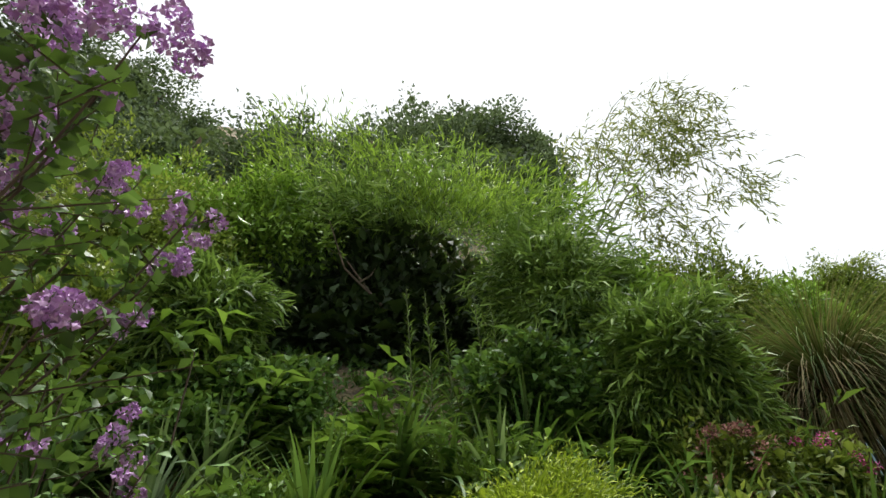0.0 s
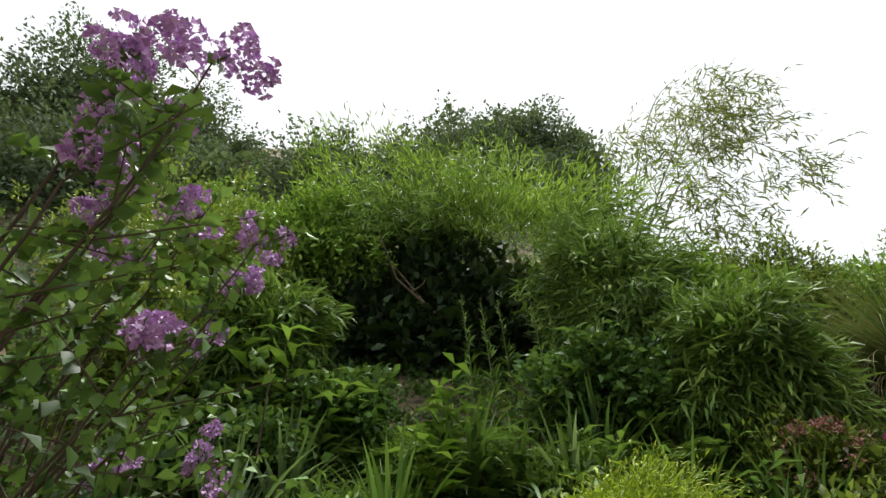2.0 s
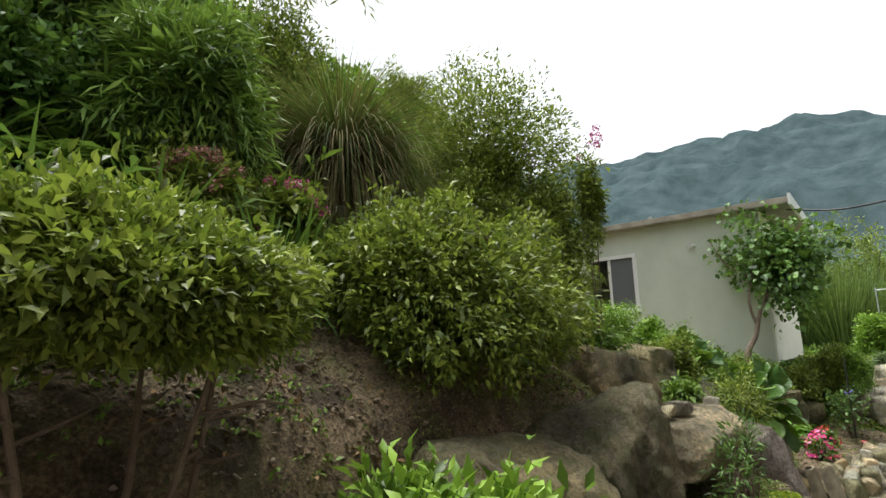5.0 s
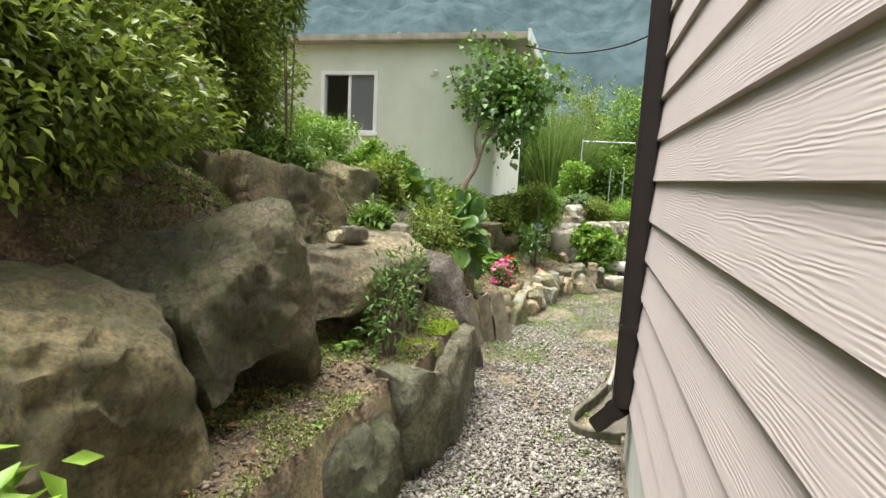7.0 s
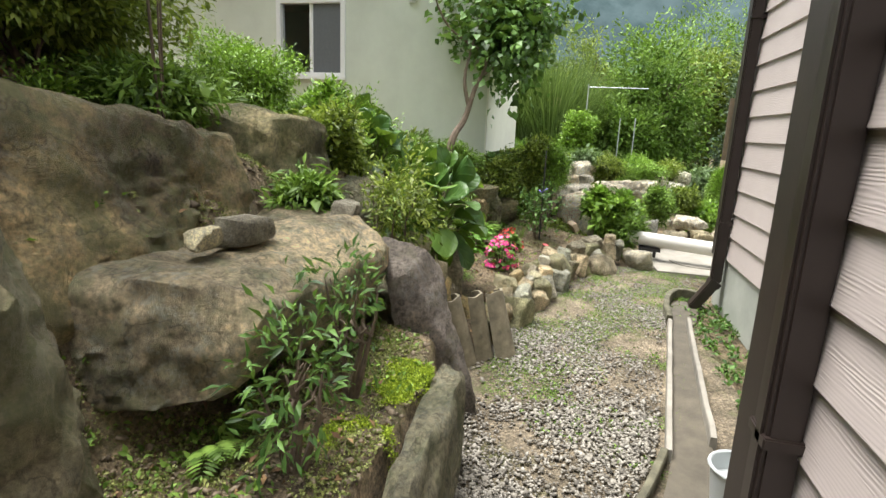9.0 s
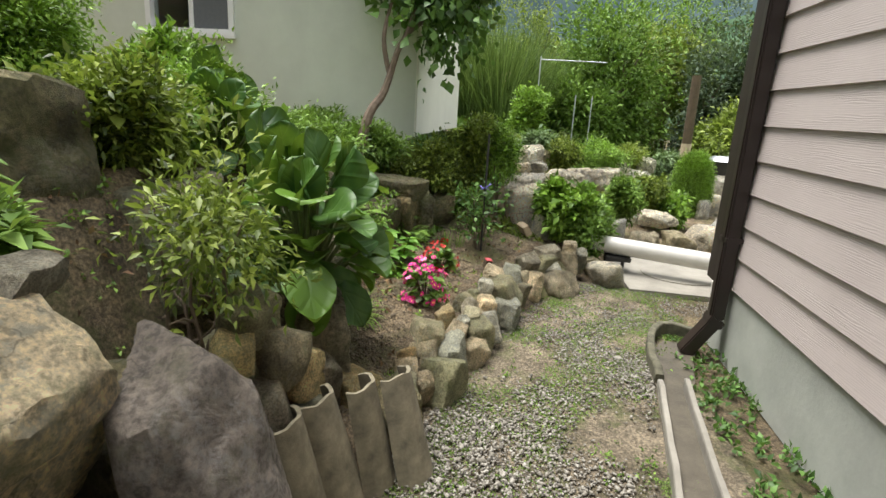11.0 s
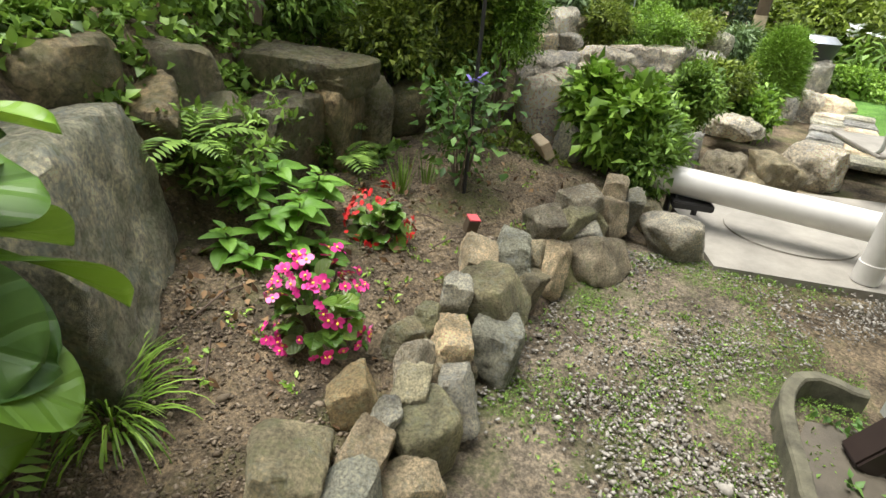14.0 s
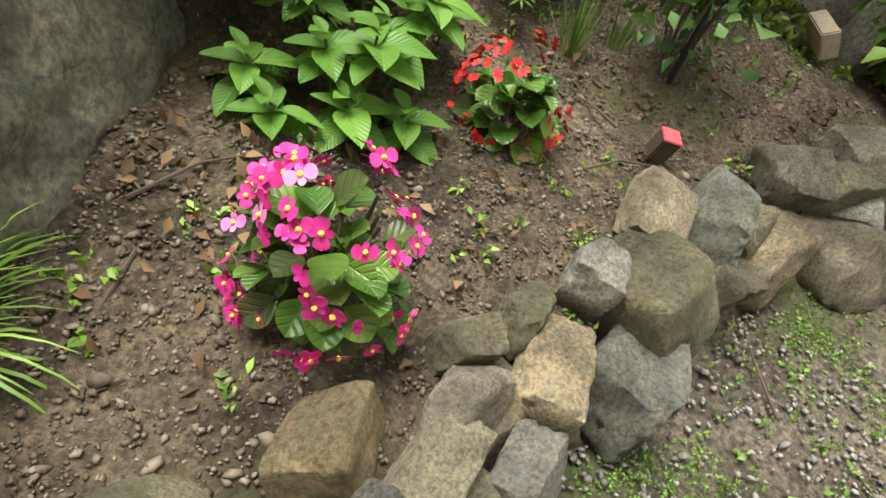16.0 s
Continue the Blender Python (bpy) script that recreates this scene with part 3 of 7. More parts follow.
def ease(a, b, x):
    t = np.clip((x - a) / (b - a), 0, 1)
    return t * t * (3 - 2 * t)


def height(x, y):
    """The lie of the land: a flat path, a terraced bank and a steep hill."""
    x, y = np.asarray(x, float), np.asarray(y, float)
    d = y - np.interp(x, EDGE_X, EDGE_Y)
    slope = np.interp(x, [-30, 2.6, 4.5, 6.5, 8.5, 12], [0.8, 0.8, 0.5, 0.3, 0.05, 0.02])
    hill = slope * np.maximum(y - 1.3, 0) + 0.5 * np.interp(x, [-30, 4, 9], [1, 1, 0]) * np.maximum(y - 4.5, 0)
    ledge = 0.49 * ease(0.03, 0.1, d) + 0.6 * ease(0.66, 1.04, d)
    bed = 0.17 * ease(0.02, 0.14, d) + 0.12 * ease(0.1, 0.9, d) + 0.68 * ease(1.15, 1.6, y)
    garden = 0.1 * ease(0.0, 0.3, d) + 0.9 * ease(0.3, 2.2, d)
    k1, k2 = ease(5.2, 5.8, x), ease(9.2, 10.4, x)
    z = ledge * (1 - k1) + bed * k1
    z = z * (1 - k2) + garden * k2 + np.minimum(hill, 14)
    z = z * np.interp(y, [60, 200], [1, 0.2])
    return z * (1 - ease(14, 22, x) * ease(2, -2, y) * 0.8) * 1.0


def H(x, y):
    return float(height(x, y))


def surface(X, Y):
    """The height of the uneven soil itself."""
    b = np.clip(Y - np.interp(X, EDGE_X, EDGE_Y), 0, 0.3) / 0.3
    r = np.array([noise.fractal(Vector((x * 2.3, y * 2.3, 0)), 0.8, 2.1, 4) for x, y in zip(X, Y)])
    return height(X, Y) + r * (0.012 + 0.035 * b) - 0.012 * (1 - b)


gx = np.concatenate([-np.geomspace(400, 4, 26), np.arange(-3.9, 2, 0.1), np.arange(2, 10, 0.05), np.arange(10, 16, 0.12), np.geomspace(16, 600, 30)])
gy = np.concatenate([-np.geomspace(400, 2, 22), np.arange(-1.9, 0, 0.12), np.arange(0, 2, 0.045), np.arange(2, 6, 0.12), np.geomspace(6, 400, 30)])
GX, GY = np.meshgrid(gx, gy, indexing="ij")
GZ = height(GX, GY)
rough = np.array([[noise.fractal(Vector((x * 2.3, y * 2.3, 0)), 0.8, 2.1, 4) for y in gy] for x in gx])
bank = np.clip(GY - np.interp(GX, EDGE_X, EDGE_Y), 0, 0.3) / 0.3
GZ = GZ + rough * (0.012 + 0.035 * bank) - 0.012 * (1 - bank)
ni, nj = GX.shape
idx = np.arange(ni * nj).reshape(ni, nj)
quads = np.stack([idx[:-1, :-1], idx[1:, :-1], idx[1:, 1:], idx[:-1, 1:]], -1).reshape(-1, 4)
ground = soup("ground", np.stack([GX, GY, GZ], -1).reshape(-1, 3), quads, M["soil"], smooth=True)
tagged(ground, "bare brown garden soil with weeds and moss", "ground", kind="structure")

# gravel path, a sheet a little above the soil
px = np.arange(-6, 9.2, 0.12)
left = np.interp(px, EDGE_X, EDGE_Y) + 0.04
PV, PF = [], []
for i, x in enumerate(px):
    for j in range(13):
        y = -0.95 + (left[i] + 0.95) * j / 12 if x > 4.6 else -0.6 + (left[i] + 0.6) * j / 12
        PV.append((x, y, 0.006 + 0.012 * noise.fractal(Vector((x * 3, y * 3, 5)), 0.8, 2, 3)))
for i in range(len(px) - 1):
    for j in range(12):
        a = i * 13 + j
        PF.append((a, a + 13, a + 14, a + 1))
tagged(soup("path", PV, PF, M["path"], smooth=True), "grey gravel garden path with sparse grass", "path", kind="structure")

# ---- house with lap siding ----
house = thing("house", "house with pale pink lap siding and dark brown trim", "house", (0, 0, 0))
TOP = 4.3


def wall_block(name, x0, x1, y0, y1, z0, z1, mat, parent, label=""):
    bm = bmesh.new()
    box(bm, ((x0 + x1) / 2, (y0 + y1) / 2, (z0 + z1) / 2), (x1 - x0, y1 - y0, z1 - z0))
    return part(name, bm, mat, parent, label)


wall_block("wall", -6, 4.48, -6, -0.51, 0, TOP, M["foundation"], house)
wall_block("wall", 4.481, 8.05, -6, -1.2, 0, TOP, M["foundation"], house)


def siding(x0, x1, y, z0, z1, lap):
    """Lapped boards, each leaning out at its lower edge."""
    n = int((z1 - z0) / lap)
    me = None
    for i in range(n):
        if me is None:
            bm = bmesh.new()
            v = [bm.verts.new(p) for p in ((x0, -0.01, lap + 0.008), (x1, -0.01, lap + 0.008), (x1, 0.0, lap + 0.008), (x0, 0.0, lap + 0.008), (x0, -0.01, -0.004), (x1, -0.01, -0.004), (x1, 0.019, 0), (x0, 0.019, 0))]
            for f in ((0, 1, 2, 3), (7, 6, 5, 4), (3, 2, 6, 7), (0, 4, 5, 1), (0, 3, 7, 4), (1, 5, 6, 2)):
                bm.faces.new([v[k] for k in f])
            bmesh.ops.recalc_face_normals(bm, faces=bm.faces)
            ob = part("siding_board", bm, M["siding"], house)
            me = ob.data
        else:
            ob = new("siding_board", me)
            ob.parent = house
        ob.location = (0, y, z0 + lap * i)


siding(-6, 4.36, -0.508, 0.36, TOP, 0.18)
siding(4.5, 7.9, -1.198, 0.46, TOP, 0.187)
wall_block("corner_trim", 4.36, 4.5, -0.52, -0.435, 0.33, TOP, M["trim"], house, "dark brown corner board")
wall_block("corner_trim", 4.481, 4.5, -0.7, -0.521, 0.33, TOP, M["trim"], house, "dark brown corner board")
wall_block("corner_trim", 7.9, 8.08, -1.21, -1.15, 0.44, TOP, M["trim"], house, "dark brown corner board")
wall_block("corner_trim", 8.051, 8.08, -1.4, -1.211, 0.44, TOP, M["trim"], house, "dark brown corner board")
wall_block("eave", -6.3, 4.95, -6.2, -0.2, TOP, TOP + 0.12, M["trim"], house)
wall_block("eave", 4.951, 8.45, -6.2, -0.75, TOP, TOP + 0.12, M["trim"], house)


def downspout(x, y, kick, z_foot):
    """A square downpipe with straps, a raised rib and an elbow at its foot."""
    ob = thing("downspout", "dark brown square metal downpipe on the siding wall", "downspout", (x, y, 0), "downpipes of the house")
    bm = bmesh.new()
    box(bm, (0, 0, (TOP + z_foot) / 2), (0.095, 0.075, TOP - z_foot), None, 0.008)
    box(bm, (-0.012, 0.041, (TOP + z_foot) / 2), (0.03, 0.008, TOP - z_foot))
    part("pipe", bm, M["brown"], ob)
    for z in (0.75, 2.3, 3.8):
        bm = bmesh.new()
        box(bm, (0, -0.005, z), (0.112, 0.1, 0.03), None, 0.004)
        part("strap", bm, M["brown"], ob)
    bm = bmesh.new()
    m = Matrix.Translation((0, 0, z_foot)) @ Vector(kick).to_track_quat("Z", "Y").to_matrix().to_4x4()
    box(bm, (0, 0, Vector(kick).length / 2), (0.1, 0.08, Vector(kick).length), m, 0.008)
    box(bm, (0, 0, 0.015), (0.115, 0.095, 0.05), m, 0.006)
    part("elbow", bm, M["brown"], ob)
    return ob


downspout(4.29, -0.455, (0.06, 0.1, -0.14), 0.35)
downspout(7.76, -1.135, (0.0, 0.15, -0.24), 0.26)


def sweep(name, pts, w, h, mat, label, category, z=0.0, kind=""):
    """A low kerb of box section along a line."""
    bm = bmesh.new()
    pts = [Vector((*p, z)) for p in pts]
    rings = []
    for i, p in enumerate(pts):
        d = (pts[min(i + 1, len(pts) - 1)] - pts[max(i - 1, 0)]).normalized()
        s = Vector((-d.y, d.x, 0)) * w / 2
        j = 0.018 * noise.fractal(p * 9, 0.8, 2, 3)
        rings.append([bm.verts.new(p + v) for v in (s + Vector((0, 0, -0.06)), s + Vector((0, 0, h - 0.008 + j)), s * 0.75 + Vector((0, 0, h + j)), -s * 0.75 + Vector((0, 0, h + j)), -s + Vector((0, 0, h - 0.008 + j)), -s + Vector((0, 0, -0.06)))])
    for u, v in zip(rings, rings[1:]):
        for k in range(6):
            bm.faces.new((u[k], v[k], v[(k + 1) % 6], u[(k + 1) % 6]))
    bm.faces.new(rings[0])
    bm.faces.new(rings[-1][::-1])
    bmesh.ops.recalc_face_normals(bm, faces=bm.faces)
    return tagged(part(name, bm, M[mat]), label, category, kind=kind)


def fine(pts, n=6):
    """A smooth line through points."""
    p = [pts[0]] + list(pts) + [pts[-1]]
    out = []
    for i in range(1, len(p) - 2):
        for k in range(n):
            t = k / n
            out.append(tuple(0.5 * (2 * p[i][a] + (p[i + 1][a] - p[i - 1][a]) * t + (2 * p[i - 1][a] - 5 * p[i][a] + 4 * p[i + 1][a] - p[i + 2][a]) * t * t
                                    + (3 * p[i][a] - p[i - 1][a] - 3 * p[i + 1][a] + p[i + 2][a]) * t ** 3) for a in range(len(pts[0]))))
    return out + [pts[-1]]


sweep("drain_kerb", fine([(4.62, -0.5), (4.6, -0.34), (4.66, -0.24), (4.82, -0.25), (5.05, -0.34), (5.34, -0.44)]), 0.035, 0.07, "curb", "curved mossy concrete edge of the drain channel", "drain kerb")
sweep("drain_kerb", fine([(5.34, -0.46), (6.3, -0.6), (7.26, -0.74)]), 0.03, 0.07, "concrete", "thin pale concrete board edging the drain channel", "drain kerb")
sweep("drain_kerb", fine([(5.5, -0.675), (6.3, -0.76), (7.25, -0.87)]), 0.03, 0.08, "concrete", "thin pale concrete board edging the drain channel", "drain kerb")
sweep("drain_kerb", fine([(7.28, -0.74), (7.6, -0.76), (7.92, -0.83), (8.06, -0.95), (8.02, -1.12)]), 0.045, 0.09, "curb", "curved mossy concrete edge of the drain channel", "drain kerb")
chan = fine([(4.72, -0.45), (5.0, -0.48), (5.4, -0.57), (6.3, -0.68), (7.25, -0.81), (7.7, -0.92), (7.9, -1.02)])
CV, CF = [], []
for i, (x, y) in enumerate(chan):
    w = 0.09 if x < 7.3 else 0.12
    CV += [(x, y + w, 0.022), (x, y - w, 0.022)]
    if i:
        CF.append((2 * i - 2, 2 * i - 1, 2 * i + 1, 2 * i))
tagged(soup("drain_channel", CV, CF, M["mud"]), "dark muddy bed of a shallow drain channel", "drain", kind="structure")

# ---- rendered outbuilding ----
BX, BY = 10.1, 1.26
shed = thing("outbuilding", "single-storey sage green rendered outbuilding with flat roof", "outbuilding", (BX, BY, 1.05))


def shed_box(name, x0, x1, y0, y1, z0, z1, mat, label="", bevel=0.0):
    bm = bmesh.new()
    box(bm, ((x0 + x1) / 2 - BX, (y0 + y1) / 2 - BY, (z0 + z1) / 2 - 1.05), (x1 - x0, y1 - y0, z1 - z0), None, bevel)
    return part(name, bm, M[mat], shed, label)


WY0, WY1, WZ0, WZ1, RZ = 3.2, 4.2, 2.0, 3.0, 3.42
shed_box("wall", BX, BX + 0.2, BY, WY0, 0.75, RZ, "render_wall")
shed_box("wall", BX, BX + 0.2, WY1, 8.5, 0.75, RZ, "render_wall")
shed_box("wall", BX, BX + 0.2, WY0, WY1, 0.75, WZ0, "render_wall")
shed_box("wall", BX, BX + 0.2, WY0, WY1, WZ1, RZ, "render_wall")
# side wall in a lighter colour than the sage front
shed_box("side_wall", BX + 0.012, 13.3, BY - 0.02, BY + 0.15, 1.1, RZ, "render_side", "cream side wall, lighter than the front")
shed_box("back_wall", 13.1, 13.3, BY + 0.151, 8.5, 0.75, RZ, "render_wall")
shed_box("end_wall", BX + 0.201, 13.099, 8.3, 8.5, 0.75, RZ, "render_wall")
shed_box("room_floor", BX + 0.201, 13.09, BY + 0.16, 8.29, 1.0, 1.1, "room")
shed_box("roof", BX - 0.25, 13.5, BY - 0.45, 8.7, RZ, RZ + 0.1, "roof", "weathered flat roof slab", 0.01)
shed_box("fascia", BX - 0.27, 13.5, BY - 0.49, BY - 0.451, RZ - 0.03, RZ + 0.14, "white", "white roof edge")
shed_box("vent_pipe", 10.5, 10.56, 3.0, 3.06, RZ + 0.1, RZ + 0.28, "steel")
win = shed_box("window", BX + 0.02, BX + 0.07, WY0 + 0.48, WY0 + 0.53, WZ0 + 0.06, WZ1 - 0.06, "white", "white sliding window with an insect screen")
for nm, y0, y1, z0, z1 in (("frame", WY0, WY0 + 0.06, WZ0, WZ1), ("frame", WY1 - 0.06, WY1, WZ0, WZ1), ("frame", WY0 + 0.06, WY1 - 0.06, WZ0, WZ0 + 0.06), ("frame", WY0 + 0.06, WY1 - 0.06, WZ1 - 0.06, WZ1)):
    ob = shed_box(nm, BX - 0.03, BX + 0.1, y0, y1, z0, z1, "white")
    ob.parent = win
ob = shed_box("sill", BX - 0.06, BX - 0.031, WY0 - 0.02, WY1 + 0.02, WZ0 - 0.03, WZ0 + 0.02, "white")
ob.parent = win
ob = shed_box("screen", BX + 0.03, BX + 0.035, WY0 + 0.06, WY0 + 0.48, WZ0 + 0.06, WZ1 - 0.06, "screen", "grey insect screen")
ob.parent = win
ob = shed_box("pane", BX + 0.05, BX + 0.056, WY0 + 0.53, WY1 - 0.06, WZ0 + 0.06, WZ1 - 0.06, "glass")
ob.parent = win
ob.visible_shadow = False
bm = bmesh.new()
tube(bm, [(0, 0, 0), (-0.1, 0, 0.01), (-0.13, 0, -0.02)], 0.035, 12)
box(bm, (-0.01, 0, 0), (0.02, 0.1, 0.1), None, 0.004)
cctv = part("wall_spout", bm, M["white"], None, smooth=True)
cctv.location = (BX, 2.28, 2.98)
cctv.rotation_euler = (0, 0, radians(35))
tagged(cctv, "short white pipe fitting on the rendered wall", "wall fitting")

# ---- concrete pad, white pipes ----
bm = bmesh.new()
v = [bm.verts.new((*p, z)) for z in (-0.1, 0.035) for p in ((8.93, -0.86), (8.9, -2.6), (10.4, -2.7), (10.3, -1.15), (9.7, -0.8))]
bm.faces.new(v[5:])
for i in range(5):
    bm.faces.new((v[i], v[(i + 1) % 5], v[5 + (i + 1) % 5], v[5 + i]))
bmesh.ops.recalc_face_normals(bm, faces=bm.faces)
tagged(part("concrete_pad", bm, M["concrete"]), "worn grey concrete slab beside the path", "concrete slab", kind="structure")
bm = bmesh.new()
bmesh.ops.create_cone(bm, cap_ends=True, segments=40, radius1=0.3, radius2=0.3, depth=0.012)
lid = part("manhole_cover", bm, M["concrete"], None)
lid.location = (9.5, -1.4, 0.038)
lid.scale = (1, 1.15, 1)
tagged(lid, "round grey concrete manhole cover in the slab", "manhole cover")


def white_pipe(label, pts, r, collar, at):
    ob = thing("drain_pipe", label, "pipe", at)
    bm = bmesh.new()
    tube(bm, pts, r, 24)
    part("pipe", bm, M["pvc"], ob, smooth=True)
    for p, d in collar:
        bm = bmesh.new()
        q = Vector(p)
        e = Vector(d).normalized() * 0.05
        tube(bm, [q - e, q + e], r * 1.12, 24)
        part("collar", bm, M["pvc"], ob, smooth=True)
    return ob


white_pipe("thick white plastic pipe lying above the concrete slab", [(0.1, 0.15, 0.04), (0, 0, 0.0), (-0.25, -0.95, -0.03), (-0.55, -2.1, -0.06)], 0.078, [((0.01, 0.03, 0.01), (0.25, 0.95, 0.02))], (9.5, -0.66, 0.27))
white_pipe("white plastic downpipe standing on the slab", [(0, 0, 0), (0, 0, 4.2)], 0.055, [((0, 0, 0.65), (0, 0, 1)), ((0, 0, 0.06), (0, 0, 1))], (9.02, -1.58, 0.03))

# ---- mountains ----
def ridge(name, label, mat, az0, az1, dist, depth, tops, seed, n=220, rows=36):
    """A wooded slope between two bearings, its crest given at even bearings."""
    V, F = [], []
    for i in range(n):
        a = az0 + (az1 - az0) * i / (n - 1)
        top = float(np.interp(i / (n - 1), np.linspace(0, 1, len(tops)), tops))
        for j in range(rows):
            f = j / (rows - 1)
            d = dist + depth * f
            x, y = d * math.cos(a), d * math.sin(a)
            z = top * (f ** 0.8) * (1 - 0.1 * f)
            q = Vector((x, y, z))
            z += (noise.fractal(q / 22 + Vector((seed, 0, 0)), 0.8, 2, 3) * top * 0.09 + abs(noise.fractal(q / 6, 0.7, 2, 3)) * top * 0.02) * min(1, f * 4)
            V.append((x, y, z - 1.5))
    for i in range(n - 1):
        for j in range(rows - 1):
            a = i * rows + j
            F.append((a, a + 1, a + rows + 1, a + rows))
    return tagged(soup(name, V, F, M[mat]), label, "mountain", kind="structure")


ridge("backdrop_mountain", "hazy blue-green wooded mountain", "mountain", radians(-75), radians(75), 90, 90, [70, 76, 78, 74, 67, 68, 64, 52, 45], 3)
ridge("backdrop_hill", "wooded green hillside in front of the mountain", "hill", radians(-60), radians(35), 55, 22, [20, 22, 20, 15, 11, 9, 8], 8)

# ---- boulders of the bank ----
G1 = "boulders of the bank"
rock("boulder", "large brown weathered boulder at the foot of the bank", (2.44, 1.16, 0.64), (1.16, 0.66, 1.1), 11, detail=5, boxy=9, cuts=5, rough=0.1, deep=0.74, planes=[((0.1, -0.35, 1), 0.82), ((-0.2, -1, 0.2), 0.84), ((1, -0.5, 0.3), 1.15)], group=G1)
rock("boulder", "tall brown boulder undercut above the mossy ledge", (3.47, 1.16, 0.76), (0.8, 0.66, 1.02), 23, detail=5, boxy=12, undercut=0.12, hollow=(-0.25, -0.85, 0.95, 0.72, 1.5), cuts=3, rough=0.09, deep=0.8, planes=[((-0.5, -0.2, 1), 0.82), ((-0.2, -1, 0.25), 0.86), ((0.9, -0.6, 0.35), 1.0)], group=G1)
rock("boulder", "long flat-topped lichen-covered boulder undercut at the front", (4.76, 1.25, 0.75), (1.5, 0.96, 0.6), 33, "rock_lichen", detail=5, boxy=10, cuts=3, undercut=0.2, flat_top=0.82, hollow=(-0.55, -0.95, 0.6, 0.7, 0.6), rough=0.055, planes=[((0.1, -0.8, 0.8), 0.95)], group=G1)
rock("boulder", "long upper boulder with dark water stains", (4.58, 1.72, 1.07), (1.2, 0.84, 0.76), 37, detail=5, boxy=12, cuts=4, turn=(0, 2, -4), rough=0.08, planes=[((0.1, -1, 0.3), 0.84)], group=G1)
rock("boulder", "dark angular boulder on the upper bank", (5.85, 1.85, 1.12), (0.8, 0.6, 0.72), 41, detail=4, boxy=8, cuts=8, deep=0.6, rough=0.1, group=G1)
rock("boulder", "grey pointed boulder beside the shrubs", (6.4, 1.5, 0.82), (0.5, 0.42, 0.52), 43, "rock_grey", detail=4, boxy=5, group=G1)
rock("boulder", "leaning pale grey slab of stone with a flat face", (5.52, 0.72, 0.36), (0.38, 0.3, 1.0), 48, "rock_purple", turn=(-13, 3, 24), detail=5, boxy=16, cuts=0, rough=0.05, planes=[((-0.7, -0.6, 0.45), 0.95), ((0.3, -0.4, 0.9), 0.98)], group=G1)
rock("boulder", "flat mossy slab edging the ledge", (4.68, 0.445, 0.24), (0.98, 0.16, 0.58), 53, "rock_grey", turn=(0, 0, 4), detail=4, boxy=12, cuts=4, rough=0.08, group=G1)
rock("boulder", "squared green-grey block edging the ledge", (4.03, 0.53, 0.2), (0.4, 0.3, 0.6), 59, "rock_grey", turn=(0, 0, -14), detail=4, boxy=12, cuts=6, rough=0.12, group=G1)
rock("boulder", "squared green-grey block edging the ledge", (3.55, 0.66, 0.15), (0.68, 0.36, 0.58), 61, "rock_grey", turn=(0, 0, -8), detail=4, boxy=12, cuts=6, rough=0.12, group=G1)
rock("boulder", "squared green-grey block edging the ledge", (2.85, 0.76, 0.16), (0.7, 0.4, 0.56), 63, "rock_grey", turn=(0, 0, -4), detail=4, boxy=12, cuts=6, rough=0.12, group=G1)
rock("boulder", "squared green-grey block edging the ledge", (2.1, 0.84, 0.18), (0.8, 0.5, 0.56), 67, "rock_grey", detail=4, boxy=12, cuts=6, rough=0.13, group=G1)
rock("boulder", "weathered boulder low in the bank", (1.3, 0.95, 0.35), (0.9, 0.6, 0.8), 71, detail=4, boxy=6, group=G1)
rock("boulder", "weathered boulder low in the bank", (0.3, 1.0, 0.35), (0.95, 0.6, 0.8), 73, detail=4, boxy=6, group=G1)
rock("boulder", "smooth blue-grey boulder beside the flower bed", (7.5, 1.3, 0.4), (0.82, 0.5, 0.88), 79, "rock_blue", turn=(-10, 0, 22), detail=5, boxy=4, cuts=4, rough=0.05, group=G1)
rock("boulder", "mossy rock in the wall above the flower bed", (8.3, 1.5, 0.62), (0.42, 0.4, 0.6), 83, "rock", detail=4, boxy=6, group=G1)
rock("boulder", "mossy rock in the wall above the flower bed", (7.85, 1.6, 0.75), (0.5, 0.4, 0.45), 89, "rock", detail=4, boxy=6, group=G1)
rock("boulder", "long flat brown stone on the terrace edge", (8.88, 1.22, 0.72), (0.4, 0.66, 0.22), 97, "rock", detail=4, turn=(0, 0, 8), boxy=8, group=G1)
for i, (x, y, z, w, h) in enumerate([(8.25, 1.3, 0.45, 0.4, 0.5), (8.62, 1.2, 0.46, 0.42, 0.44), (8.95, 1.12, 0.46, 0.44, 0.42), (9.3, 1.02, 0.48, 0.42, 0.4), (9.55, 0.85, 0.45, 0.36, 0.34), (8.05, 1.42, 0.66, 0.34, 0.3)]):
    rock("boulder", "dark mossy rock walling up the terrace", (x, y, z), (w, w * 0.7, h), 130 + i, "rock", detail=4, turn=(0, 0, -20 + 9 * i), boxy=7, cuts=8, deep=0.6, group="rocks of the terrace wall")
rock("boulder", "tan standing stone under the large-leaved plant", (6.55, 0.88, 0.3), (0.26, 0.24, 0.62), 101, "rock_lichen", detail=4, turn=(0, -6, 24), boxy=18, cuts=-1, rough=0.05, group=G1)
rock("boulder", "grey dark boulder with white lichen specks", (5.66, 1.06, 0.36), (0.5, 0.5, 0.56), 103, "rock", detail=4, boxy=6, group=G1)
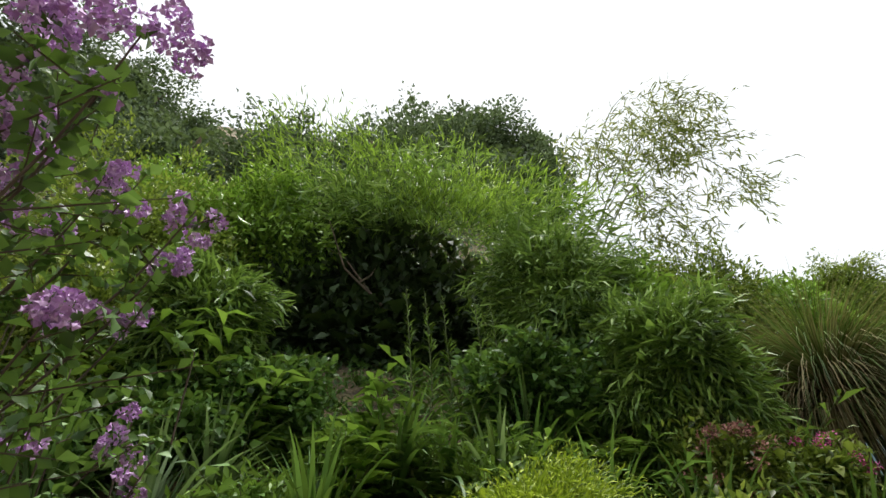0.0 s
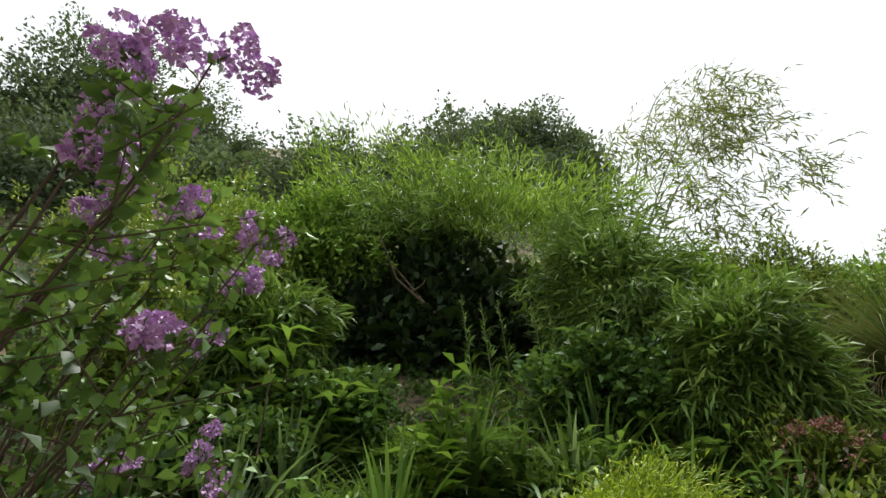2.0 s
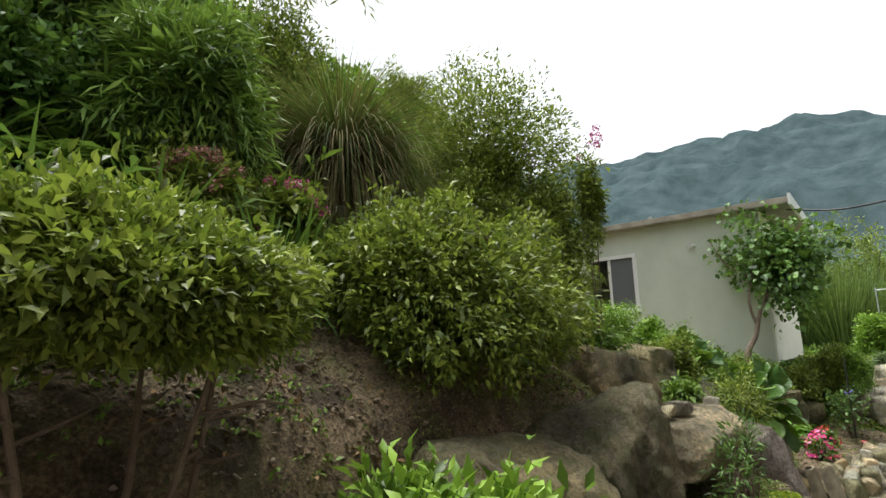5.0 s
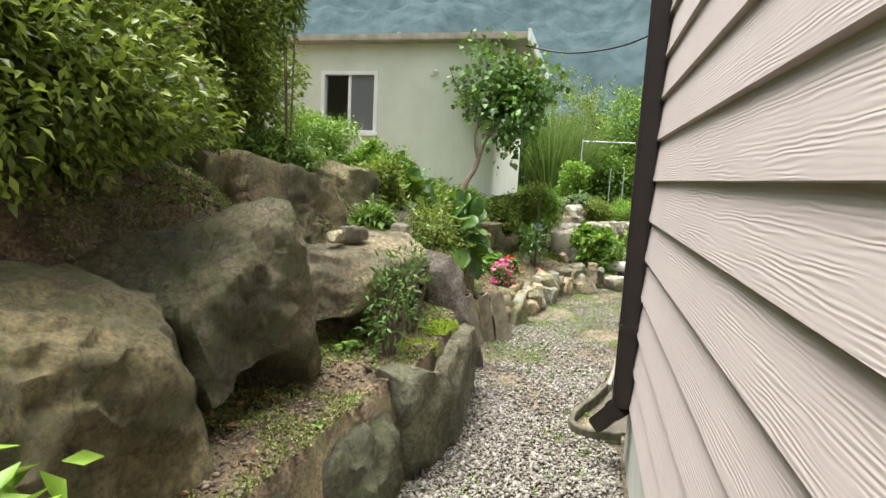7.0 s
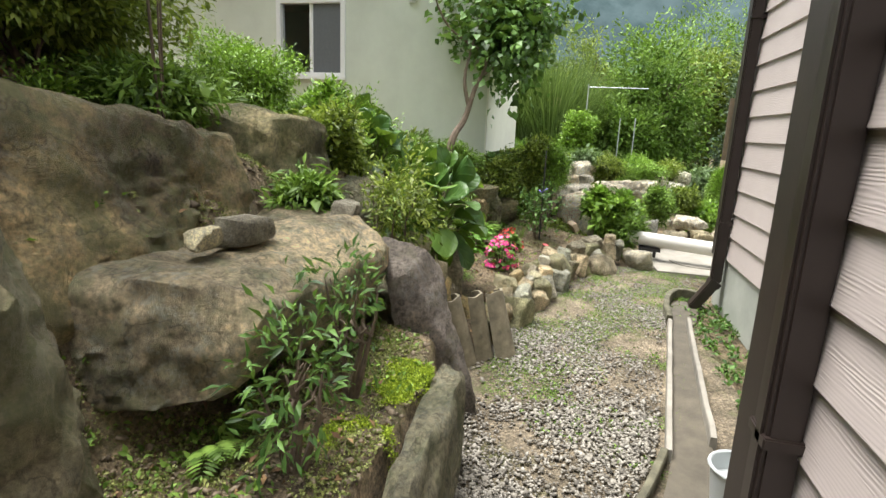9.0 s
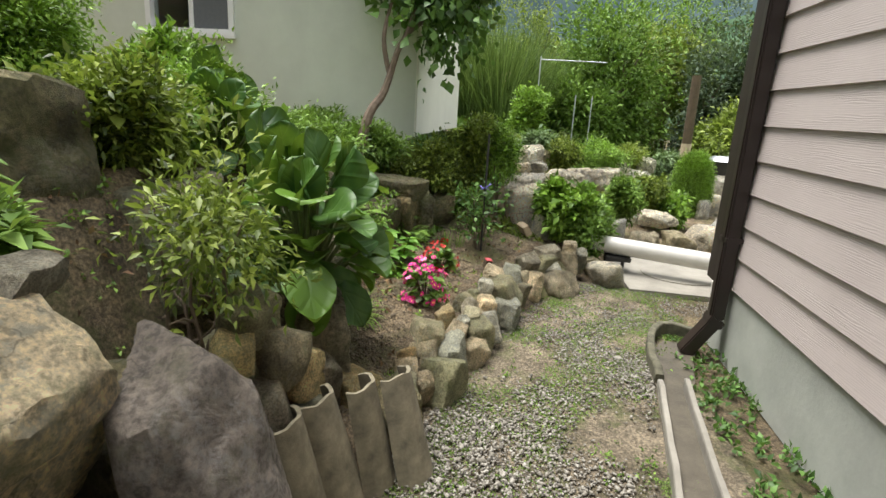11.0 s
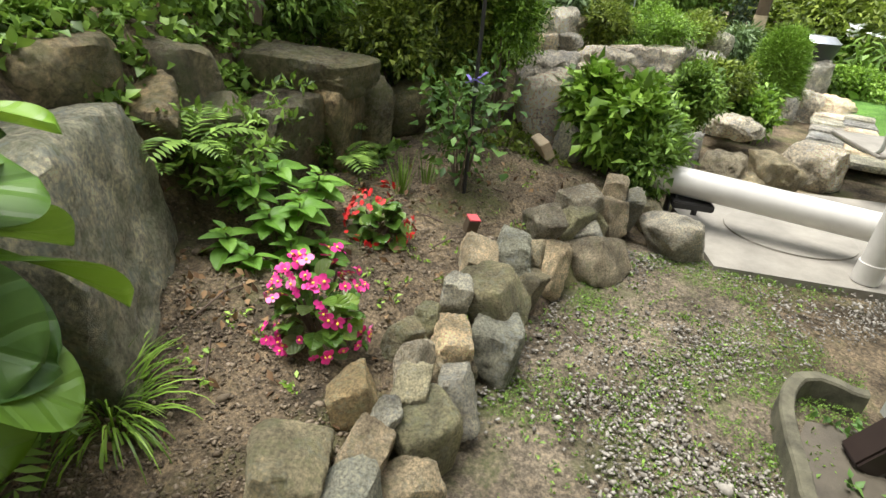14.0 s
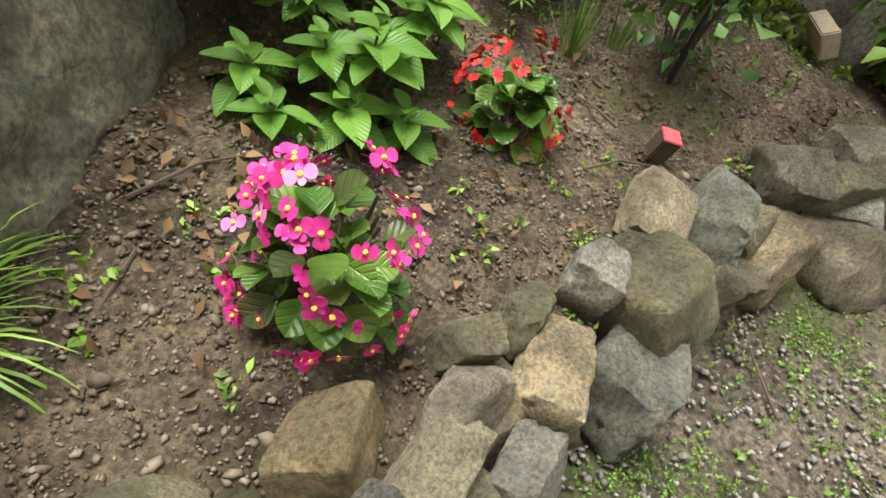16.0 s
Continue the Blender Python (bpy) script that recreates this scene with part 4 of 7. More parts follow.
for i, (x, y, z, s) in enumerate([(4.6, 1.12, 1.04, 0.13), (4.42, 1.14, 1.04, 0.09), (5.4, 1.1, 1.0, 0.12), (3.3, 1.62, 0, 0.14), (3.1, 1.7, 0, 0.1)]):
    rock("loose_stone", "loose tan stone lying on the boulders", (x, y, max(z, H(x, y) + s * 0.2)), (s * 1.5, s, s * 0.8), 110 + i, "stone_pale", detail=3, group="loose stones of the bank")

# ---- largest plants of the bank ----
def cave(C):
    return ~((C[:, 1] < 0.4) & (C[:, 2] < 0.58 + 0.2 * C[:, 0]) & (C[:, 0] < 0.5) & (C[:, 0] > -0.95))


shrub("bamboo_thicket", "arching dome of bamboo with narrow drooping leaves", "bamboo", (0.6, 4.25, 3.9), (1.65, 1.25, 1.68), 0.16, "bamboo", 4200, 13, 0.07, 0.13, (0.6, 4.6, 2.9), 5, droop=0.7, keep=cave, stems=3, stem_r=0.02, curl=0.12, lump=0.32, shell=(0.62, 1.0))
# filler bush, added so the hollow of the dome looks deep in shade
shrub("undergrowth", "dark leaf mass standing in for shade inside the bamboo thicket", "shrub", (0.35, 4.75, 3.6), (1.8, 0.7, 1.3), 0.13, "shade_leaf", 5000, 12, 0.08, 0.5, (0.1, 4.75, 2.9), 28, stems=0, shell=(0.2, 1.0))
# top layer in the lighter leaf, so the dome looks lit from above
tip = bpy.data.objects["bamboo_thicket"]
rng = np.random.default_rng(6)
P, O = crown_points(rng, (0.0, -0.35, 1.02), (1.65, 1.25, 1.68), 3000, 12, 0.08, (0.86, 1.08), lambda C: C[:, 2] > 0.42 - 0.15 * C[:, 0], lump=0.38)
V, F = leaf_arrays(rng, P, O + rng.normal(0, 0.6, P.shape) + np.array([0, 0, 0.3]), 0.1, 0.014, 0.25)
soup("new_growth", V, F, M["bamboo_top"], tip, "fresh yellow-green shoots, lightened further for skylight on the top")
shrub("azalea_bush", "rounded azalea bush with small glossy leaves", "shrub", (2.95, 1.86, 1.8), (1.02, 0.66, 0.54), 0.048, "azalea", 1800, 20, 0.035, 0.4, (2.92, 1.86, H(2.92, 1.86)), 21, stems=7, stem_r=0.018, group="azaleas of the bank")
shrub("shrub", "dark green shrub on the upper bank", "shrub", (5.2, 2.9, 2.35), (1.0, 0.8, 0.8), 0.06, "azalea", 1800, 12, 0.05, 0.4, (5.2, 2.9, H(5.2, 2.9)), 23)
shrub("small_tree", "small leafy tree with an open crown", "tree", (4.75, 2.7, 3.0), (0.75, 0.7, 1.0), 0.05, "azalea", 1700, 16, 0.06, 0.4, (4.75, 2.7, H(4.75, 2.7)), 24, lump=0.4, stems=4, stem_r=0.03)


def arching_bamboo():
    """Slender culms arching out of the thicket, hung with sparse narrow leaves."""
    rng = np.random.default_rng(25)
    base = np.array((1.9, 4.6, 3.4))
    ob = thing("arching_bamboo", "slender arching bamboo culms with sparse narrow leaves", "bamboo", tuple(base))
    for e, lift in (((4.15, 4.2, 6.9), 1.2), ((4.65, 4.15, 5.6), 1.9), ((3.4, 4.3, 7.5), 0.8), ((2.6, 4.3, 6.5), 0.5), ((3.6, 4.2, 4.9), 1.6)):
        e = np.array(e) - base
        q = fine([(0, 0, 0), tuple(e * 0.4 + np.array([0, 0, lift * 0.75])), tuple(e * 0.75 + np.array([0, 0, lift * 0.7])), tuple(e)], 5)
        bm = bmesh.new()
        tube(bm, q, list(np.linspace(0.014, 0.003, len(q))), 5)
        part("culm", bm, M["stem"], ob)
    Ps, Ds = [], []
    for x, y, z, rx, ry, rz, k in ((3.75, 4.2, 6.85, 0.72, 0.5, 0.62, 330), (3.1, 4.2, 6.0, 0.7, 0.5, 0.8, 190), (4.2, 4.2, 5.95, 0.55, 0.4, 0.3, 80), (3.2, 4.2, 5.1, 0.55, 0.4, 0.5, 120), (2.5, 4.2, 6.2, 0.4, 0.3, 0.35, 55)):
        for _ in range(k):
            u = unit(rng.normal(0, 1, 3)) * rng.uniform(0, 1) ** 0.45
            p = np.array((x + rx * u[0], y + ry * u[1], z + rz * u[2])) - base
            d0 = np.array([rng.normal(0.3, 0.6), rng.normal(0, 0.6), -0.35])
            for j in range(rng.integers(4, 9)):
                Ps.append(p + d0 * 0.05 * j)
                Ds.append(d0 + rng.normal(0, 0.55, 3))
    L = 0.115 * rng.uniform(0.6, 1.25, len(Ps))
    V, F = leaf_arrays(rng, np.array(Ps), np.array(Ds), L, L * 0.17, 0.12)
    soup("leaves", V, F, M["willow"], ob)


arching_bamboo()
FOREST = [(-9.0, 10.0, 14.5, 2.2), (-7.4, 10.0, 14.9, 2.1), (-5.7, 10.0, 13.9, 1.6), (-4.5, 10.2, 12.7, 1.2), (-3.4, 10.0, 11.6, 1.0), (-2.3, 10.4, 12.5, 1.0), (-1.3, 10.2, 12.3, 0.9), (-0.2, 10.3, 12.8, 1.1), (1.2, 10.2, 13.3, 1.2), (3.0, 10.4, 14.5, 1.3), (4.3, 10.0, 13.3, 1.0), (2.2, 9.6, 12.6, 1.1), (3.9, 9.6, 12.2, 1.2),
          (-5.5, 8.0, 10.6, 1.9), (-3.6, 8.4, 10.6, 1.4), (-1.5, 8.6, 11.0, 1.4), (0.8, 9.0, 11.6, 1.5), (-7.6, 8.2, 11.6, 2.1), (2.6, 8.8, 11.4, 1.4)]
for i, (x, y, top, r) in enumerate(FOREST):
    shrub("forest_tree", "tall broadleaved tree on the hill, its leaf colour greyed for haze", "tree", (x, y, top - (0.35 if x < -4 else 0.6) - r * 1.3), (r * 0.78, r * 0.78, r * 1.3), 0.12, "forest", int(760 * r), 12, 0.12, 0.5, (x, y, H(x, y)), 200 + i, stems=2, stem_r=0.1, lump=0.55, shell=(0.45, 1.05), group="trees on the hill")


# ---- planting of the hillside ----
SOFT = {"bright": ("light green leafy shrub", 0.075, 0.4), "grey_leaf": ("shrub with narrow silvery green leaves", 0.11, 0.16), "azalea": ("azalea with small olive green leaves", 0.05, 0.38),
        "bamboo": ("clump of bamboo with narrow leaves", 0.12, 0.14), "forest": ("dark conifer on the hill", 0.1, 0.3), "fern": ("feathery green shrub", 0.06, 0.3), "deep": ("low dark green leafy plants", 0.06, 0.55),
        "lime2": ("yellow-green leafy shrub", 0.036, 0.36), "sparse": ("thin azalea seedling with narrow leaves", 0.05, 0.28), "open": ("open azalea with pale green leaf tips", 0.045, 0.34), "peony": ("leafy plant with broad fresh green leaves", 0.085, 0.6)}
M["lime2"] = M["bright"]
M["sparse"] = M["deep"]
M["open"] = M["azalea"]
M["peony"] = M["bright"]


def bushes(rows, where, seed, dense=1.0, thick=0.8):
    for i, (x, y, z, w, h, kind) in enumerate(rows):
        text, leaf, aspect = SOFT[kind]
        n = int(np.clip(dense * w * h * 3000 * {"sparse": 0.05, "open": 0.13}.get(kind, 1), 16, 2600))
        g = H(x, y)
        shrub("shrub", text + " " + where, "shrub", (x, y, z), (w / 2, w / 2 * thick, h / 2), leaf, kind, int(n * 0.75), 15, 0.028 + 0.012 * w, aspect, (x, y, min(g, z - h * 0.3)), seed + i,
              droop=0.5 if kind in ("bamboo", "grey_leaf") else 0.0, stems=5, stem_r=0.01 + 0.004 * w, lump=0.5, shell=(0.45, 1.08), group="shrubs " + where, core=0.0 if kind in ("sparse", "open") else 0.28)


bushes([(-1.99, 4.1, 4.1, 1.96, 1.7, "azalea"), (-1.21, 4.73, 4.7, 1.71, 1.4, "bright"), (-0.89, 3.08, 3.1, 0.6, 0.8, "bamboo"), (-1.49, 3.12, 2.9, 0.85, 0.9, "azalea"),
        (1.54, 3.3, 3.5, 1.05, 1.3, "bamboo"), (1.8, 2.55, 2.8, 0.66, 0.7, "bamboo"), (1.99, 3.3, 3.3, 0.85, 0.8, "bright"), (2.98, 3.78, 3.8, 1.1, 1.0, "azalea"),
        (4.38, 4.22, 3.9, 1.6, 1.1, "bright"), (6.03, 5.0, 4.9, 1.0, 1.0, "azalea"), (7.2, 5.4, 5.0, 1.0, 1.1, "azalea")], "on the hillside", 300)
bushes([(0.1, 2.7, 2.3, 0.5, 0.25, "fern"), (-2.45, 5.89, 5.7, 1.9, 1.3, "bright"), (-0.6, 5.0, 4.7, 1.5, 1.0, "bright"), (-0.41, 2.95, 2.6, 0.5, 0.5, "deep"),
        (0.76, 2.5, 2.1, 0.6, 0.4, "fern"), (1.78, 2.5, 2.2, 0.7, 0.45, "azalea"), (-0.91, 2.8, 2.4, 0.7, 0.5, "deep"), (-0.3, 2.35, 1.95, 0.5, 0.3, "fern"), (1.1, 2.9, 2.75, 0.7, 0.5, "deep"),
        (2.11, 3.45, 2.95, 0.9, 0.7, "azalea"), (2.4, 4.3, 3.9, 1.5, 1.2, "bright")], "under the thicket", 330)
bushes([(4.16, 2.7, 2.5, 0.96, 0.8, "azalea"), (4.67, 2.3, 2.4, 0.98, 0.9, "azalea"), (4.0, 4.54, 4.1, 1.25, 1.3, "bright"), (4.5, 3.99, 3.8, 0.9, 0.9, "azalea"), (1.46, 3.6, 3.0, 0.83, 0.7, "deep")], "on the upper bank", 350)
bushes([(5.01, 2.45, 1.98, 1.0, 0.75, "azalea"), (3.86, 2.25, 1.75, 0.5, 0.5, "lime2"), (6.76, 2.52, 1.62, 0.8, 0.7, "lime2"), (5.87, 2.3, 1.5, 0.6, 0.3, "fern"), (4.85, 2.2, 1.4, 0.35, 0.3, "lime2"), (7.63, 2.31, 1.4, 0.6, 0.5, "fern"),
        (7.32, 1.85, 1.25, 0.62, 0.6, "lime2"), (5.49, 1.35, 1.03, 0.36, 0.16, "fern"), (4.2, 0.72, 0.74, 0.34, 0.4, "sparse"), (4.62, 0.74, 0.84, 0.36, 0.3, "sparse"), (6.02, 1.06, 0.95, 0.56, 0.56, "open"), (6.5, 1.75, 1.25, 0.6, 0.5, "azalea"), (7.48, 2.25, 1.35, 0.54, 0.5, "bright"), (1.85, 0.98, 0.86, 0.9, 0.4, "bright"), (5.25, 2.0, 1.5, 0.55, 0.22, "fern")], "among the boulders", 370, 1.4)
shrub("azalea_bush", "rounded azalea bush with bare lower branches", "shrub", (1.08, 1.32, 1.66), (0.6, 0.4, 0.23), 0.036, "azalea", 1700, 24, 0.026, 0.4, (1.1, 1.32, H(1.1, 1.32)), 22, keep=lambda C: C[:, 2] > -0.5, stems=5, stem_r=0.014, group="azaleas of the bank")
shrub("lime_conifer", "low mound of feathery lime green conifer", "conifer", (0.5, 1.5, 1.85), (0.22, 0.22, 0.2), 0.024, "lime", 2600, 14, 0.03, 0.2, (0.5, 1.5, H(0.5, 1.5)), 27, stems=4, stem_r=0.012, wild=0.5, lump=0.45)


def spikes(rows, height_, seed):
    """Tall leafy flower stalks."""
    for i, (x, y, z) in enumerate(rows):
        rng = np.random.default_rng(seed + i)
        ob = thing("flower_stalk", "tall green stalk with narrow leaves in the thicket", "plant", (x, y, z), "tall stalks in the thicket")
        n = 90
        t = rng.uniform(0.05, 1, n)
        a = rng.uniform(0, 6.28, n)
        P = np.stack([0.03 * np.sin(t * 4), 0 * t, t * height_], 1)
        D = np.stack([np.cos(a), np.sin(a), 0.5 + t], 1)
        L = 0.13 * (1.1 - t) + 0.02
        V, F = leaf_arrays(rng, P, D, L, L * 0.16, 0.25)
        soup("leaves", V, F, M["fern"], ob)
        bm = bmesh.new()
        tube(bm, [(0, 0, -0.05), (0.03, 0, height_ * 0.4), (-0.02, 0, height_)], [0.006, 0.005, 0.002], 5)
        part("stem", bm, M["stem"], ob)


spikes([(0.37, 3.18, 2.5), (0.63, 3.25, 2.5), (0.81, 3.1, 2.5), (0.5, 3.2, 2.5), (0.95, 3.2, 2.5)], 1.05, 400)
for i, (x, y, z) in enumerate([(-0.69, 2.4, 1.95), (-1.12, 2.53, 2.1), (-0.07, 2.29, 1.9), (0.51, 2.63, 2.15), (0.26, 2.58, 2.15), (0.72, 2.51, 2.1), (1.08, 2.23, 2.0), (1.18, 1.95, 1.8), (2.23, 2.53, 2.1), (2.22, 2.2, 1.85), (-0.54, 2.63, 2.1), (1.5, 2.2, 1.9), (0.95, 2.7, 2.3), (1.9, 2.0, 1.75)]):
    blades("iris_clump", "clump of dark green sword-shaped leaves on the slope", "plant", (x, y, min(z, H(x, y) + 0.05)), 60, 0.5, 0.026, "deep" if i % 5 else "grey_leaf", 0.09, 0.6, 420 + i, 0.55, "sword-leaved clumps")
for i, (x, y, z, n) in enumerate([(1.08, 2.73, 2.35, 12), (-0.39, 3.2, 2.6, 9), (0.3, 2.9, 2.3, 8), (1.3, 2.6, 2.3, 8), (7.98, 1.32, 0.5, 8), (8.3, 1.15, 0.36, 7), (7.05, 1.1, 0.3, 6), (4.2, 0.98, 0.45, 5), (4.0, 1.9, 1.35, 7), (6.05, 1.7, 1.1, 6), (8.2, 1.75, 0.95, 8), (4.95, 1.9, 1.3, 5), (0.1, 2.6, 2.2, 9), (-0.2, 2.8, 2.4, 8), (0.6, 2.75, 2.3, 9), (8.65, 1.2, 0.4, 6), (8.95, 1.15, 0.45, 6), (8.5, 1.35, 0.6, 7), (1.5, 2.75, 2.4, 9), (8.75, 0.98, 0.45, 6), (7.95, 1.2, 0.72, 8)]):
    fern("fern", "green fern with arching fronds", (x, y, max(H(x, y) - 0.02, z - 0.12)), n, 0.36 if i < 4 or i in (12, 13, 14, 18) else 0.17 if i == 7 else 0.26, 440 + i, group="ferns of the bank")


def leafy_sprig(c, stems, tall, leaf, width, mat, seed, pairs=8):
    """Upright arching stems with paired pointed leaves."""
    rng = np.random.default_rng(seed)
    ob = thing("leafy_plant", "wild plant with arching stems of paired pointed leaves", "plant", c, "leafy plants of the slope")
    Ps, Ds, Ls = [], [], []
    for _ in range(stems):
        a, lean = rng.uniform(0, 6.28), rng.uniform(0.15, 0.7)
        tip = np.array([math.cos(a) * lean, math.sin(a) * lean, 1.0]) * tall * rng.uniform(0.6, 1.1)
        q = fine([(0, 0, -0.05), (tip[0] * 0.3, tip[1] * 0.3, tip[2] * 0.55), tuple(tip)], 5)
        bm = bmesh.new()
        tube(bm, q, list(np.linspace(0.005, 0.0015, len(q))), 5)
        part("stem", bm, M["stem"], ob)
        for k in range(pairs):
            f = 0.3 + 0.7 * (k + 1) / pairs
            p = np.array(q[min(len(q) - 1, int(f * (len(q) - 1)))]) + rng.normal(0, 0.01, 3)
            b = k * 1.9 + rng.normal(0, 0.4)
            for sgn in (0, math.pi):
                Ps.append(p), Ds.append((math.cos(b + sgn), math.sin(b + sgn), 0.45 - 0.2 * rng.random())), Ls.append(leaf * (1.15 - 0.5 * f) * rng.uniform(0.7, 1.2))
    L = np.array(Ls)
    V, F = leaf_arrays(rng, np.array(Ps), np.array(Ds), L, L * width, 0.3, 0.12, 0.85)
    soup("leaves", V, F, M[mat], ob)


for i, (x, y, k, tall, leaf, width, mat) in enumerate([(-0.62, 2.9, 5, 0.75, 0.26, 0.26, "bright"), (-0.45, 2.75, 4, 0.6, 0.24, 0.3, "fern"), (0.15, 2.6, 5, 0.5, 0.2, 0.3, "fern"), (0.05, 2.35, 5, 0.4, 0.2, 0.32, "bright"), (1.7, 2.65, 7, 0.6, 0.22, 0.16, "bright"), (1.95, 2.8, 7, 0.65, 0.22, 0.16, "bamboo"), (1.35, 2.55, 5, 0.5, 0.2, 0.25, "fern"), (0.35, 2.45, 5, 0.42, 0.2, 0.3, "deep"), (0.85, 2.4, 5, 0.42, 0.2, 0.28, "fern"),
                                                     (-1.05, 2.6, 5, 0.5, 0.18, 0.35, "deep"), (-0.25, 2.1, 5, 0.35, 0.14, 0.45, "deep"), (-0.5, 2.0, 5, 0.35, 0.14, 0.4, "fern"), (0.15, 1.95, 4, 0.36, 0.16, 0.35, "deep"), (1.2, 2.2, 5, 0.42, 0.22, 0.2, "deep"), (1.6, 2.15, 5, 0.4, 0.22, 0.18, "grey_leaf"), (2.3, 2.55, 6, 0.6, 0.22, 0.18, "fern"), (0.1, 1.8, 4, 0.3, 0.12, 0.5, "rust"), (-1.3, 2.9, 5, 0.6, 0.2, 0.3, "bright"), (0.65, 2.85, 5, 0.6, 0.18, 0.2, "fern"), (1.05, 2.95, 5, 0.65, 0.2, 0.22, "deep")]):
    leafy_sprig((x, y, H(x, y)), k, tall, leaf, width, mat, 480 + i)
grass = blades("pampas_grass", "large arching mound of fine pampas grass, brown below", "ornamental grass", (3.15, 2.95, 2.6), 2600, 1.15, 0.007, "straw", 0.14, 0.42, 460, 1.75, sub=9)
blades("pampas_grass", "fresh green blades over the pampas mound", "ornamental grass", (3.15, 2.95, 2.62), 1500, 1.2, 0.007, "reed", 0.12, 0.3, 461, 2.0, sub=9)


def flower_cloud(rng, c, r, count, size):
    P = np.array(c) + unit(rng.normal(0, 1, (count, 3))) * np.array(r) * rng.uniform(0.5, 1.0, (count, 1))
    D = unit(P - np.array(c)) + rng.normal(0, 0.6, P.shape)
    L = size * rng.uniform(0.6, 1.3, count)
    return leaf_arrays(rng, P, D, L, L * 0.9, 0.3, 0.3, 0.3)


def crape_myrtle():
    """Slim arching stems with round leaves and frilled lilac panicles."""
    rng = np.random.default_rng(7)
    base = Vector((-0.95, 1.15, 0.95))
    ob = thing("crape_myrtle", "crape myrtle with lilac flower clusters and round leaves", "flowering shrub", base)
    heads = [(-0.64, 0.77, 2.74, 0.14, 0.1), (-0.65, 0.79, 2.54, 0.11, 0.15), (-0.68, 0.95, 2.49, 0.1, 0.1), (-0.69, 1.28, 2.73, 0.11, 0.06), (-0.65, 1.31, 2.68, 0.09, 0.08), (-0.82, 1.39, 2.61, 0.08, 0.06),
             (-0.54, 1.46, 2.6, 0.08, 0.1), (-0.58, 1.48, 2.41, 0.09, 0.08), (-0.77, 1.52, 2.04, 0.09, 0.08), (-0.5, 1.62, 2.0, 0.06, 0.06), (-0.55, 1.02, 2.18, 0.1, 0.1), (-0.47, 0.77, 2.7, 0.16, 0.15)]
    heads += [(-0.43, 1.24, 2.62, 0.12, 0.08), (-0.6, 1.7, 2.15, 0.1, 0.1), (-0.56, 0.88, 2.65, 0.05, 0.04), (-0.57, 1.19, 2.29, 0.04, 0.03), (-0.85, 1.3, 2.57, 0.06, 0.06)]
    leafP, leafD = [], []
    for x, y, z, w, h in heads:
        e = Vector((x, y, z)) - base
        m = e * 0.55 + Vector((-0.1, 0, 0.06))
        bm = bmesh.new()
        q = fine([(0, 0, -0.1), tuple(m * 0.5), tuple(m), tuple(e * 0.85 + Vector((-0.02, 0, 0.0))), tuple(e)], 3)
        tube(bm, q, list(np.linspace(0.007, 0.002, len(q))), 5)
        part("stem", bm, M["twig"], ob)
        florets = int(14 + 3600 * w * h)
        lobes = [e + Vector((rng.normal(0, w * 0.3), rng.normal(0, w * 0.28), rng.normal(0, h * 0.36))) for _ in range(5)]
        Ps, Ds = [], []
        for k in range(florets):
            c0 = np.array(lobes[k % 5])
            u = unit(rng.normal(0, 1, 3))
            p = c0 + u * np.array((w, w, h)) * rng.uniform(0.12, 0.3)
            side = unit(np.cross(u, rng.normal(0, 1, 3)))
            for j in range(6):
                d = side * math.cos(j * 1.047) + np.cross(u, side) * math.sin(j * 1.047) + u * rng.uniform(0.1, 0.7)
                Ps.append(p + d * 0.003)
                Ds.append(d)
        L = 0.0145 * rng.uniform(0.7, 1.3, len(Ps))
        V, F = leaf_arrays(rng, np.array(Ps), np.array(Ds), L, L * 1.0, 0.15, 0.35, 0.2)
        soup("flower_head", V, F, M["lilac"], ob, "frilled lilac flower cluster")
        twigs = [(Vector(q[k]), Vector((rng.normal(0.05, 0.12), rng.normal(-0.02, 0.12), rng.uniform(-0.02, 0.14)))) for k in range(5, len(q) - 1)]
        for k in range(5, len(q)):
            for _ in range(3):
                leafP.append(np.array(q[k]) + rng.normal(0, 0.008, 3))
                leafD.append(rng.normal(0, 1, 3))
        for p, d in twigs:
            bm = bmesh.new()
            tube(bm, [tuple(p), tuple(p + d * 0.5), tuple(p + d)], [0.0025, 0.002, 0.001], 4)
            part("twig", bm, M["twig"], ob)
            for k in range(12):
                leafP.append(np.array(p + d * (k + 1) / 12))
                leafD.append(rng.normal(0, 1, 3) + np.array(d) * 3)
    # leafy shoots of the lower crown
    for _ in range(130):
        p = np.array([rng.normal(-0.08, 0.2), rng.normal(0.25, 0.28), rng.uniform(0.45, 1.6)])
        d = np.array([rng.normal(0, 0.12), rng.normal(0, 0.12), rng.uniform(0.05, 0.2)])
        bm = bmesh.new()
        tube(bm, [tuple(p - np.array([0.0, 0.0, 0.25])), tuple(p), tuple(p + d)], [0.003, 0.0025, 0.001], 4)
        part("shoot", bm, M["twig"], ob)
        for k in range(17):
            leafP.append(p + d * k / 16)
            leafD.append(rng.normal(0, 1, 3) + d * 3)
    n = len(leafP)
    L = 0.046 * rng.uniform(0.6, 1.2, n)
    V, F = leaf_arrays(rng, np.array(leafP), np.array(leafD), L, L * 0.68, 0.1)
    soup("leaves", V, F, M["deep"], ob)


crape_myrtle()


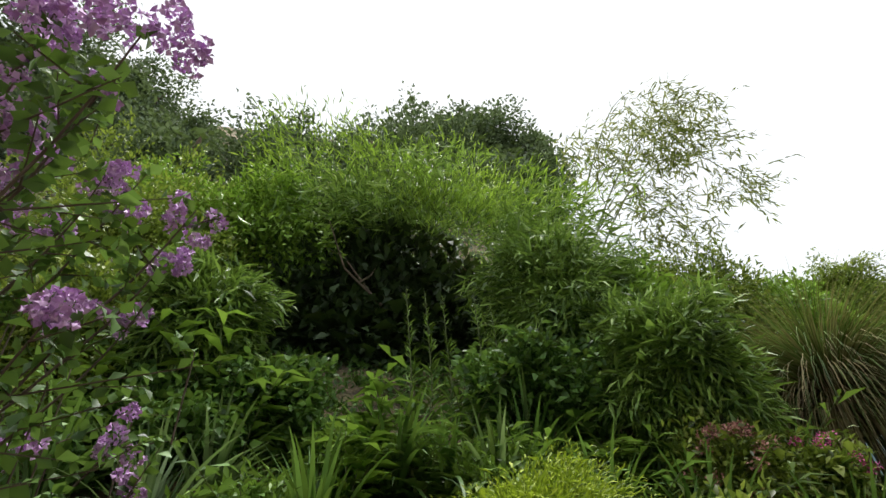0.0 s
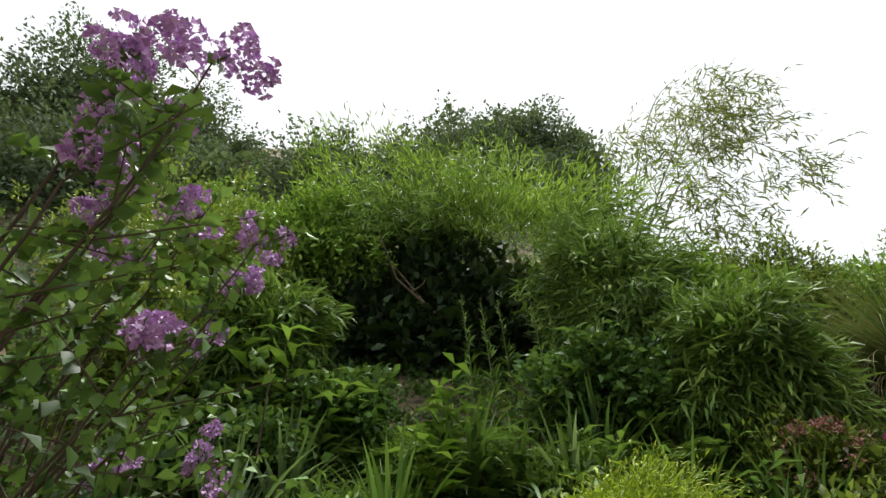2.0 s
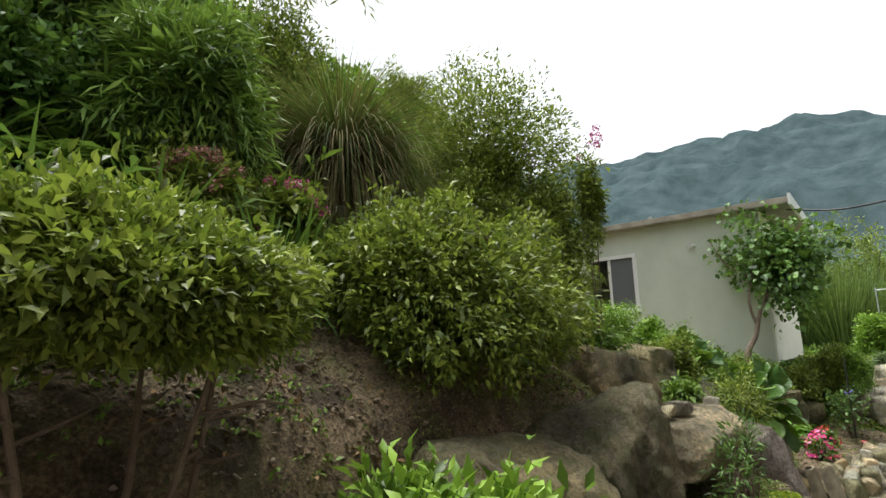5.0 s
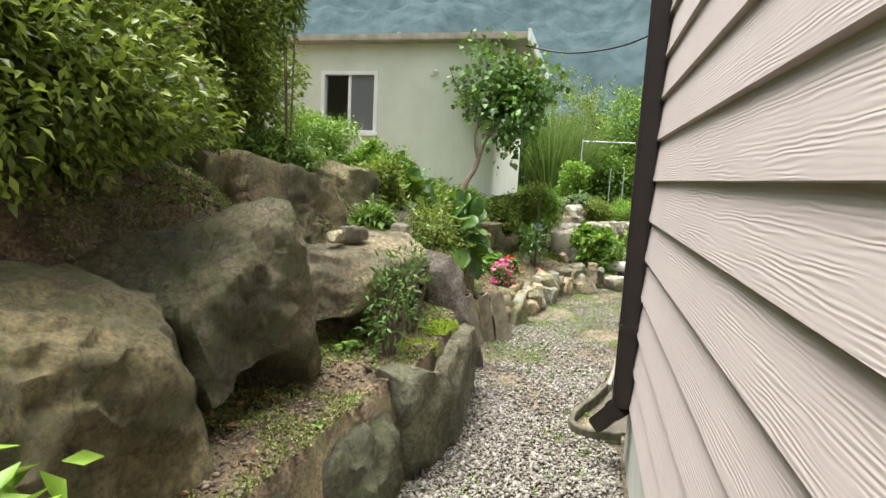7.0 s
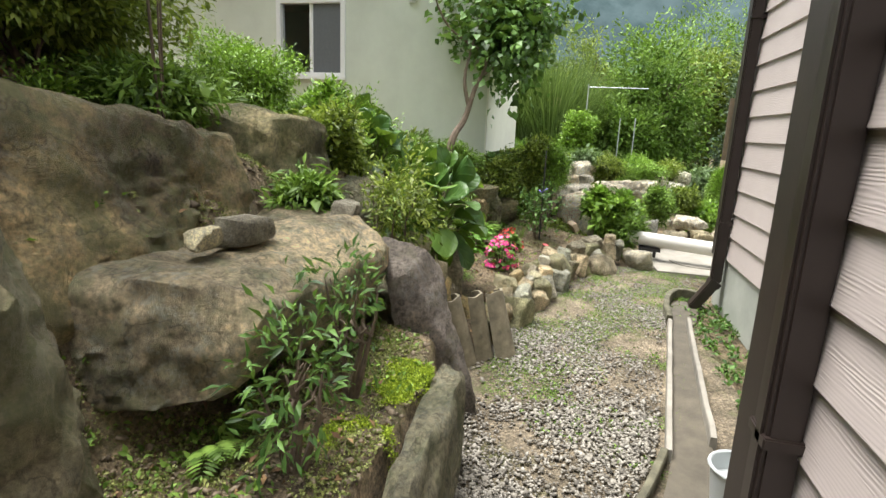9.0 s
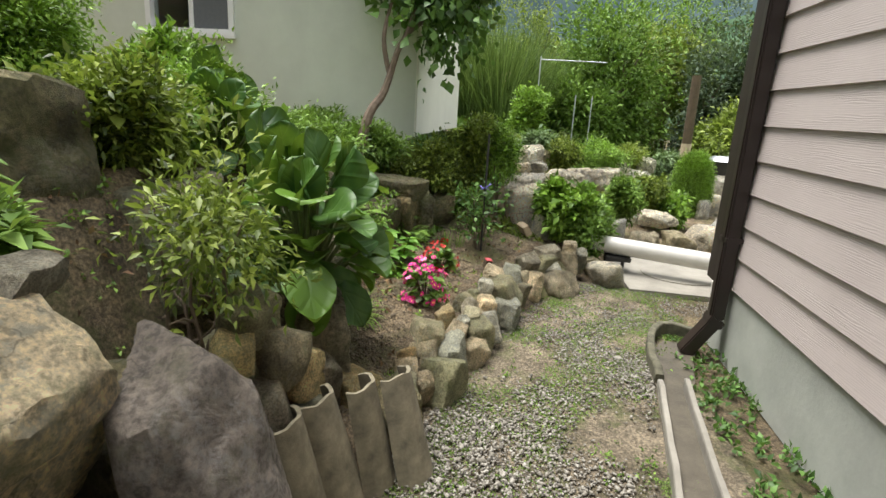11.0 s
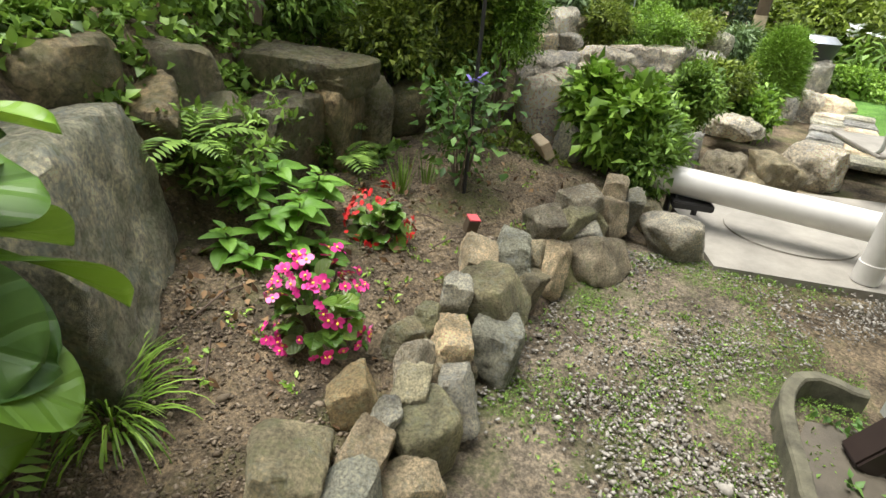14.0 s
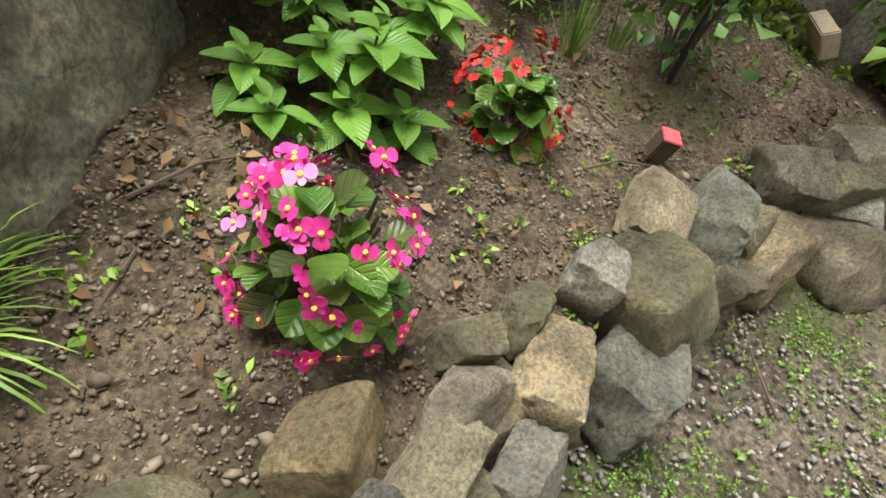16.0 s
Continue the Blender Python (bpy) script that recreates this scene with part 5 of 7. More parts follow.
def flower_bush(name, label, c, r, petals, leaves, seed, heads=14, leaf=0.05):
    ob = shrub(name, label, "flowering plant", c, r, leaf, leaves, 260, 9, 0.03, 0.35, (c[0], c[1], H(c[0], c[1])), seed, stems=4, stem_r=0.006, shell=(0.3, 1.0))
    rng = np.random.default_rng(seed)
    for i in range(heads):
        u = unit(rng.normal(0, 1, 3) + np.array([0, -0.3, 0.7]))
        p = np.array(c) - np.array(ob.location) + u * np.array(r) * 1.05
        V, F = flower_cloud(rng, p, (0.035, 0.035, 0.03), 45, 0.013)
        soup("flower_head", V, F, M[petals], ob)
    return ob


flower_bush("pink_shrub", "shrub with dusky pink seed heads and red leaves", (1.72, 2.22, 2.2), (0.2, 0.18, 0.2), "dusky", "azalea", 470, 22)
flower_bush("pink_shrub", "shrub with dusky pink and magenta flower heads", (2.24, 2.35, 2.25), (0.22, 0.18, 0.18), "magenta", "azalea", 471, 12)
flower_bush("red_leaf_plant", "small plant with red and orange leaves", (0.0, 1.75, 1.72), (0.12, 0.1, 0.12), "red", "rust", 472, 3, 0.07)
flower_bush("red_leaf_plant", "small plant with red and orange leaves", (0.27, 1.62, 1.66), (0.1, 0.1, 0.1), "red", "rust", 473, 3, 0.07)
st = flower_bush("pink_flower_stalk", "tall thin shrub with magenta flowers at its tip", (5.1, 1.85, 2.75), (0.1, 0.1, 0.55), "magenta", "azalea", 474, 2)
V, F = flower_cloud(np.random.default_rng(5), np.array((5.07, 1.73, 3.32)) - np.array(st.location), (0.05, 0.05, 0.12), 120, 0.02)
soup("flower_head", V, F, M["magenta"], st, "magenta flower cluster")

# ---- shrubs of the terrace and the rock garden ----
# the lime2 shrub at 9.95 is the azalea's lighter upper right, split off
bushes([(9.97, 0.66, 0.92, 0.74, 0.72, "azalea"), (9.95, 0.36, 1.02, 0.4, 0.46, "lime2"), (10.0, 0.98, 0.8, 0.5, 0.7, "deep"), (9.75, 1.0, 0.85, 0.7, 0.4, "azalea"), (9.6, 2.2, 1.1, 0.8, 0.3, "fern"), (12.36, -0.42, 0.84, 0.5, 0.36, "azalea"), (12.64, -0.95, 0.86, 0.8, 0.38, "lime2"), (13.0, -1.35, 0.8, 0.6, 0.34, "azalea"),
        (12.76, -0.05, 0.95, 0.58, 0.32, "grey_leaf"), (9.8, -0.42, 0.48, 0.46, 0.36, "peony"), (9.98, -0.26, 0.54, 0.36, 0.28, "peony"), (9.6, -0.58, 0.32, 0.34, 0.45, "fern"), (10.98, -1.05, 0.5, 0.36, 0.45, "fern"), (11.99, -1.54, 0.5, 0.42, 0.36, "azalea"), (12.04, -1.89, 0.24, 0.52, 0.3, "bright")], "in the rock garden", 500, 1.3)
bushes([(14.92, 0.19, 1.2, 0.84, 0.9, "bright"), (10.3, 0.4, 0.9, 0.4, 0.5, "lime2"), (13.99, -2.14, 0.6, 0.42, 0.6, "grey_leaf"), (15.65, -4.27, 0.2, 1.18, 0.4, "bright"), (8.49, 1.5, 0.6, 0.4, 0.3, "fern"),
        (8.9, 1.8, 1.05, 0.9, 0.3, "fern"), (8.1, 2.0, 1.15, 0.9, 0.4, "fern"), (9.3, 1.5, 1.05, 0.6, 0.25, "fern")], "on the terrace", 520, 1.3)
kochia = shrub("kochia_bush", "egg-shaped bright green feathery bush", "shrub", (13.3, -2.45, 0.42), (0.27, 0.27, 0.52), 0.045, "bright", 4200, 12, 0.03, 0.16, (13.3, -2.45, H(13.3, -2.45)), 530, stems=3, lump=0.05, shell=(0.8, 1.0), wild=0.35)
wt = shrub("wall_tree", "small tree with a crooked trunk and heart-shaped leaves", "tree", (9.9, 1.0, 2.55), (0.9, 0.72, 0.7), 0.095, "deep", 420, 8, 0.1, 0.8, (8.95, 1.5, 1.0), 531, stems=0, lump=0.45, droop=0.6, shell=(0.3, 1.0))
for line, r0, r1 in (([(0, 0, -0.1), (0.12, -0.06, 0.3), (0.3, -0.14, 0.5), (0.42, -0.22, 0.85), (0.55, -0.3, 1.1), (0.75, -0.4, 1.7)], 0.05, 0.012), ([(0.36, -0.18, 0.62), (0.4, -0.1, 0.95), (0.52, -0.15, 1.35), (0.5, -0.3, 1.9)], 0.026, 0.008), ([(0.5, -0.27, 1.0), (0.8, -0.5, 1.3), (1.2, -0.6, 1.75)], 0.024, 0.008), ([(0.6, -0.32, 1.25), (0.4, 0.1, 1.5), (0.3, 0.3, 1.9)], 0.02, 0.006)):
    bm = bmesh.new()
    q = fine(line, 4)
    tube(bm, q, list(np.linspace(r0, r1, len(q))), 8)
    part("trunk" if r0 == 0.05 else "limb", bm, M["bark"], wt, smooth=True)
for i, (x, y, z, w, h) in enumerate([(19.6, -1.7, 2.2, 3.0, 4.2), (22, -3.9, 2.4, 3.4, 4.6), (19.9, -5.0, 1.8, 3.0, 4.2), (19.0, -6.6, 2.0, 3.0, 4.6), (18.3, -0.9, 1.2, 1.9, 2.0), (24, 3.0, 2.6, 4, 4.5), (23, -8, 2.5, 4, 5), (27, 0.5, 3.0, 5, 5.5), (28, -5, 3.4, 5, 6), (17.6, -4.4, 0.9, 2.0, 1.7), (30, 6, 3.5, 6, 6)]):
    shrub("garden_tree", "leafy light green tree behind the garden", "tree", (x, y, z), (w / 2, w / 2, h / 2), 0.14, ("fern", "azalea", "forest", "azalea")[i % 4], 1200, 11, 0.11, 0.4, (x, y, H(x, y)), 540 + i, stems=3, stem_r=0.06, lump=0.4, group="trees behind the garden")
for i, (x, y) in enumerate([(17, 0.8), (17.6, 1.6), (18.4, 0.3), (19, 1.8), (20, 0.9), (18.6, 2.6), (20.5, -1.2), (21, 2.4), (21.5, -2.5)]):
    blades("reed_clump", "tall soft green reeds behind the garden", "reeds", (x, y, H(x, y)), 1300, 2.5, 0.015, "reed", 0.75, 0.3, 560 + i, 0.55, "reeds behind the garden", 6)

# ---- stones of the bed edging ----
edging = thing("stone_edging", "low dry-stacked edging of rounded mixed field stones", "stone edging", (7.9, 0.2, 0))
STONES = [(7.43, 0.46, 0.20, 0.15, 0.13, 1), (7.50, 0.32, 0.18, 0.14, 0.15, 4), (7.57, 0.20, 0.12, 0.13, 0.2, 2), (7.38, 0.36, 0.17, 0.1, 0.14, 2), (7.42, 0.27, 0.09, 0.2, 0.22, 3), (7.28, 0.38, 0.16, 0.14, 0.12, 0), (7.59, 0.34, 0.2, 0.12, 0.12, 4), (7.68, 0.39, 0.22, 0.1, 0.12, 3), (7.79, 0.34, 0.22, 0.1, 0.11, 3), (7.75, 0.25, 0.17, 0.18, 0.15, 4)]
STONES += [(7.88, 0.12, 0.09, 0.18, 0.2, 2), (8.04, 0.16, 0.16, 0.24, 0.24, 3), (7.97, 0.28, 0.21, 0.13, 0.17, 2), (8.22, 0.24, 0.23, 0.17, 0.13, 4), (8.36, 0.11, 0.22, 0.18, 0.14, 2), (8.45, 0.02, 0.15, 0.13, 0.14, 0), (8.45, -0.06, 0.1, 0.15, 0.22, 0), (8.64, -0.01, 0.25, 0.18, 0.15, 0), (8.74, -0.14, 0.2, 0.13, 0.18, 3), (8.88, -0.18, 0.28, 0.2, 0.12, 4)]
STONES += [(8.78, -0.21, 0.15, 0.16, 0.17, 2), (8.71, -0.27, 0.08, 0.27, 0.2, 0), (9.02, -0.34, 0.17, 0.14, 0.2, 0), (9.19, -0.36, 0.27, 0.15, 0.12, 4), (9.2, -0.46, 0.15, 0.12, 0.22, 2), (8.24, 0.04, 0.1, 0.12, 0.2, 0), (9.36, -0.6, 0.08, 0.16, 0.18, 0), (7.5, 0.25, 0.06, 0.12, 0.12, 0), (7.7, 0.2, 0.12, 0.08, 0.1, 0), (7.66, 0.3, 0.1, 0.16, 0.18, 0), (8.6, 0.0, 0.1, 0.18, 0.18, 2), (9.0, -0.26, 0.1, 0.16, 0.2, 3)]
STONES += [(7.17, 0.52, 0.19, 0.21, 0.16, 3), (7.12, 0.38, 0.1, 0.19, 0.22, 2), (6.99, 0.51, 0.13, 0.17, 0.18, 0), (6.9, 0.58, 0.15, 0.1, 0.14, 1), (6.93, 0.5, 0.07, 0.14, 0.14, 0), (6.78, 0.56, 0.17, 0.14, 0.11, 4), (6.77, 0.47, 0.1, 0.12, 0.14, 0), (6.88, 0.38, 0.08, 0.2, 0.22, 3), (6.53, 0.72, 0.2, 0.27, 0.13, 1), (6.48, 0.54, 0.1, 0.22, 0.27, 3), (6.65, 0.54, 0.14, 0.18, 0.14, 3), (7.27, 0.28, 0.06, 0.16, 0.16, 0), (6.6, 0.66, 0.08, 0.22, 0.2, 0)]
KINDS = ["stone", "stone_yellow", "stone_grey", "stone_olive", "stone_pale"]
shape = np.random.default_rng(600)
for i, (x, y, z, w, h, k) in enumerate(STONES):
    o = rock("stone", "", (x - 7.9, y - 0.2, z), (w * 1.1, w * shape.uniform(0.75, 1.0), h * 1.1), 600 + i, KINDS[k], tuple(shape.uniform((-20, -20, -45), (20, 20, 25))), 4, edging, boxy=shape.uniform(6.0, 18.0), cuts=int(shape.integers(3, 9)), rough=shape.uniform(0.04, 0.09), deep=shape.uniform(0.55, 0.72))
for i, (x, y, z, w, h) in enumerate([(6.05, 0.95, 0.67, 0.21, 0.18), (5.94, 0.95, 0.6, 0.16, 0.15), (6.1, 0.88, 0.52, 0.21, 0.22), (5.86, 0.95, 0.47, 0.19, 0.2), (6.2, 0.86, 0.4, 0.2, 0.26), (6.0, 0.88, 0.36, 0.25, 0.26), (6.16, 0.82, 0.2, 0.25, 0.32), (5.92, 0.9, 0.22, 0.26, 0.32), (6.34, 0.86, 0.24, 0.24, 0.36), (6.15, 1.05, 0.35, 0.36, 0.5)]):
    rock("field_stone", "olive tan field stone stacked below the shrubs", (x, y, z), (w, w * 0.85, h), 660 + i, ("stone_olive", "stone_yellow", "stone")[i % 3], (10, -8, 40 * i), 4, None, "stones stacked below the shrubs", boxy=7, cuts=8, rough=0.06, deep=0.6)
rock("boulder", "angular grey stone beside the concrete slab", (9.08, -0.68, 0.08), (0.32, 0.26, 0.24), 670, "stone_grey", (0, 0, 20), 4, None, boxy=8, cuts=8, deep=0.5)
for i, (x, y, z, w, h) in enumerate([(10.75, 0.1, 0.58, 0.62, 0.3), (11.64, -0.38, 0.55, 0.53, 0.36), (12.23, -0.95, 0.57, 0.47, 0.3), (10.15, 0.08, 0.42, 0.4, 0.5), (12.08, 0.03, 0.82, 0.4, 0.32), (11.4, 0.12, 0.7, 0.27, 0.18), (11.64, -0.09, 0.72, 0.22, 0.16), (12.91, -1.65, 0.75, 0.29, 0.24), (10.1, -0.85, 0.2, 0.28, 0.4), (10.35, -1.22, 0.12, 0.42, 0.28)]
                                    + [(10.4, -1.6, 0.12, 0.39, 0.28), (10.7, -1.95, 0.12, 0.44, 0.38), (13.34, -2.85, 0.03, 0.43, 0.5), (13.95, -3.45, 0.05, 0.66, 0.3), (13.1, -2.62, 0.06, 0.27, 0.42), (10.3, -1.4, 0.04, 0.31, 0.14), (9.85, -0.12, 0.3, 0.2, 0.24), (9.95, -0.6, 0.18, 0.18, 0.2), (11.24, -1.19, 0.22, 0.23, 0.14), (11.2, 0.45, 0.75, 0.5, 0.3), (12.6, -1.5, 0.55, 0.35, 0.3), (11.5, -1.6, 0.2, 0.5, 0.2), (11.9, -0.7, 0.58, 0.44, 0.32), (12.5, -0.2, 0.78, 0.4, 0.26), (11.1, -0.2, 0.5, 0.36, 0.26), (12.75, -1.25, 0.62, 0.42, 0.34)]):
    rock("garden_rock", "pale weathered rock of the rock garden", (x, y, max(z, H(x, y) + h * 0.2)), (w, w * 0.75, h), 700 + i, "rock_pale" if i not in (9, 10, 15) else "stone", (0, 0, 37 * i), 4, None, "rocks of the rock garden", boxy=6, cuts=9, deep=0.55, rough=0.12)


# ---- broad-leaved plants of the flower bed ----
def veined_leaf_mat(name, dark, light, vein, freq, rough, through_light=0.25, veins=0.4):
    m, n, l, b = nodes(name)
    info = n.new("ShaderNodeObjectInfo")
    sep = n.new("ShaderNodeSeparateXYZ")
    l.new(n.new("ShaderNodeTexCoord").outputs["Generated"], sep.inputs[0])

    def op(kind, a, c):
        k = n.new("ShaderNodeMath")
        k.operation = kind
        for i, v in enumerate((a, c)):
            if isinstance(v, (int, float)):
                k.inputs[i].default_value = v
            else:
                l.new(v, k.inputs[i])
        return k.outputs[0]

    side = op("ABSOLUTE", op("SUBTRACT", sep.outputs[1], 0.5), 0)
    along = op("SUBTRACT", sep.outputs[0], op("MULTIPLY", side, 0.9))
    stripe = op("ABSOLUTE", op("SINE", op("MULTIPLY", along, freq), 0), 0)
    line = op("MINIMUM", stripe, op("MULTIPLY", side, 14.0))
    mask = ramp(n, l, line, [(0.0, (1, 1, 1)), (0.22, (0, 0, 0))])
    col = ramp(n, l, info.outputs["Random"], [(0, dark), (0.6, tuple(a * 0.75 + c * 0.25 for a, c in zip(dark, light))), (0.95, light)])
    col = mix(n, l, ramp(n, l, noise_tex(n, l, 14, 5), [(0.4, (0, 0, 0)), (0.75, (0.2, 0.2, 0.2))]), col, light)
    col = mix(n, l, mix(n, l, veins, (0, 0, 0), mask), col, vein)
    l.new(col, b.inputs["Base Color"])
    b.inputs["Roughness"].default_value = rough
    bump(n, l, b, ramp(n, l, line, [(0.0, (0, 0, 0)), (0.6, (1, 1, 1))]), min(0.4, veins * 1.6), 0.008)
    t = n.new("ShaderNodeBsdfTranslucent")
    l.new(mix(n, l, 0.4, col, (0.35, 0.5, 0.04)), t.inputs[0])
    s = n.new("ShaderNodeMixShader")
    s.inputs[0].default_value = through_light
    l.new(b.outputs[0], s.inputs[1])
    l.new(t.outputs[0], s.inputs[2])
    l.new(s.outputs[0], n["Material Output"].inputs[0])
    return m


M["big_leaf"] = veined_leaf_mat("broad_glossy_leaf", (0.026, 0.085, 0.018), (0.2, 0.36, 0.035), (0.14, 0.26, 0.06), 9, 0.48, 0.2, 0.25)
M["hydrangea"] = veined_leaf_mat("hydrangea_leaf", (0.1, 0.24, 0.025), (0.2, 0.4, 0.055), (0.25, 0.42, 0.1), 26, 0.45)
M["begonia"] = veined_leaf_mat("begonia_leaf", (0.06, 0.16, 0.02), (0.2, 0.32, 0.05), (0.25, 0.36, 0.1), 14, 0.35)
M["begonia_dark"] = veined_leaf_mat("bronze_begonia_leaf", (0.07, 0.11, 0.03), (0.16, 0.2, 0.06), (0.2, 0.2, 0.1), 14, 0.35)


def leaf_shape(length, width, point, cup, droop, wave, seed, nu=10, nv=8):
    """One leaf blade as a curved sheet with a fold along its rib, from its base along x."""
    rng = np.random.default_rng(seed)
    ph = rng.uniform(0, 6.28, 3)
    V, F = [], []
    for i in range(nu + 1):
        u = 1 - (1 - i / nu) ** 1.8
        if point < 0.3:
            w = math.sin(math.pi / 2 * u / 0.58) ** 1.05 if u < 0.58 else math.sqrt(max(0, 1 - ((u - 0.58) / 0.42) ** 2.2))
            w *= width * 0.5
        else:
            w = width * 0.5 * (math.sin(math.pi * min(1, u * 0.94 + 0.05)) ** 0.8) * (1 - point * u * 0.55)
        w = max(w, 0.004 * width)
        for j in range(nv + 1):
            v = 2 * j / nv - 1
            y = v * w
            z = cup * abs(v) ** 1.4 * w - droop * length * u * u + wave * width * math.sin(5 * u + ph[0] + 2.5 * v) * abs(v)
            V.append((length * u, y, z))
    for i in range(nu):
        for j in range(nv):
            a = i * (nv + 1) + j
            F.append((a, a + nv + 1, a + nv + 2, a + 1))
    return V, F


def leaf_set(name, mat, specs):
    out = []
    for sp in specs:
        V, F = leaf_shape(*sp)
        me = bpy.data.meshes.new(name)
        me.from_pydata(V, [], F)
        me.shade_smooth()
        me.materials.append(M[mat])
        out.append(me)
    return out


def put_leaf(me, parent, base, way, roll, scale, name="leaf"):
    ob = new(name, me)
    ob.parent = parent
    d = Vector(way).normalized()
    side = Vector((0, 0, 1)).cross(d)
    side = side.normalized() if side.length > 0.01 else Vector((0, 1, 0))
    up = d.cross(side)
    m = Matrix((d, side, up)).transposed().to_4x4()
    ob.matrix_basis = Matrix.Translation(base) @ m @ Matrix.Rotation(roll, 4, "X") @ Matrix.Scale(scale, 4)
    return ob


BIG = leaf_set("big_leaf", "big_leaf", [(0.26, 0.24, 0.0, 0.3, 0.15, 0.07, 1, 14, 10), (0.27, 0.22, 0.05, 0.2, 0.3, 0.08, 2, 14, 10), (0.24, 0.23, 0.0, 0.5, 0.08, 0.07, 3, 14, 10), (0.29, 0.22, 0.1, 0.25, 0.42, 0.09, 4, 14, 10)])


def big_leaf_plant(c, n, spread, tall, seed, scale=1.0):
    """Large round glossy leaves on thick stalks, spilling outwards."""
    rng = np.random.default_rng(seed)
    ob = thing("broad_leaf_plant", "lush plant with large round glossy green leaves", "plant", c, "large-leaved plants")
    for i in range(n):
        a = i * 2.39996 + rng.normal(0, 0.25)
        e = radians(82 - 108 * ((i + 0.5) / n) ** 0.85 + rng.normal(0, 8))
        out = Vector((math.cos(a), math.sin(a), 0))
        way = out * math.cos(e) + Vector((0, 0, math.sin(e)))
        reach = rng.uniform(0.35, 0.75)
        base = Vector((way.x * spread * reach, way.y * spread * reach, 0.2 + tall * (0.25 + math.sin(e) * reach * 0.75)))
        d = (way + Vector((0, 0, -0.25 * math.cos(e))) + Vector(rng.normal(0, 0.18, 3))).normalized()
        nrm = out * (0.25 + 0.9 * max(0, math.sin(e))) + Vector((0, 0, 0.8)) + Vector(rng.normal(0, 0.22, 3))
        nrm = (nrm - d * nrm.dot(d)).normalized()
        size = scale * rng.uniform(0.72, 1.08)
        leaf = new("leaf", BIG[i % 4])
        leaf.parent = ob
        turn = Matrix((d, nrm.cross(d), nrm)).transposed().to_4x4()
        leaf.matrix_basis = Matrix.Translation(base) @ turn @ Matrix.Scale(size, 4)
        bm = bmesh.new()
        tube(bm, [(0, 0, -0.05), tuple(base * 0.5 + Vector((0, 0, 0.06))), tuple(base)], [0.011, 0.009, 0.006], 6)
        part("stalk", bm, M["stem"], ob)
    return ob


big_leaf_plant((6.72, 1.02, 0.42), 84, 0.34, 0.62, 12, 0.9)
big_leaf_plant((7.2, 1.7, 0.85), 40, 0.34, 0.45, 14, 0.85)

HYD = leaf_set("hydrangea_leaf", "hydrangea", [(0.12, 0.088, 0.5, 0.3, 0.35, 0.03, 5), (0.13, 0.092, 0.5, 0.2, 0.5, 0.04, 6), (0.1, 0.074, 0.5, 0.35, 0.2, 0.03, 7)])
hyd = thing("hydrangea", "young hydrangea with fresh green pointed leaves", "plant", (8.0, 0.92, 0.225))
rng = np.random.default_rng(31)
for x, y, z in [(-0.16, 0.12, 0.16), (-0.05, 0.02, 0.2), (0.02, 0.12, 0.28), (0.08, -0.03, 0.22), (0.2, -0.06, 0.26), (0.15, 0.08, 0.3), (-0.1, -0.08, 0.13), (0.0, -0.16, 0.1), (-0.2, 0.02, 0.12), (0.28, -0.02, 0.2), (0.05, 0.2, 0.3), (-0.02, -0.08, 0.24)]:
    bm = bmesh.new()
    tube(bm, [(x * 0.3, y * 0.3, -0.03), (x * 0.7, y * 0.7, z * 0.5), (x, y, z)], [0.006, 0.005, 0.003], 6)
    part("stem", bm, M["stem"], hyd)
    for k in range(10):
        a = k * 1.57 + (k // 4) * 0.78 + rng.normal(0, 0.15)
        lift = (0.0, 0.35, 0.9)[min(k // 4, 2)]
        put_leaf(HYD[k % 3], hyd, (x, y, z - 0.03 * (2 - k // 4) + 0.01), (math.cos(a), math.sin(a), lift + rng.normal(0, 0.1)), rng.normal(0, 0.15), (1.0, 0.85, 0.5)[min(k // 4, 2)] * rng.uniform(0.8, 1.1))


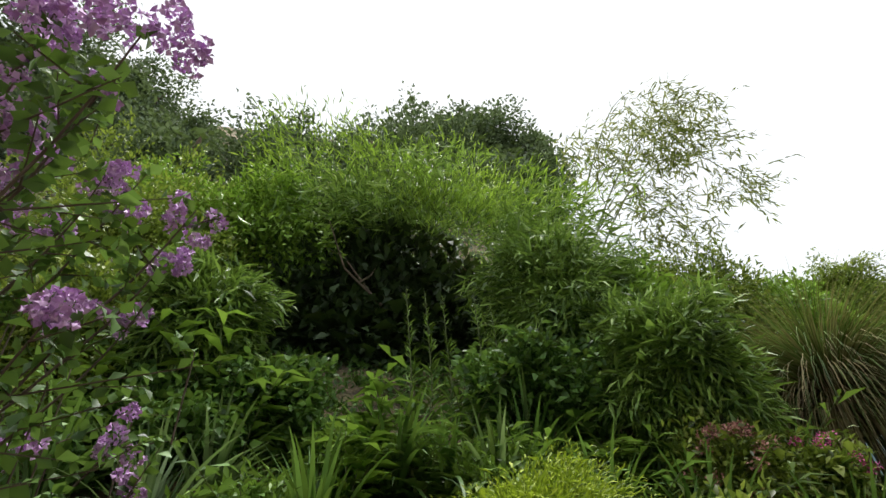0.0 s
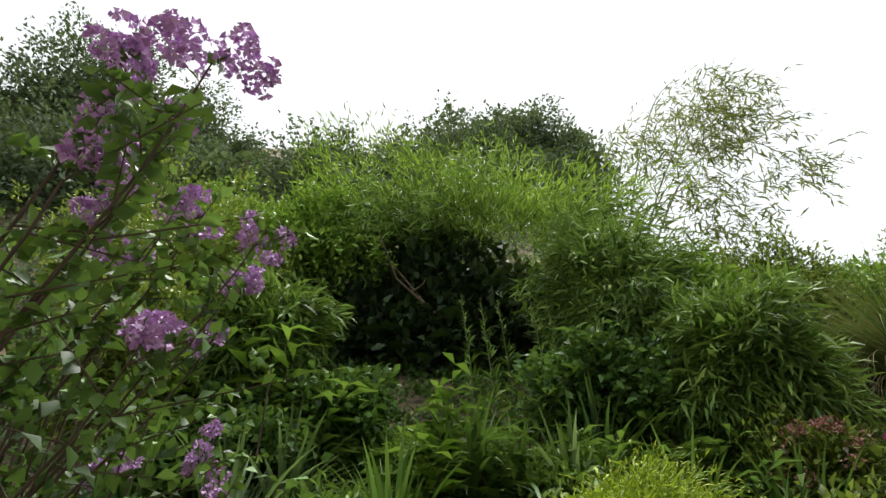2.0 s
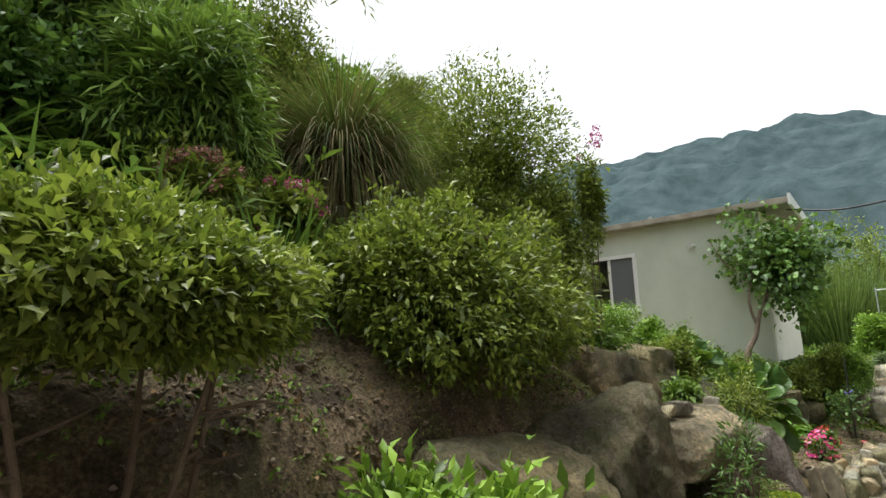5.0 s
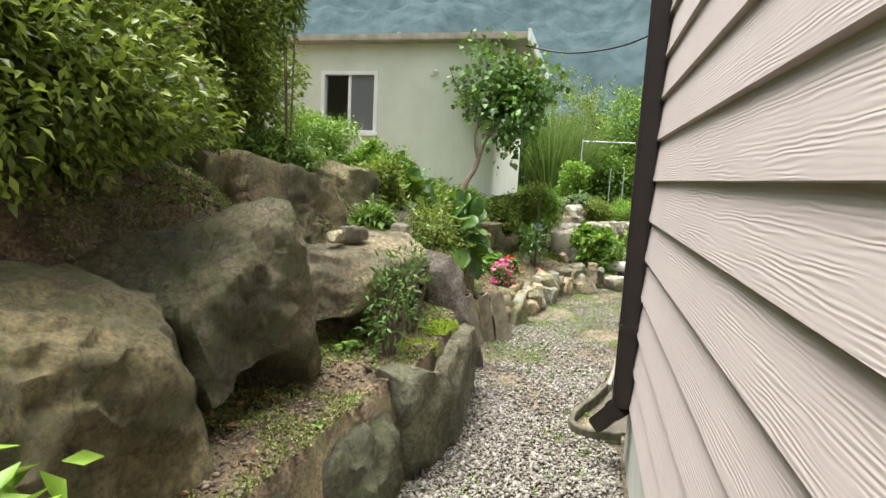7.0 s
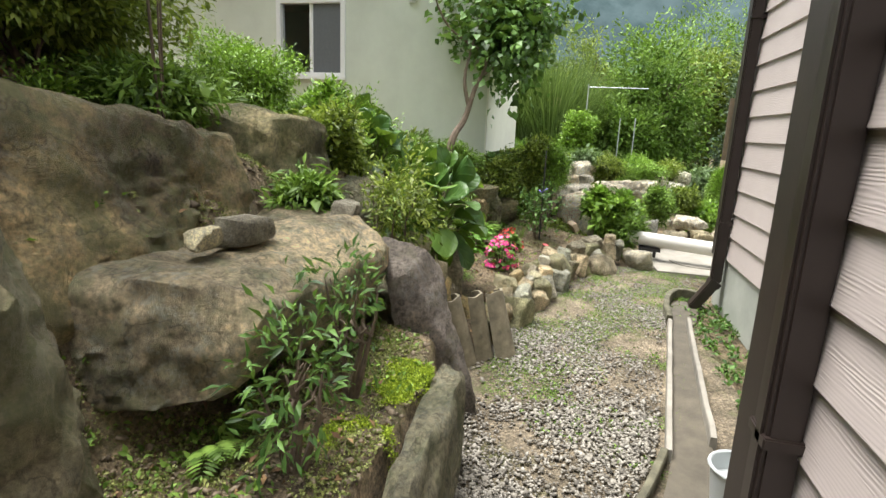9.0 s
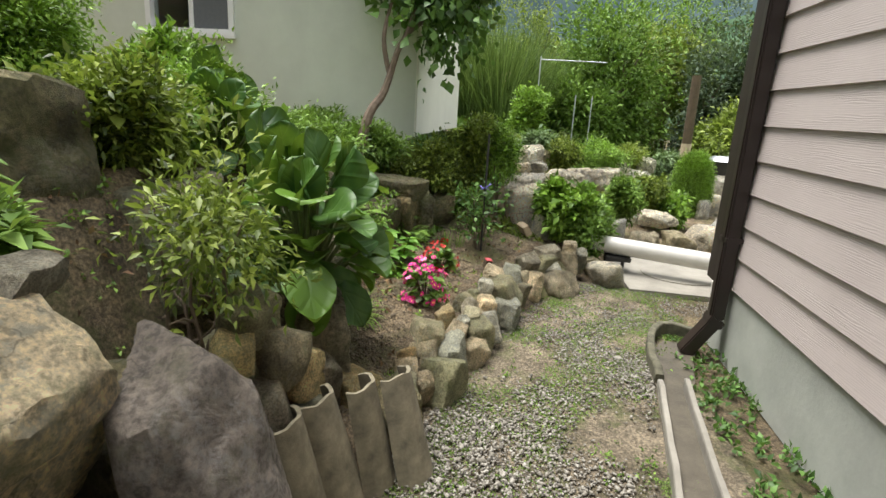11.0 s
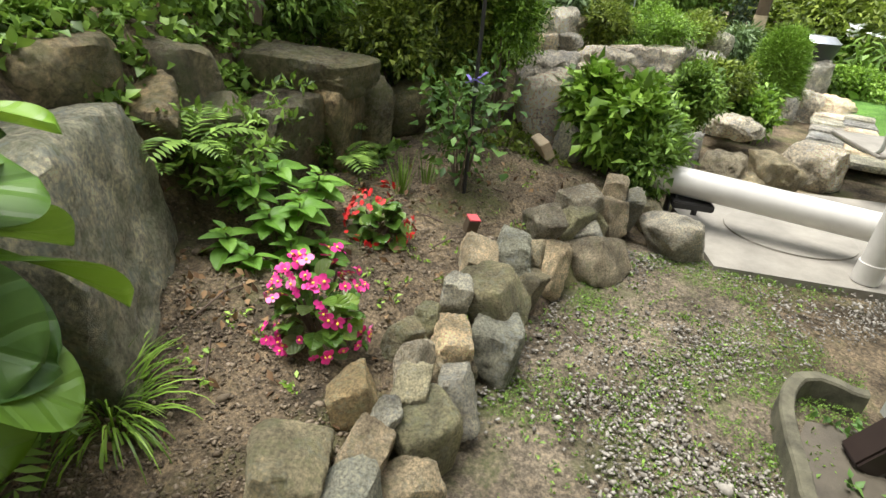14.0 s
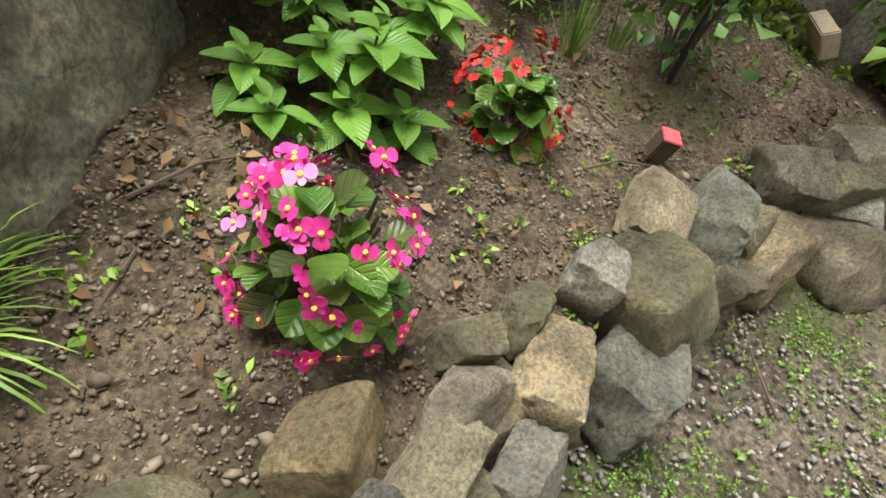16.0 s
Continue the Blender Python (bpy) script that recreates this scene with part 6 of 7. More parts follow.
def begonia(label, c, r, petals, inner, seed, leaves, flowers, leaf_mats, fsize):
    """A round bedding begonia: fleshy leaves and two-petalled flowers with yellow hearts."""
    rng = np.random.default_rng(seed)
    ob = thing("begonia", label, "flowering plant", c, "bedding begonias")
    sets = [leaf_set("begonia_leaf", k, [(0.062, 0.055, 0.15, 0.45, 0.25, 0.04, seed + 1), (0.058, 0.055, 0.1, 0.3, 0.4, 0.05, seed + 2)]) for k in leaf_mats]
    for i in range(leaves):
        u = unit(rng.normal(0, 1, 3) + np.array([0, 0, 0.35]))
        if u[2] < -0.2:
            u[2] = abs(u[2])
        k = rng.uniform(0.35, 0.72)
        p = np.array([u[0] * r[0] * k, u[1] * r[1] * k, 0.05 + r[2] * max(0.02, u[2]) * k])
        st = sets[0 if rng.random() < 0.75 else -1]
        put_leaf(st[i % 2], ob, p, (u[0] + rng.normal(0, 0.3), u[1] + rng.normal(0, 0.3), u[2] * 0.4 + rng.normal(0, 0.25)), rng.normal(0, 0.4), rng.uniform(0.7, 1.15))
    for i in range(9):
        a = rng.uniform(0, 6.28)
        bm = bmesh.new()
        e = Vector((math.cos(a) * r[0] * 0.5, math.sin(a) * r[1] * 0.5, r[2] * rng.uniform(0.6, 0.95)))
        tube(bm, [(0, 0, -0.03), tuple(e * 0.5), tuple(e)], [0.006, 0.005, 0.003], 6)
        part("stem", bm, M["twig"], ob)
    # one flower: two broad petals, two narrow ones and a heart
    V, F = [], []
    for a, ln, wd in ((0.0, 1.0, 1.05), (math.pi, 1.0, 1.05), (1.57, 0.75, 0.5), (-1.57, 0.75, 0.5)):
        lv, lf = leaf_shape(fsize * ln, fsize * wd, 0.05, 0.05, -0.06, 0.05, int(a * 10) + 50, 5, 4)
        o = len(V)
        V += [(x * math.cos(a) - y * math.sin(a), x * math.sin(a) + y * math.cos(a), z + 0.001) for x, y, z in lv]
        F += [tuple(q + o for q in f) for f in lf]
    fm = []
    for mt in (petals, inner):
        me = bpy.data.meshes.new("flower")
        me.from_pydata(V, [], F)
        me.shade_smooth()
        me.materials.append(M[mt])
        fm.append(me)
    bm = bmesh.new()
    bmesh.ops.create_icosphere(bm, subdivisions=1, radius=fsize * 0.22)
    heart = bpy.data.meshes.new("stamen")
    bm.to_mesh(heart)
    bm.free()
    heart.materials.append(M["yellow"])
    spots = [unit(rng.normal(0, 1, 3) + np.array([0, -0.15, 0.55])) for _ in range(max(6, flowers // 4))]
    for i in range(flowers):
        u = unit(spots[i % len(spots)] + rng.normal(0, 0.16, 3))
        u[2] = max(u[2], -0.15)
        p = np.array([u[0] * r[0] * 1.08, u[1] * r[1] * 1.08, 0.06 + r[2] * max(0.05, u[2]) * 1.08])
        d = Vector(u + rng.normal(0, 0.35, 3) + np.array([0, -0.2, 0.1])).normalized()
        f = new("flower", fm[int(rng.random() < 0.15)])
        f.parent = ob
        s = rng.uniform(0.65, 1.1)
        f.matrix_basis = Matrix.Translation(p) @ d.to_track_quat("Z", "Y").to_matrix().to_4x4() @ Matrix.Rotation(rng.uniform(0, 6), 4, "Z") @ Matrix.Scale(s, 4)
        if s > 0.78 and petals == "pink":
            h = new("stamen", heart)
            h.parent = f
            h.location = (0, 0, fsize * 0.12)
    return ob


begonia("bushy pink begonia with yellow-hearted flowers", (7.6, 0.62, 0.2), (0.14, 0.14, 0.25), "pink", "pink_light", 41, 75, 100, ["begonia", "begonia_dark"], 0.021)
begonia("compact begonia covered in small red flowers", (8.2, 0.62, 0.235), (0.125, 0.125, 0.19), "red", "red", 43, 75, 80, ["begonia", "begonia_dark"], 0.015)
blades("grass_tuft", "tuft of arching light green grass leaves", "grass", (7.18, 0.96, 0.2), 420, 0.25, 0.006, "bright", 0.08, 0.8, 45, 1.9)
blades("grass_tuft", "small upright tuft of thin green blades", "grass", (8.68, 0.66, 0.27), 60, 0.2, 0.004, "fern", 0.05, 0.2, 46, 0.2)
blades("grass_tuft", "small upright tuft of thin green blades", "grass", (8.85, 0.58, 0.27), 40, 0.17, 0.004, "fern", 0.05, 0.25, 47, 0.2)
shrub("rose_bush", "thin twiggy rose bush tied to a stake", "shrub", (8.82, 0.42, 0.62), (0.24, 0.2, 0.3), 0.045, "deep", 60, 7, 0.05, 0.6, (8.8, 0.41, 0.27), 48, stems=7, stem_r=0.006, shell=(0.3, 1.0))
bm = bmesh.new()
tube(bm, [(0, 0, -0.1), (0.01, 0, 0.95)], [0.009, 0.008], 8)
stake = part("garden_stake", bm, M["black"], None)
stake.location = (8.76, 0.38, 0.27)
tagged(stake, "thin dark garden stake in the bed", "stake")
bm = bmesh.new()
for a in range(5):
    box(bm, (0.03 * math.cos(a * 1.25), 0.03 * math.sin(a * 1.25), 0.012 * (a % 3 - 1)), (0.055, 0.014, 0.004), Matrix.Rotation(a * 1.25, 4, "Z") @ Matrix.Rotation(0.4, 4, "Y"))
tie = part("ribbon", bm, M["blue"], None)
tie.location = (8.77, 0.38, 0.8)
tagged(tie, "violet ribbon tied round the stake", "ribbon")
bm = bmesh.new()
box(bm, (0, 0, 0), (0.05, 0.05, 0.07), None, 0.004)
blk = part("marker_block", bm, M["pole"], None)
blk.matrix_basis = pose(8.47, 0.3, 0.26, 8, -10, 30)
tagged(blk, "small wooden block with a red painted top", "wooden block")
bm = bmesh.new()
box(bm, (0, 0, 0.037), (0.051, 0.051, 0.006), None, 0.002)
part("painted_top", bm, M["red_paint"], blk, "red painted top")


# ---- half-round roof tiles standing in the ground ----
def roof_tile(c, turn, seed):
    bm = bmesh.new()
    rings = []
    for k in range(9):
        a = math.pi * (0.5 + (k / 8 - 0.5) * 0.9)
        edge = 0.006 * math.sin(k * 1.9 + seed)
        rings.append([bm.verts.new((r * math.cos(a), r * math.sin(a), z)) for r, z in ((0.1, -0.26), (0.116, -0.26), (0.096, 0.22 + edge), (0.081, 0.22 + edge))])
    for u, v in zip(rings, rings[1:]):
        for k in range(4):
            bm.faces.new((u[k], v[k], v[(k + 1) % 4], u[(k + 1) % 4]))
    bm.faces.new(rings[0])
    bm.faces.new(rings[-1][::-1])
    bmesh.ops.recalc_face_normals(bm, faces=bm.faces)
    ob = part("roof_tile", bm, M["tile"], None, smooth=True)
    ob.matrix_basis = pose(*c, *turn)
    return tagged(ob, "mossy half-round clay roof tile stood on end", "roof tile", "roof tiles along the path")


for i, (x, y, t) in enumerate([(5.92, 0.76, 168), (6.08, 0.7, 176), (6.2, 0.6, 184), (6.3, 0.48, 172)]):
    roof_tile((x, y, 0.18), (11 + 4 * (i % 2), 4 - 3 * i, t), i)

# ---- things by the slab and beyond ----
bm = bmesh.new()
box(bm, (0, 0, 0), (0.2, 0.1, 0.06), None, 0.005)
bk = part("paving_brick", bm, M["brick"], None)
bk.matrix_basis = pose(9.6, 0.04, 0.32, 60, 0, 20)
tagged(bk, "cream brick leaning against the stones", "brick")
pump = thing("iron_bracket", "low black iron stand under the white pipe", "stand", (9.5, -0.82, 0.03))
for y in (-0.08, 0.08):
    bm = bmesh.new()
    tube(bm, fine([(-0.1, y, 0.12), (0.0, y, 0.17), (0.09, y, 0.12), (0.1, y, 0.0)], 4), 0.018, 8)
    part("leg", bm, M["black"], pump, smooth=True)
bm = bmesh.new()
box(bm, (-0.05, 0, 0.13), (0.16, 0.22, 0.04), None, 0.006)
part("bar", bm, M["black"], pump)
bucket = thing("bucket", "grey plastic bucket with weeds inside", "bucket", (5.06, -0.66, 0.0))
bm = bmesh.new()
bmesh.ops.create_cone(bm, cap_ends=False, segments=28, radius1=0.085, radius2=0.11, depth=0.2, matrix=Matrix.Translation((0, 0, 0.1)))
bmesh.ops.create_circle(bm, cap_ends=True, segments=28, radius=0.1, matrix=Matrix.Translation((0, 0, 0.13)))
bmesh.ops.create_circle(bm, cap_ends=True, segments=28, radius=0.085, matrix=Matrix.Translation((0, 0, 0.002)))
part("body", bm, M["bucket"], bucket, smooth=True)
bm = bmesh.new()
tube(bm, [(0.112 * math.cos(k * 0.2618), 0.112 * math.sin(k * 0.2618), 0.2) for k in range(25)], 0.007, 6)
part("rim", bm, M["bucket"], bucket, smooth=True)
bm = bmesh.new()
tube(bm, fine([(10.0, 0.85, 3.35), (9.6, 0.2, 3.16), (9.0, -0.5, 3.12), (8.4, -1.0, 3.25), (8.06, -1.2, 3.45)], 5), 0.012, 6)
tagged(part("cable", bm, M["cable"], None), "black overhead cable between house and outbuilding", "cable")
post = thing("wooden_post", "round weathered wooden post in the garden", "post", (16.6, -3.15, H(16.6, -3.15)))
bm = bmesh.new()
tube(bm, [(0, 0, -0.2), (0, 0, 1.0), (0.03, 0, 2.3)], [0.1, 0.095, 0.09], 12)
part("pole", bm, M["pole"], post, smooth=True)
bm = bmesh.new()
tube(bm, [(0, 0, 0.55), (0.0, 0, 0.95)], [0.105, 0.1], 12)
part("band", bm, M["brick"], post, "pale band round the post", smooth=True)
stove = thing("garden_stove", "stone garden hearth with a lidded metal pot", "hearth", (15.2, -3.5, H(15.2, -3.5)))
for sx, sy in ((-0.3, 0), (0.3, 0), (0, 0.28)):
    bm = rock_mesh((0.25 if sx else 0.6, 0.5 if sx else 0.2, 0.5), int(sx * 10 + sy * 50 + 20), 3, 8)
    bmesh.ops.translate(bm, verts=bm.verts, vec=(sx, sy, 0.25))
    part("stone", bm, M["stone_grey"], stove)
bm = bmesh.new()
bmesh.ops.create_cone(bm, cap_ends=True, segments=28, radius1=0.26, radius2=0.32, depth=0.25, matrix=Matrix.Translation((0, 0, 0.6)))
pot = part("pot", bm, M["black"], stove, smooth=True)
bm = bmesh.new()
bmesh.ops.create_cone(bm, cap_ends=True, segments=28, radius1=0.32, radius2=0.22, depth=0.08, matrix=Matrix.Translation((0, 0, 0.77)))
part("lid", bm, M["steel"], pot, "shiny metal lid", smooth=True)
LV = [(11.2, -2.5, 0.06), (12.0, -2.6, 0.06), (13.2, -3.4, 0.06), (16, -4.4, 0.06), (22, -6, 0.06), (22, -12, 0.06), (11, -9, 0.06), (10.6, -4, 0.06)]
bm = bmesh.new()
bm.faces.new([bm.verts.new(p) for p in LV])
tagged(part("lawn", bm, M["lawn"]), "bright green mown lawn beyond the slab", "lawn", kind="structure")
paving = thing("paved_walk", "pale stone slabs laid in a garden walk", "paving", (11, -2, 0.05))
for i in range(12):
    bm = bmesh.new()
    box(bm, (0, 0, 0), (0.36, 0.3, 0.05), None, 0.012)
    o = part("paving_slab", bm, M["rock_pale"], paving)
    k, r = i // 2, i % 2
    o.matrix_basis = pose(0.1 + k * 0.4 + r * 0.06, -0.2 - k * 0.17 - r * 0.34, 0.05, 0, 0, -22 + 5 * math.sin(i))
frame_ = thing("garden_trellis", "thin steel trellis frame in front of the reeds", "trellis", (15.2, 0.0, H(15.2, 0)))
for y in (0.0, -0.7, -1.0):
    bm = bmesh.new()
    tube(bm, [(0, y, -0.1), (0, y, 1.55 if y == 0 else 0.9)], 0.012, 6)
    part("post", bm, M["steel"], frame_)
bm = bmesh.new()
tube(bm, [(0, 0, 1.5), (0.1, -1.2, 1.5)], 0.01, 6)
part("bar", bm, M["steel"], frame_)
bm = bmesh.new()
box(bm, (0, 0, 0), (0.01, 0.24, 0.2))
sg = part("sign_board", bm, M["brick"], None)
sg.location = (16.6, 0.72, 2.1)
tagged(sg, "small plain cream board hanging among the reeds", "sign")
barrow = thing("garden_cart", "pale green tubular garden cart beside the pipe", "cart", (10.3, -2.2, 0.05))
for y in (-0.3, 0.05):
    bm = bmesh.new()
    tube(bm, fine([(-0.3, y, 0.0), (-0.25, y, 0.3), (-0.1, y, 0.5), (0.05, y, 0.48), (0.1, y, 0.3), (0.7, y, 0.28)], 4), 0.014, 8)
    part("frame", bm, M["foundation"], barrow, smooth=True)
    bm = bmesh.new()
    tube(bm, [(-0.16, y, 0.49), (-0.02, y, 0.51)], 0.022, 8)
    part("grip", bm, M["black"], barrow, smooth=True)
bm = bmesh.new()
box(bm, (0.35, -0.12, 0.3), (0.7, 0.4, 0.02), None, 0.005)
part("deck", bm, M["concrete"], barrow)

wheelbarrow = thing("wheelbarrow", "dark green metal wheelbarrow standing on the lawn", "wheelbarrow", (13.3, -4.4, 0.07))
wheelbarrow.rotation_euler = (0, 0, radians(35))
bm = bmesh.new()
bowl = [[bm.verts.new((x * k + 0.05, y * k, z)) for x, y in ((-0.42, -0.27), (0.42, -0.24), (0.42, 0.24), (-0.42, 0.27))] for k, z in ((0.62, 0.32), (1.0, 0.6), (0.96, 0.6), (0.6, 0.335))]
for u, w in zip(bowl, bowl[1:]):
    for k in range(4):
        bm.faces.new((u[k], u[(k + 1) % 4], w[(k + 1) % 4], w[k]))
bm.faces.new(bowl[0][::-1])
bm.faces.new(bowl[3])
bmesh.ops.recalc_face_normals(bm, faces=bm.faces)
part("tray", bm, M["cart_green"], wheelbarrow)
for y in (-0.2, 0.2):
    bm = bmesh.new()
    tube(bm, fine([(0.55, y * 0.3, 0.18), (0.1, y, 0.3), (-0.5, y * 1.25, 0.42), (-0.85, y * 1.3, 0.5)], 4), 0.016, 8)
    part("shaft", bm, M["black"], wheelbarrow, smooth=True)
    bm = bmesh.new()
    tube(bm, fine([(-0.25, y, 0.36), (-0.35, y, 0.02), (-0.28, y, 0.0), (-0.1, y, 0.32)], 4), 0.012, 8)
    part("leg", bm, M["black"], wheelbarrow, smooth=True)
bm = bmesh.new()
tube(bm, [(0.55 + 0.15 * math.cos(k * 0.3142), 0.0, 0.18 + 0.15 * math.sin(k * 0.3142)) for k in range(21)], 0.035, 10)
wheel = part("wheel", bm, M["black"], wheelbarrow, smooth=True)
bm = bmesh.new()
tube(bm, [(0.55, -0.04, 0.18), (0.55, 0.04, 0.18)], 0.11, 16)
part("rim", bm, M["cart_green"], wheel)
lily = thing("lily", "white lilies in leaf behind the lawn", "flowering plant", (16.2, -4.6, H(16.2, -4.6)))
lr = np.random.default_rng(333)
LP = np.stack([lr.normal(0, 0.25, 260), lr.normal(0, 0.25, 260), lr.uniform(0.0, 0.7, 260)], 1)
V, F = leaf_arrays(lr, LP, lr.normal(0, 1, LP.shape) + np.array([0, 0, 0.5]), 0.2, 0.05, 0.3)
soup("leaves", V, F, M["fern"], lily)
for k in range(7):
    p = np.array([lr.normal(0, 0.22), lr.normal(0, 0.22), lr.uniform(0.75, 0.95)])
    V, F = leaf_arrays(lr, np.repeat(p[None], 6, 0), np.stack([np.cos(np.arange(6) * 1.047), np.sin(np.arange(6) * 1.047), np.full(6, 0.5)], 1), 0.11, 0.05, 0.3)
    soup("flower", V, F, M["white"], lily, "white flower")

# ---- gravel, clods and weeds ----
def pebbles(name, label, P, size, mat, seed, kind_cat, vary=0.35):
    rng = np.random.default_rng(seed)
    n = len(P)
    base = np.array([[1, 0, 0], [0.35, 0.85, 0.15], [-0.75, 0.6, -0.1], [-0.85, -0.45, 0.1], [0.3, -0.9, -0.1], [0.1, 0.1, 0.85], [-0.05, 0, -0.8]])
    F0 = np.array([[0, 1, 5], [1, 2, 5], [2, 3, 5], [3, 4, 5], [4, 0, 5], [1, 0, 6], [2, 1, 6], [3, 2, 6], [4, 3, 6], [0, 4, 6]])
    a = rng.uniform(0, 6.28, n)
    s = size * rng.lognormal(0, vary, n)
    v = base[None] * rng.uniform(0.7, 1.3, (n, 7, 3)) * np.stack([s, s * rng.uniform(0.55, 0.95, n), s * rng.uniform(0.4, 0.8, n)], 1)[:, None]
    tx = rng.normal(0, 0.35, n)[:, None]
    v[:, :, 2] += v[:, :, 0] * tx
    x = v[:, :, 0] * np.cos(a)[:, None] - v[:, :, 1] * np.sin(a)[:, None]
    y = v[:, :, 0] * np.sin(a)[:, None] + v[:, :, 1] * np.cos(a)[:, None]
    V = np.stack([x, y, v[:, :, 2]], 2) + np.asarray(P)[:, None]
    F = F0[None] + (np.arange(n) * 7)[:, None, None]
    return tagged(soup(name, V.reshape(-1, 3), F.reshape(-1, 3), M[mat]), label, kind_cat, kind="stuff")


def pebble_mat(name, dark, mid, light):
    m, n, l, b = nodes(name)
    geo = n.new("ShaderNodeNewGeometry")
    col = ramp(n, l, geo.outputs["Random Per Island"], [(0, dark), (0.5, mid), (1, light)])
    l.new(mix(n, l, 0.5, col, ramp(n, l, noise_tex(n, l, 120, 4), [(0.3, (0.5, 0.5, 0.5)), (0.7, (1.2, 1.2, 1.2))]), "MULTIPLY"), b.inputs["Base Color"])
    b.inputs["Roughness"].default_value = 0.85
    return m


M["pebble"] = pebble_mat("gravel_chip", (0.11, 0.1, 0.083), (0.27, 0.247, 0.203), (0.43, 0.405, 0.35))
M["clod"] = pebble_mat("soil_clod", (0.075, 0.057, 0.036), (0.17, 0.132, 0.084), (0.31, 0.25, 0.175))
rng = np.random.default_rng(77)
n = 60000
X = rng.uniform(1.5, 9.0, n)
lo = np.interp(X, [1.5, 4.5, 4.8, 5.4, 7.3, 7.9, 8.2, 9.0], [-0.48, -0.48, -0.22, -0.42, -0.72, -0.78, -1.1, -1.9])
hi = np.interp(X, EDGE_X, EDGE_Y)
Y = lo + (hi - lo) * rng.uniform(0, 1, n)
patch = np.array([noise.fractal(Vector((x * 1.3, y * 1.3, 2)), 0.8, 2, 3) for x, y in zip(X, Y)])
soft = np.interp(X, [5.6, 6.6, 7.4, 9.0], [0.0, 0.25, 0.5, 0.42])
keep = patch + rng.normal(0, 0.25, n) > soft - 0.25
P = np.stack([X, Y, np.full(n, 0.018)], 1)[keep]
pebbles("gravel", "loose grey gravel chips over the path", P, np.interp(P[:, 0], [5.5, 7.4, 9.0], [0.009, 0.007, 0.0062]), "pebble", 78, "gravel")
n = 36000
X = rng.uniform(6.3, 9.8, n)
d0 = np.interp(X, EDGE_X, EDGE_Y)
Y = d0 + 0.12 + rng.uniform(0, 1, n) * (1.25 - d0)
P = np.stack([X, Y, surface(X, Y) + 0.001], 1)
pebbles("soil_clods", "small clods and stones on the bed", P, 0.0037, "clod", 79, "soil", 0.5)
n = 32000
X = rng.uniform(-0.6, 5.4, n)
Y = np.interp(X, EDGE_X, EDGE_Y) + rng.uniform(0.1, 2.2, n)
P = np.stack([X, Y, surface(X, Y) + 0.003], 1)
pebbles("bank_litter", "clods and leaf litter on the bank", P, 0.0065, "clod", 80, "soil", 0.55)


def weeds(name, label, X, Y, Z, per, size, mat, seed, aspect=0.5, up=0.6):
    rng = np.random.default_rng(seed)
    P = np.repeat(np.stack([X, Y, Z], 1), per, 0) + rng.normal(0, size * 0.5, (len(X) * per, 3)) * np.array([1, 1, 0.3])
    D = rng.normal(0, 1, P.shape) + np.array([0, 0, up])
    L = size * rng.uniform(0.5, 1.3, len(P))
    V, F = leaf_arrays(rng, P, D, L, L * aspect, 0.2)
    return tagged(soup(name, V, F, M[mat]), label, "weeds", kind="stuff")


def scatter(n, x0, x1, f0, f1, seed, dens=0.0, freq=1.5):
    rng = np.random.default_rng(seed)
    X = rng.uniform(x0, x1, n)
    e = np.interp(X, EDGE_X, EDGE_Y)
    Y = e + rng.uniform(f0, f1, n)
    k = np.array([noise.fractal(Vector((x * freq, y * freq, seed)), 0.8, 2, 3) for x, y in zip(X, Y)]) + rng.normal(0, 0.1, n) > dens
    return X[k], Y[k], np.maximum(surface(X[k], Y[k]) + 0.008, 0.016)


weeds("path_weeds", "low green weeds on the gravel path", *scatter(2600, 3.5, 9, -1.1, 0.05, 81, 0.12), 6, 0.016, "fern", 82)
weeds("bank_weeds", "small weeds and moss over the bank", *scatter(5200, -2.0, 6.2, 0.12, 2.4, 83, 0.0), 7, 0.026, "fern", 84)
weeds("bed_weeds", "sparse seedlings in the flower bed", *scatter(500, 6.3, 9.5, 0.15, 1.3, 85, 0.1), 7, 0.02, "bright", 86)
weeds("terrace_cover", "leafy ground cover on the terrace", *scatter(5000, 7.6, 10.05, 1.3, 3.2, 87, -0.2), 8, 0.05, "fern", 88, 0.7)
weeds("hill_cover", "dense leafy undergrowth on the hillside", *scatter(8000, -4.0, 4.5, 1.4, 4.6, 89, -0.25), 8, 0.062, "deep", 90, 0.4)
weeds("hill_cover", "dense leafy undergrowth high on the hillside", *scatter(9000, -7.0, 7, 4.0, 9.5, 91, -0.4), 8, 0.12, "forest", 92, 0.4)
weeds("wall_weeds", "weeds between the drain and the house wall", np.random.default_rng(93).uniform(5.3, 7.9, 120), np.random.default_rng(94).uniform(-1.2, -0.9, 120), np.full(120, 0.03), 9, 0.042, "deep", 95)
weeds("moss_cushion", "bright yellow-green moss along the ledge", *scatter(5000, 4.15, 5.0, 0.08, 0.3, 96, 0.22, 4.0), 7, 0.01, "lime", 97)
rw = np.random.default_rng(111)
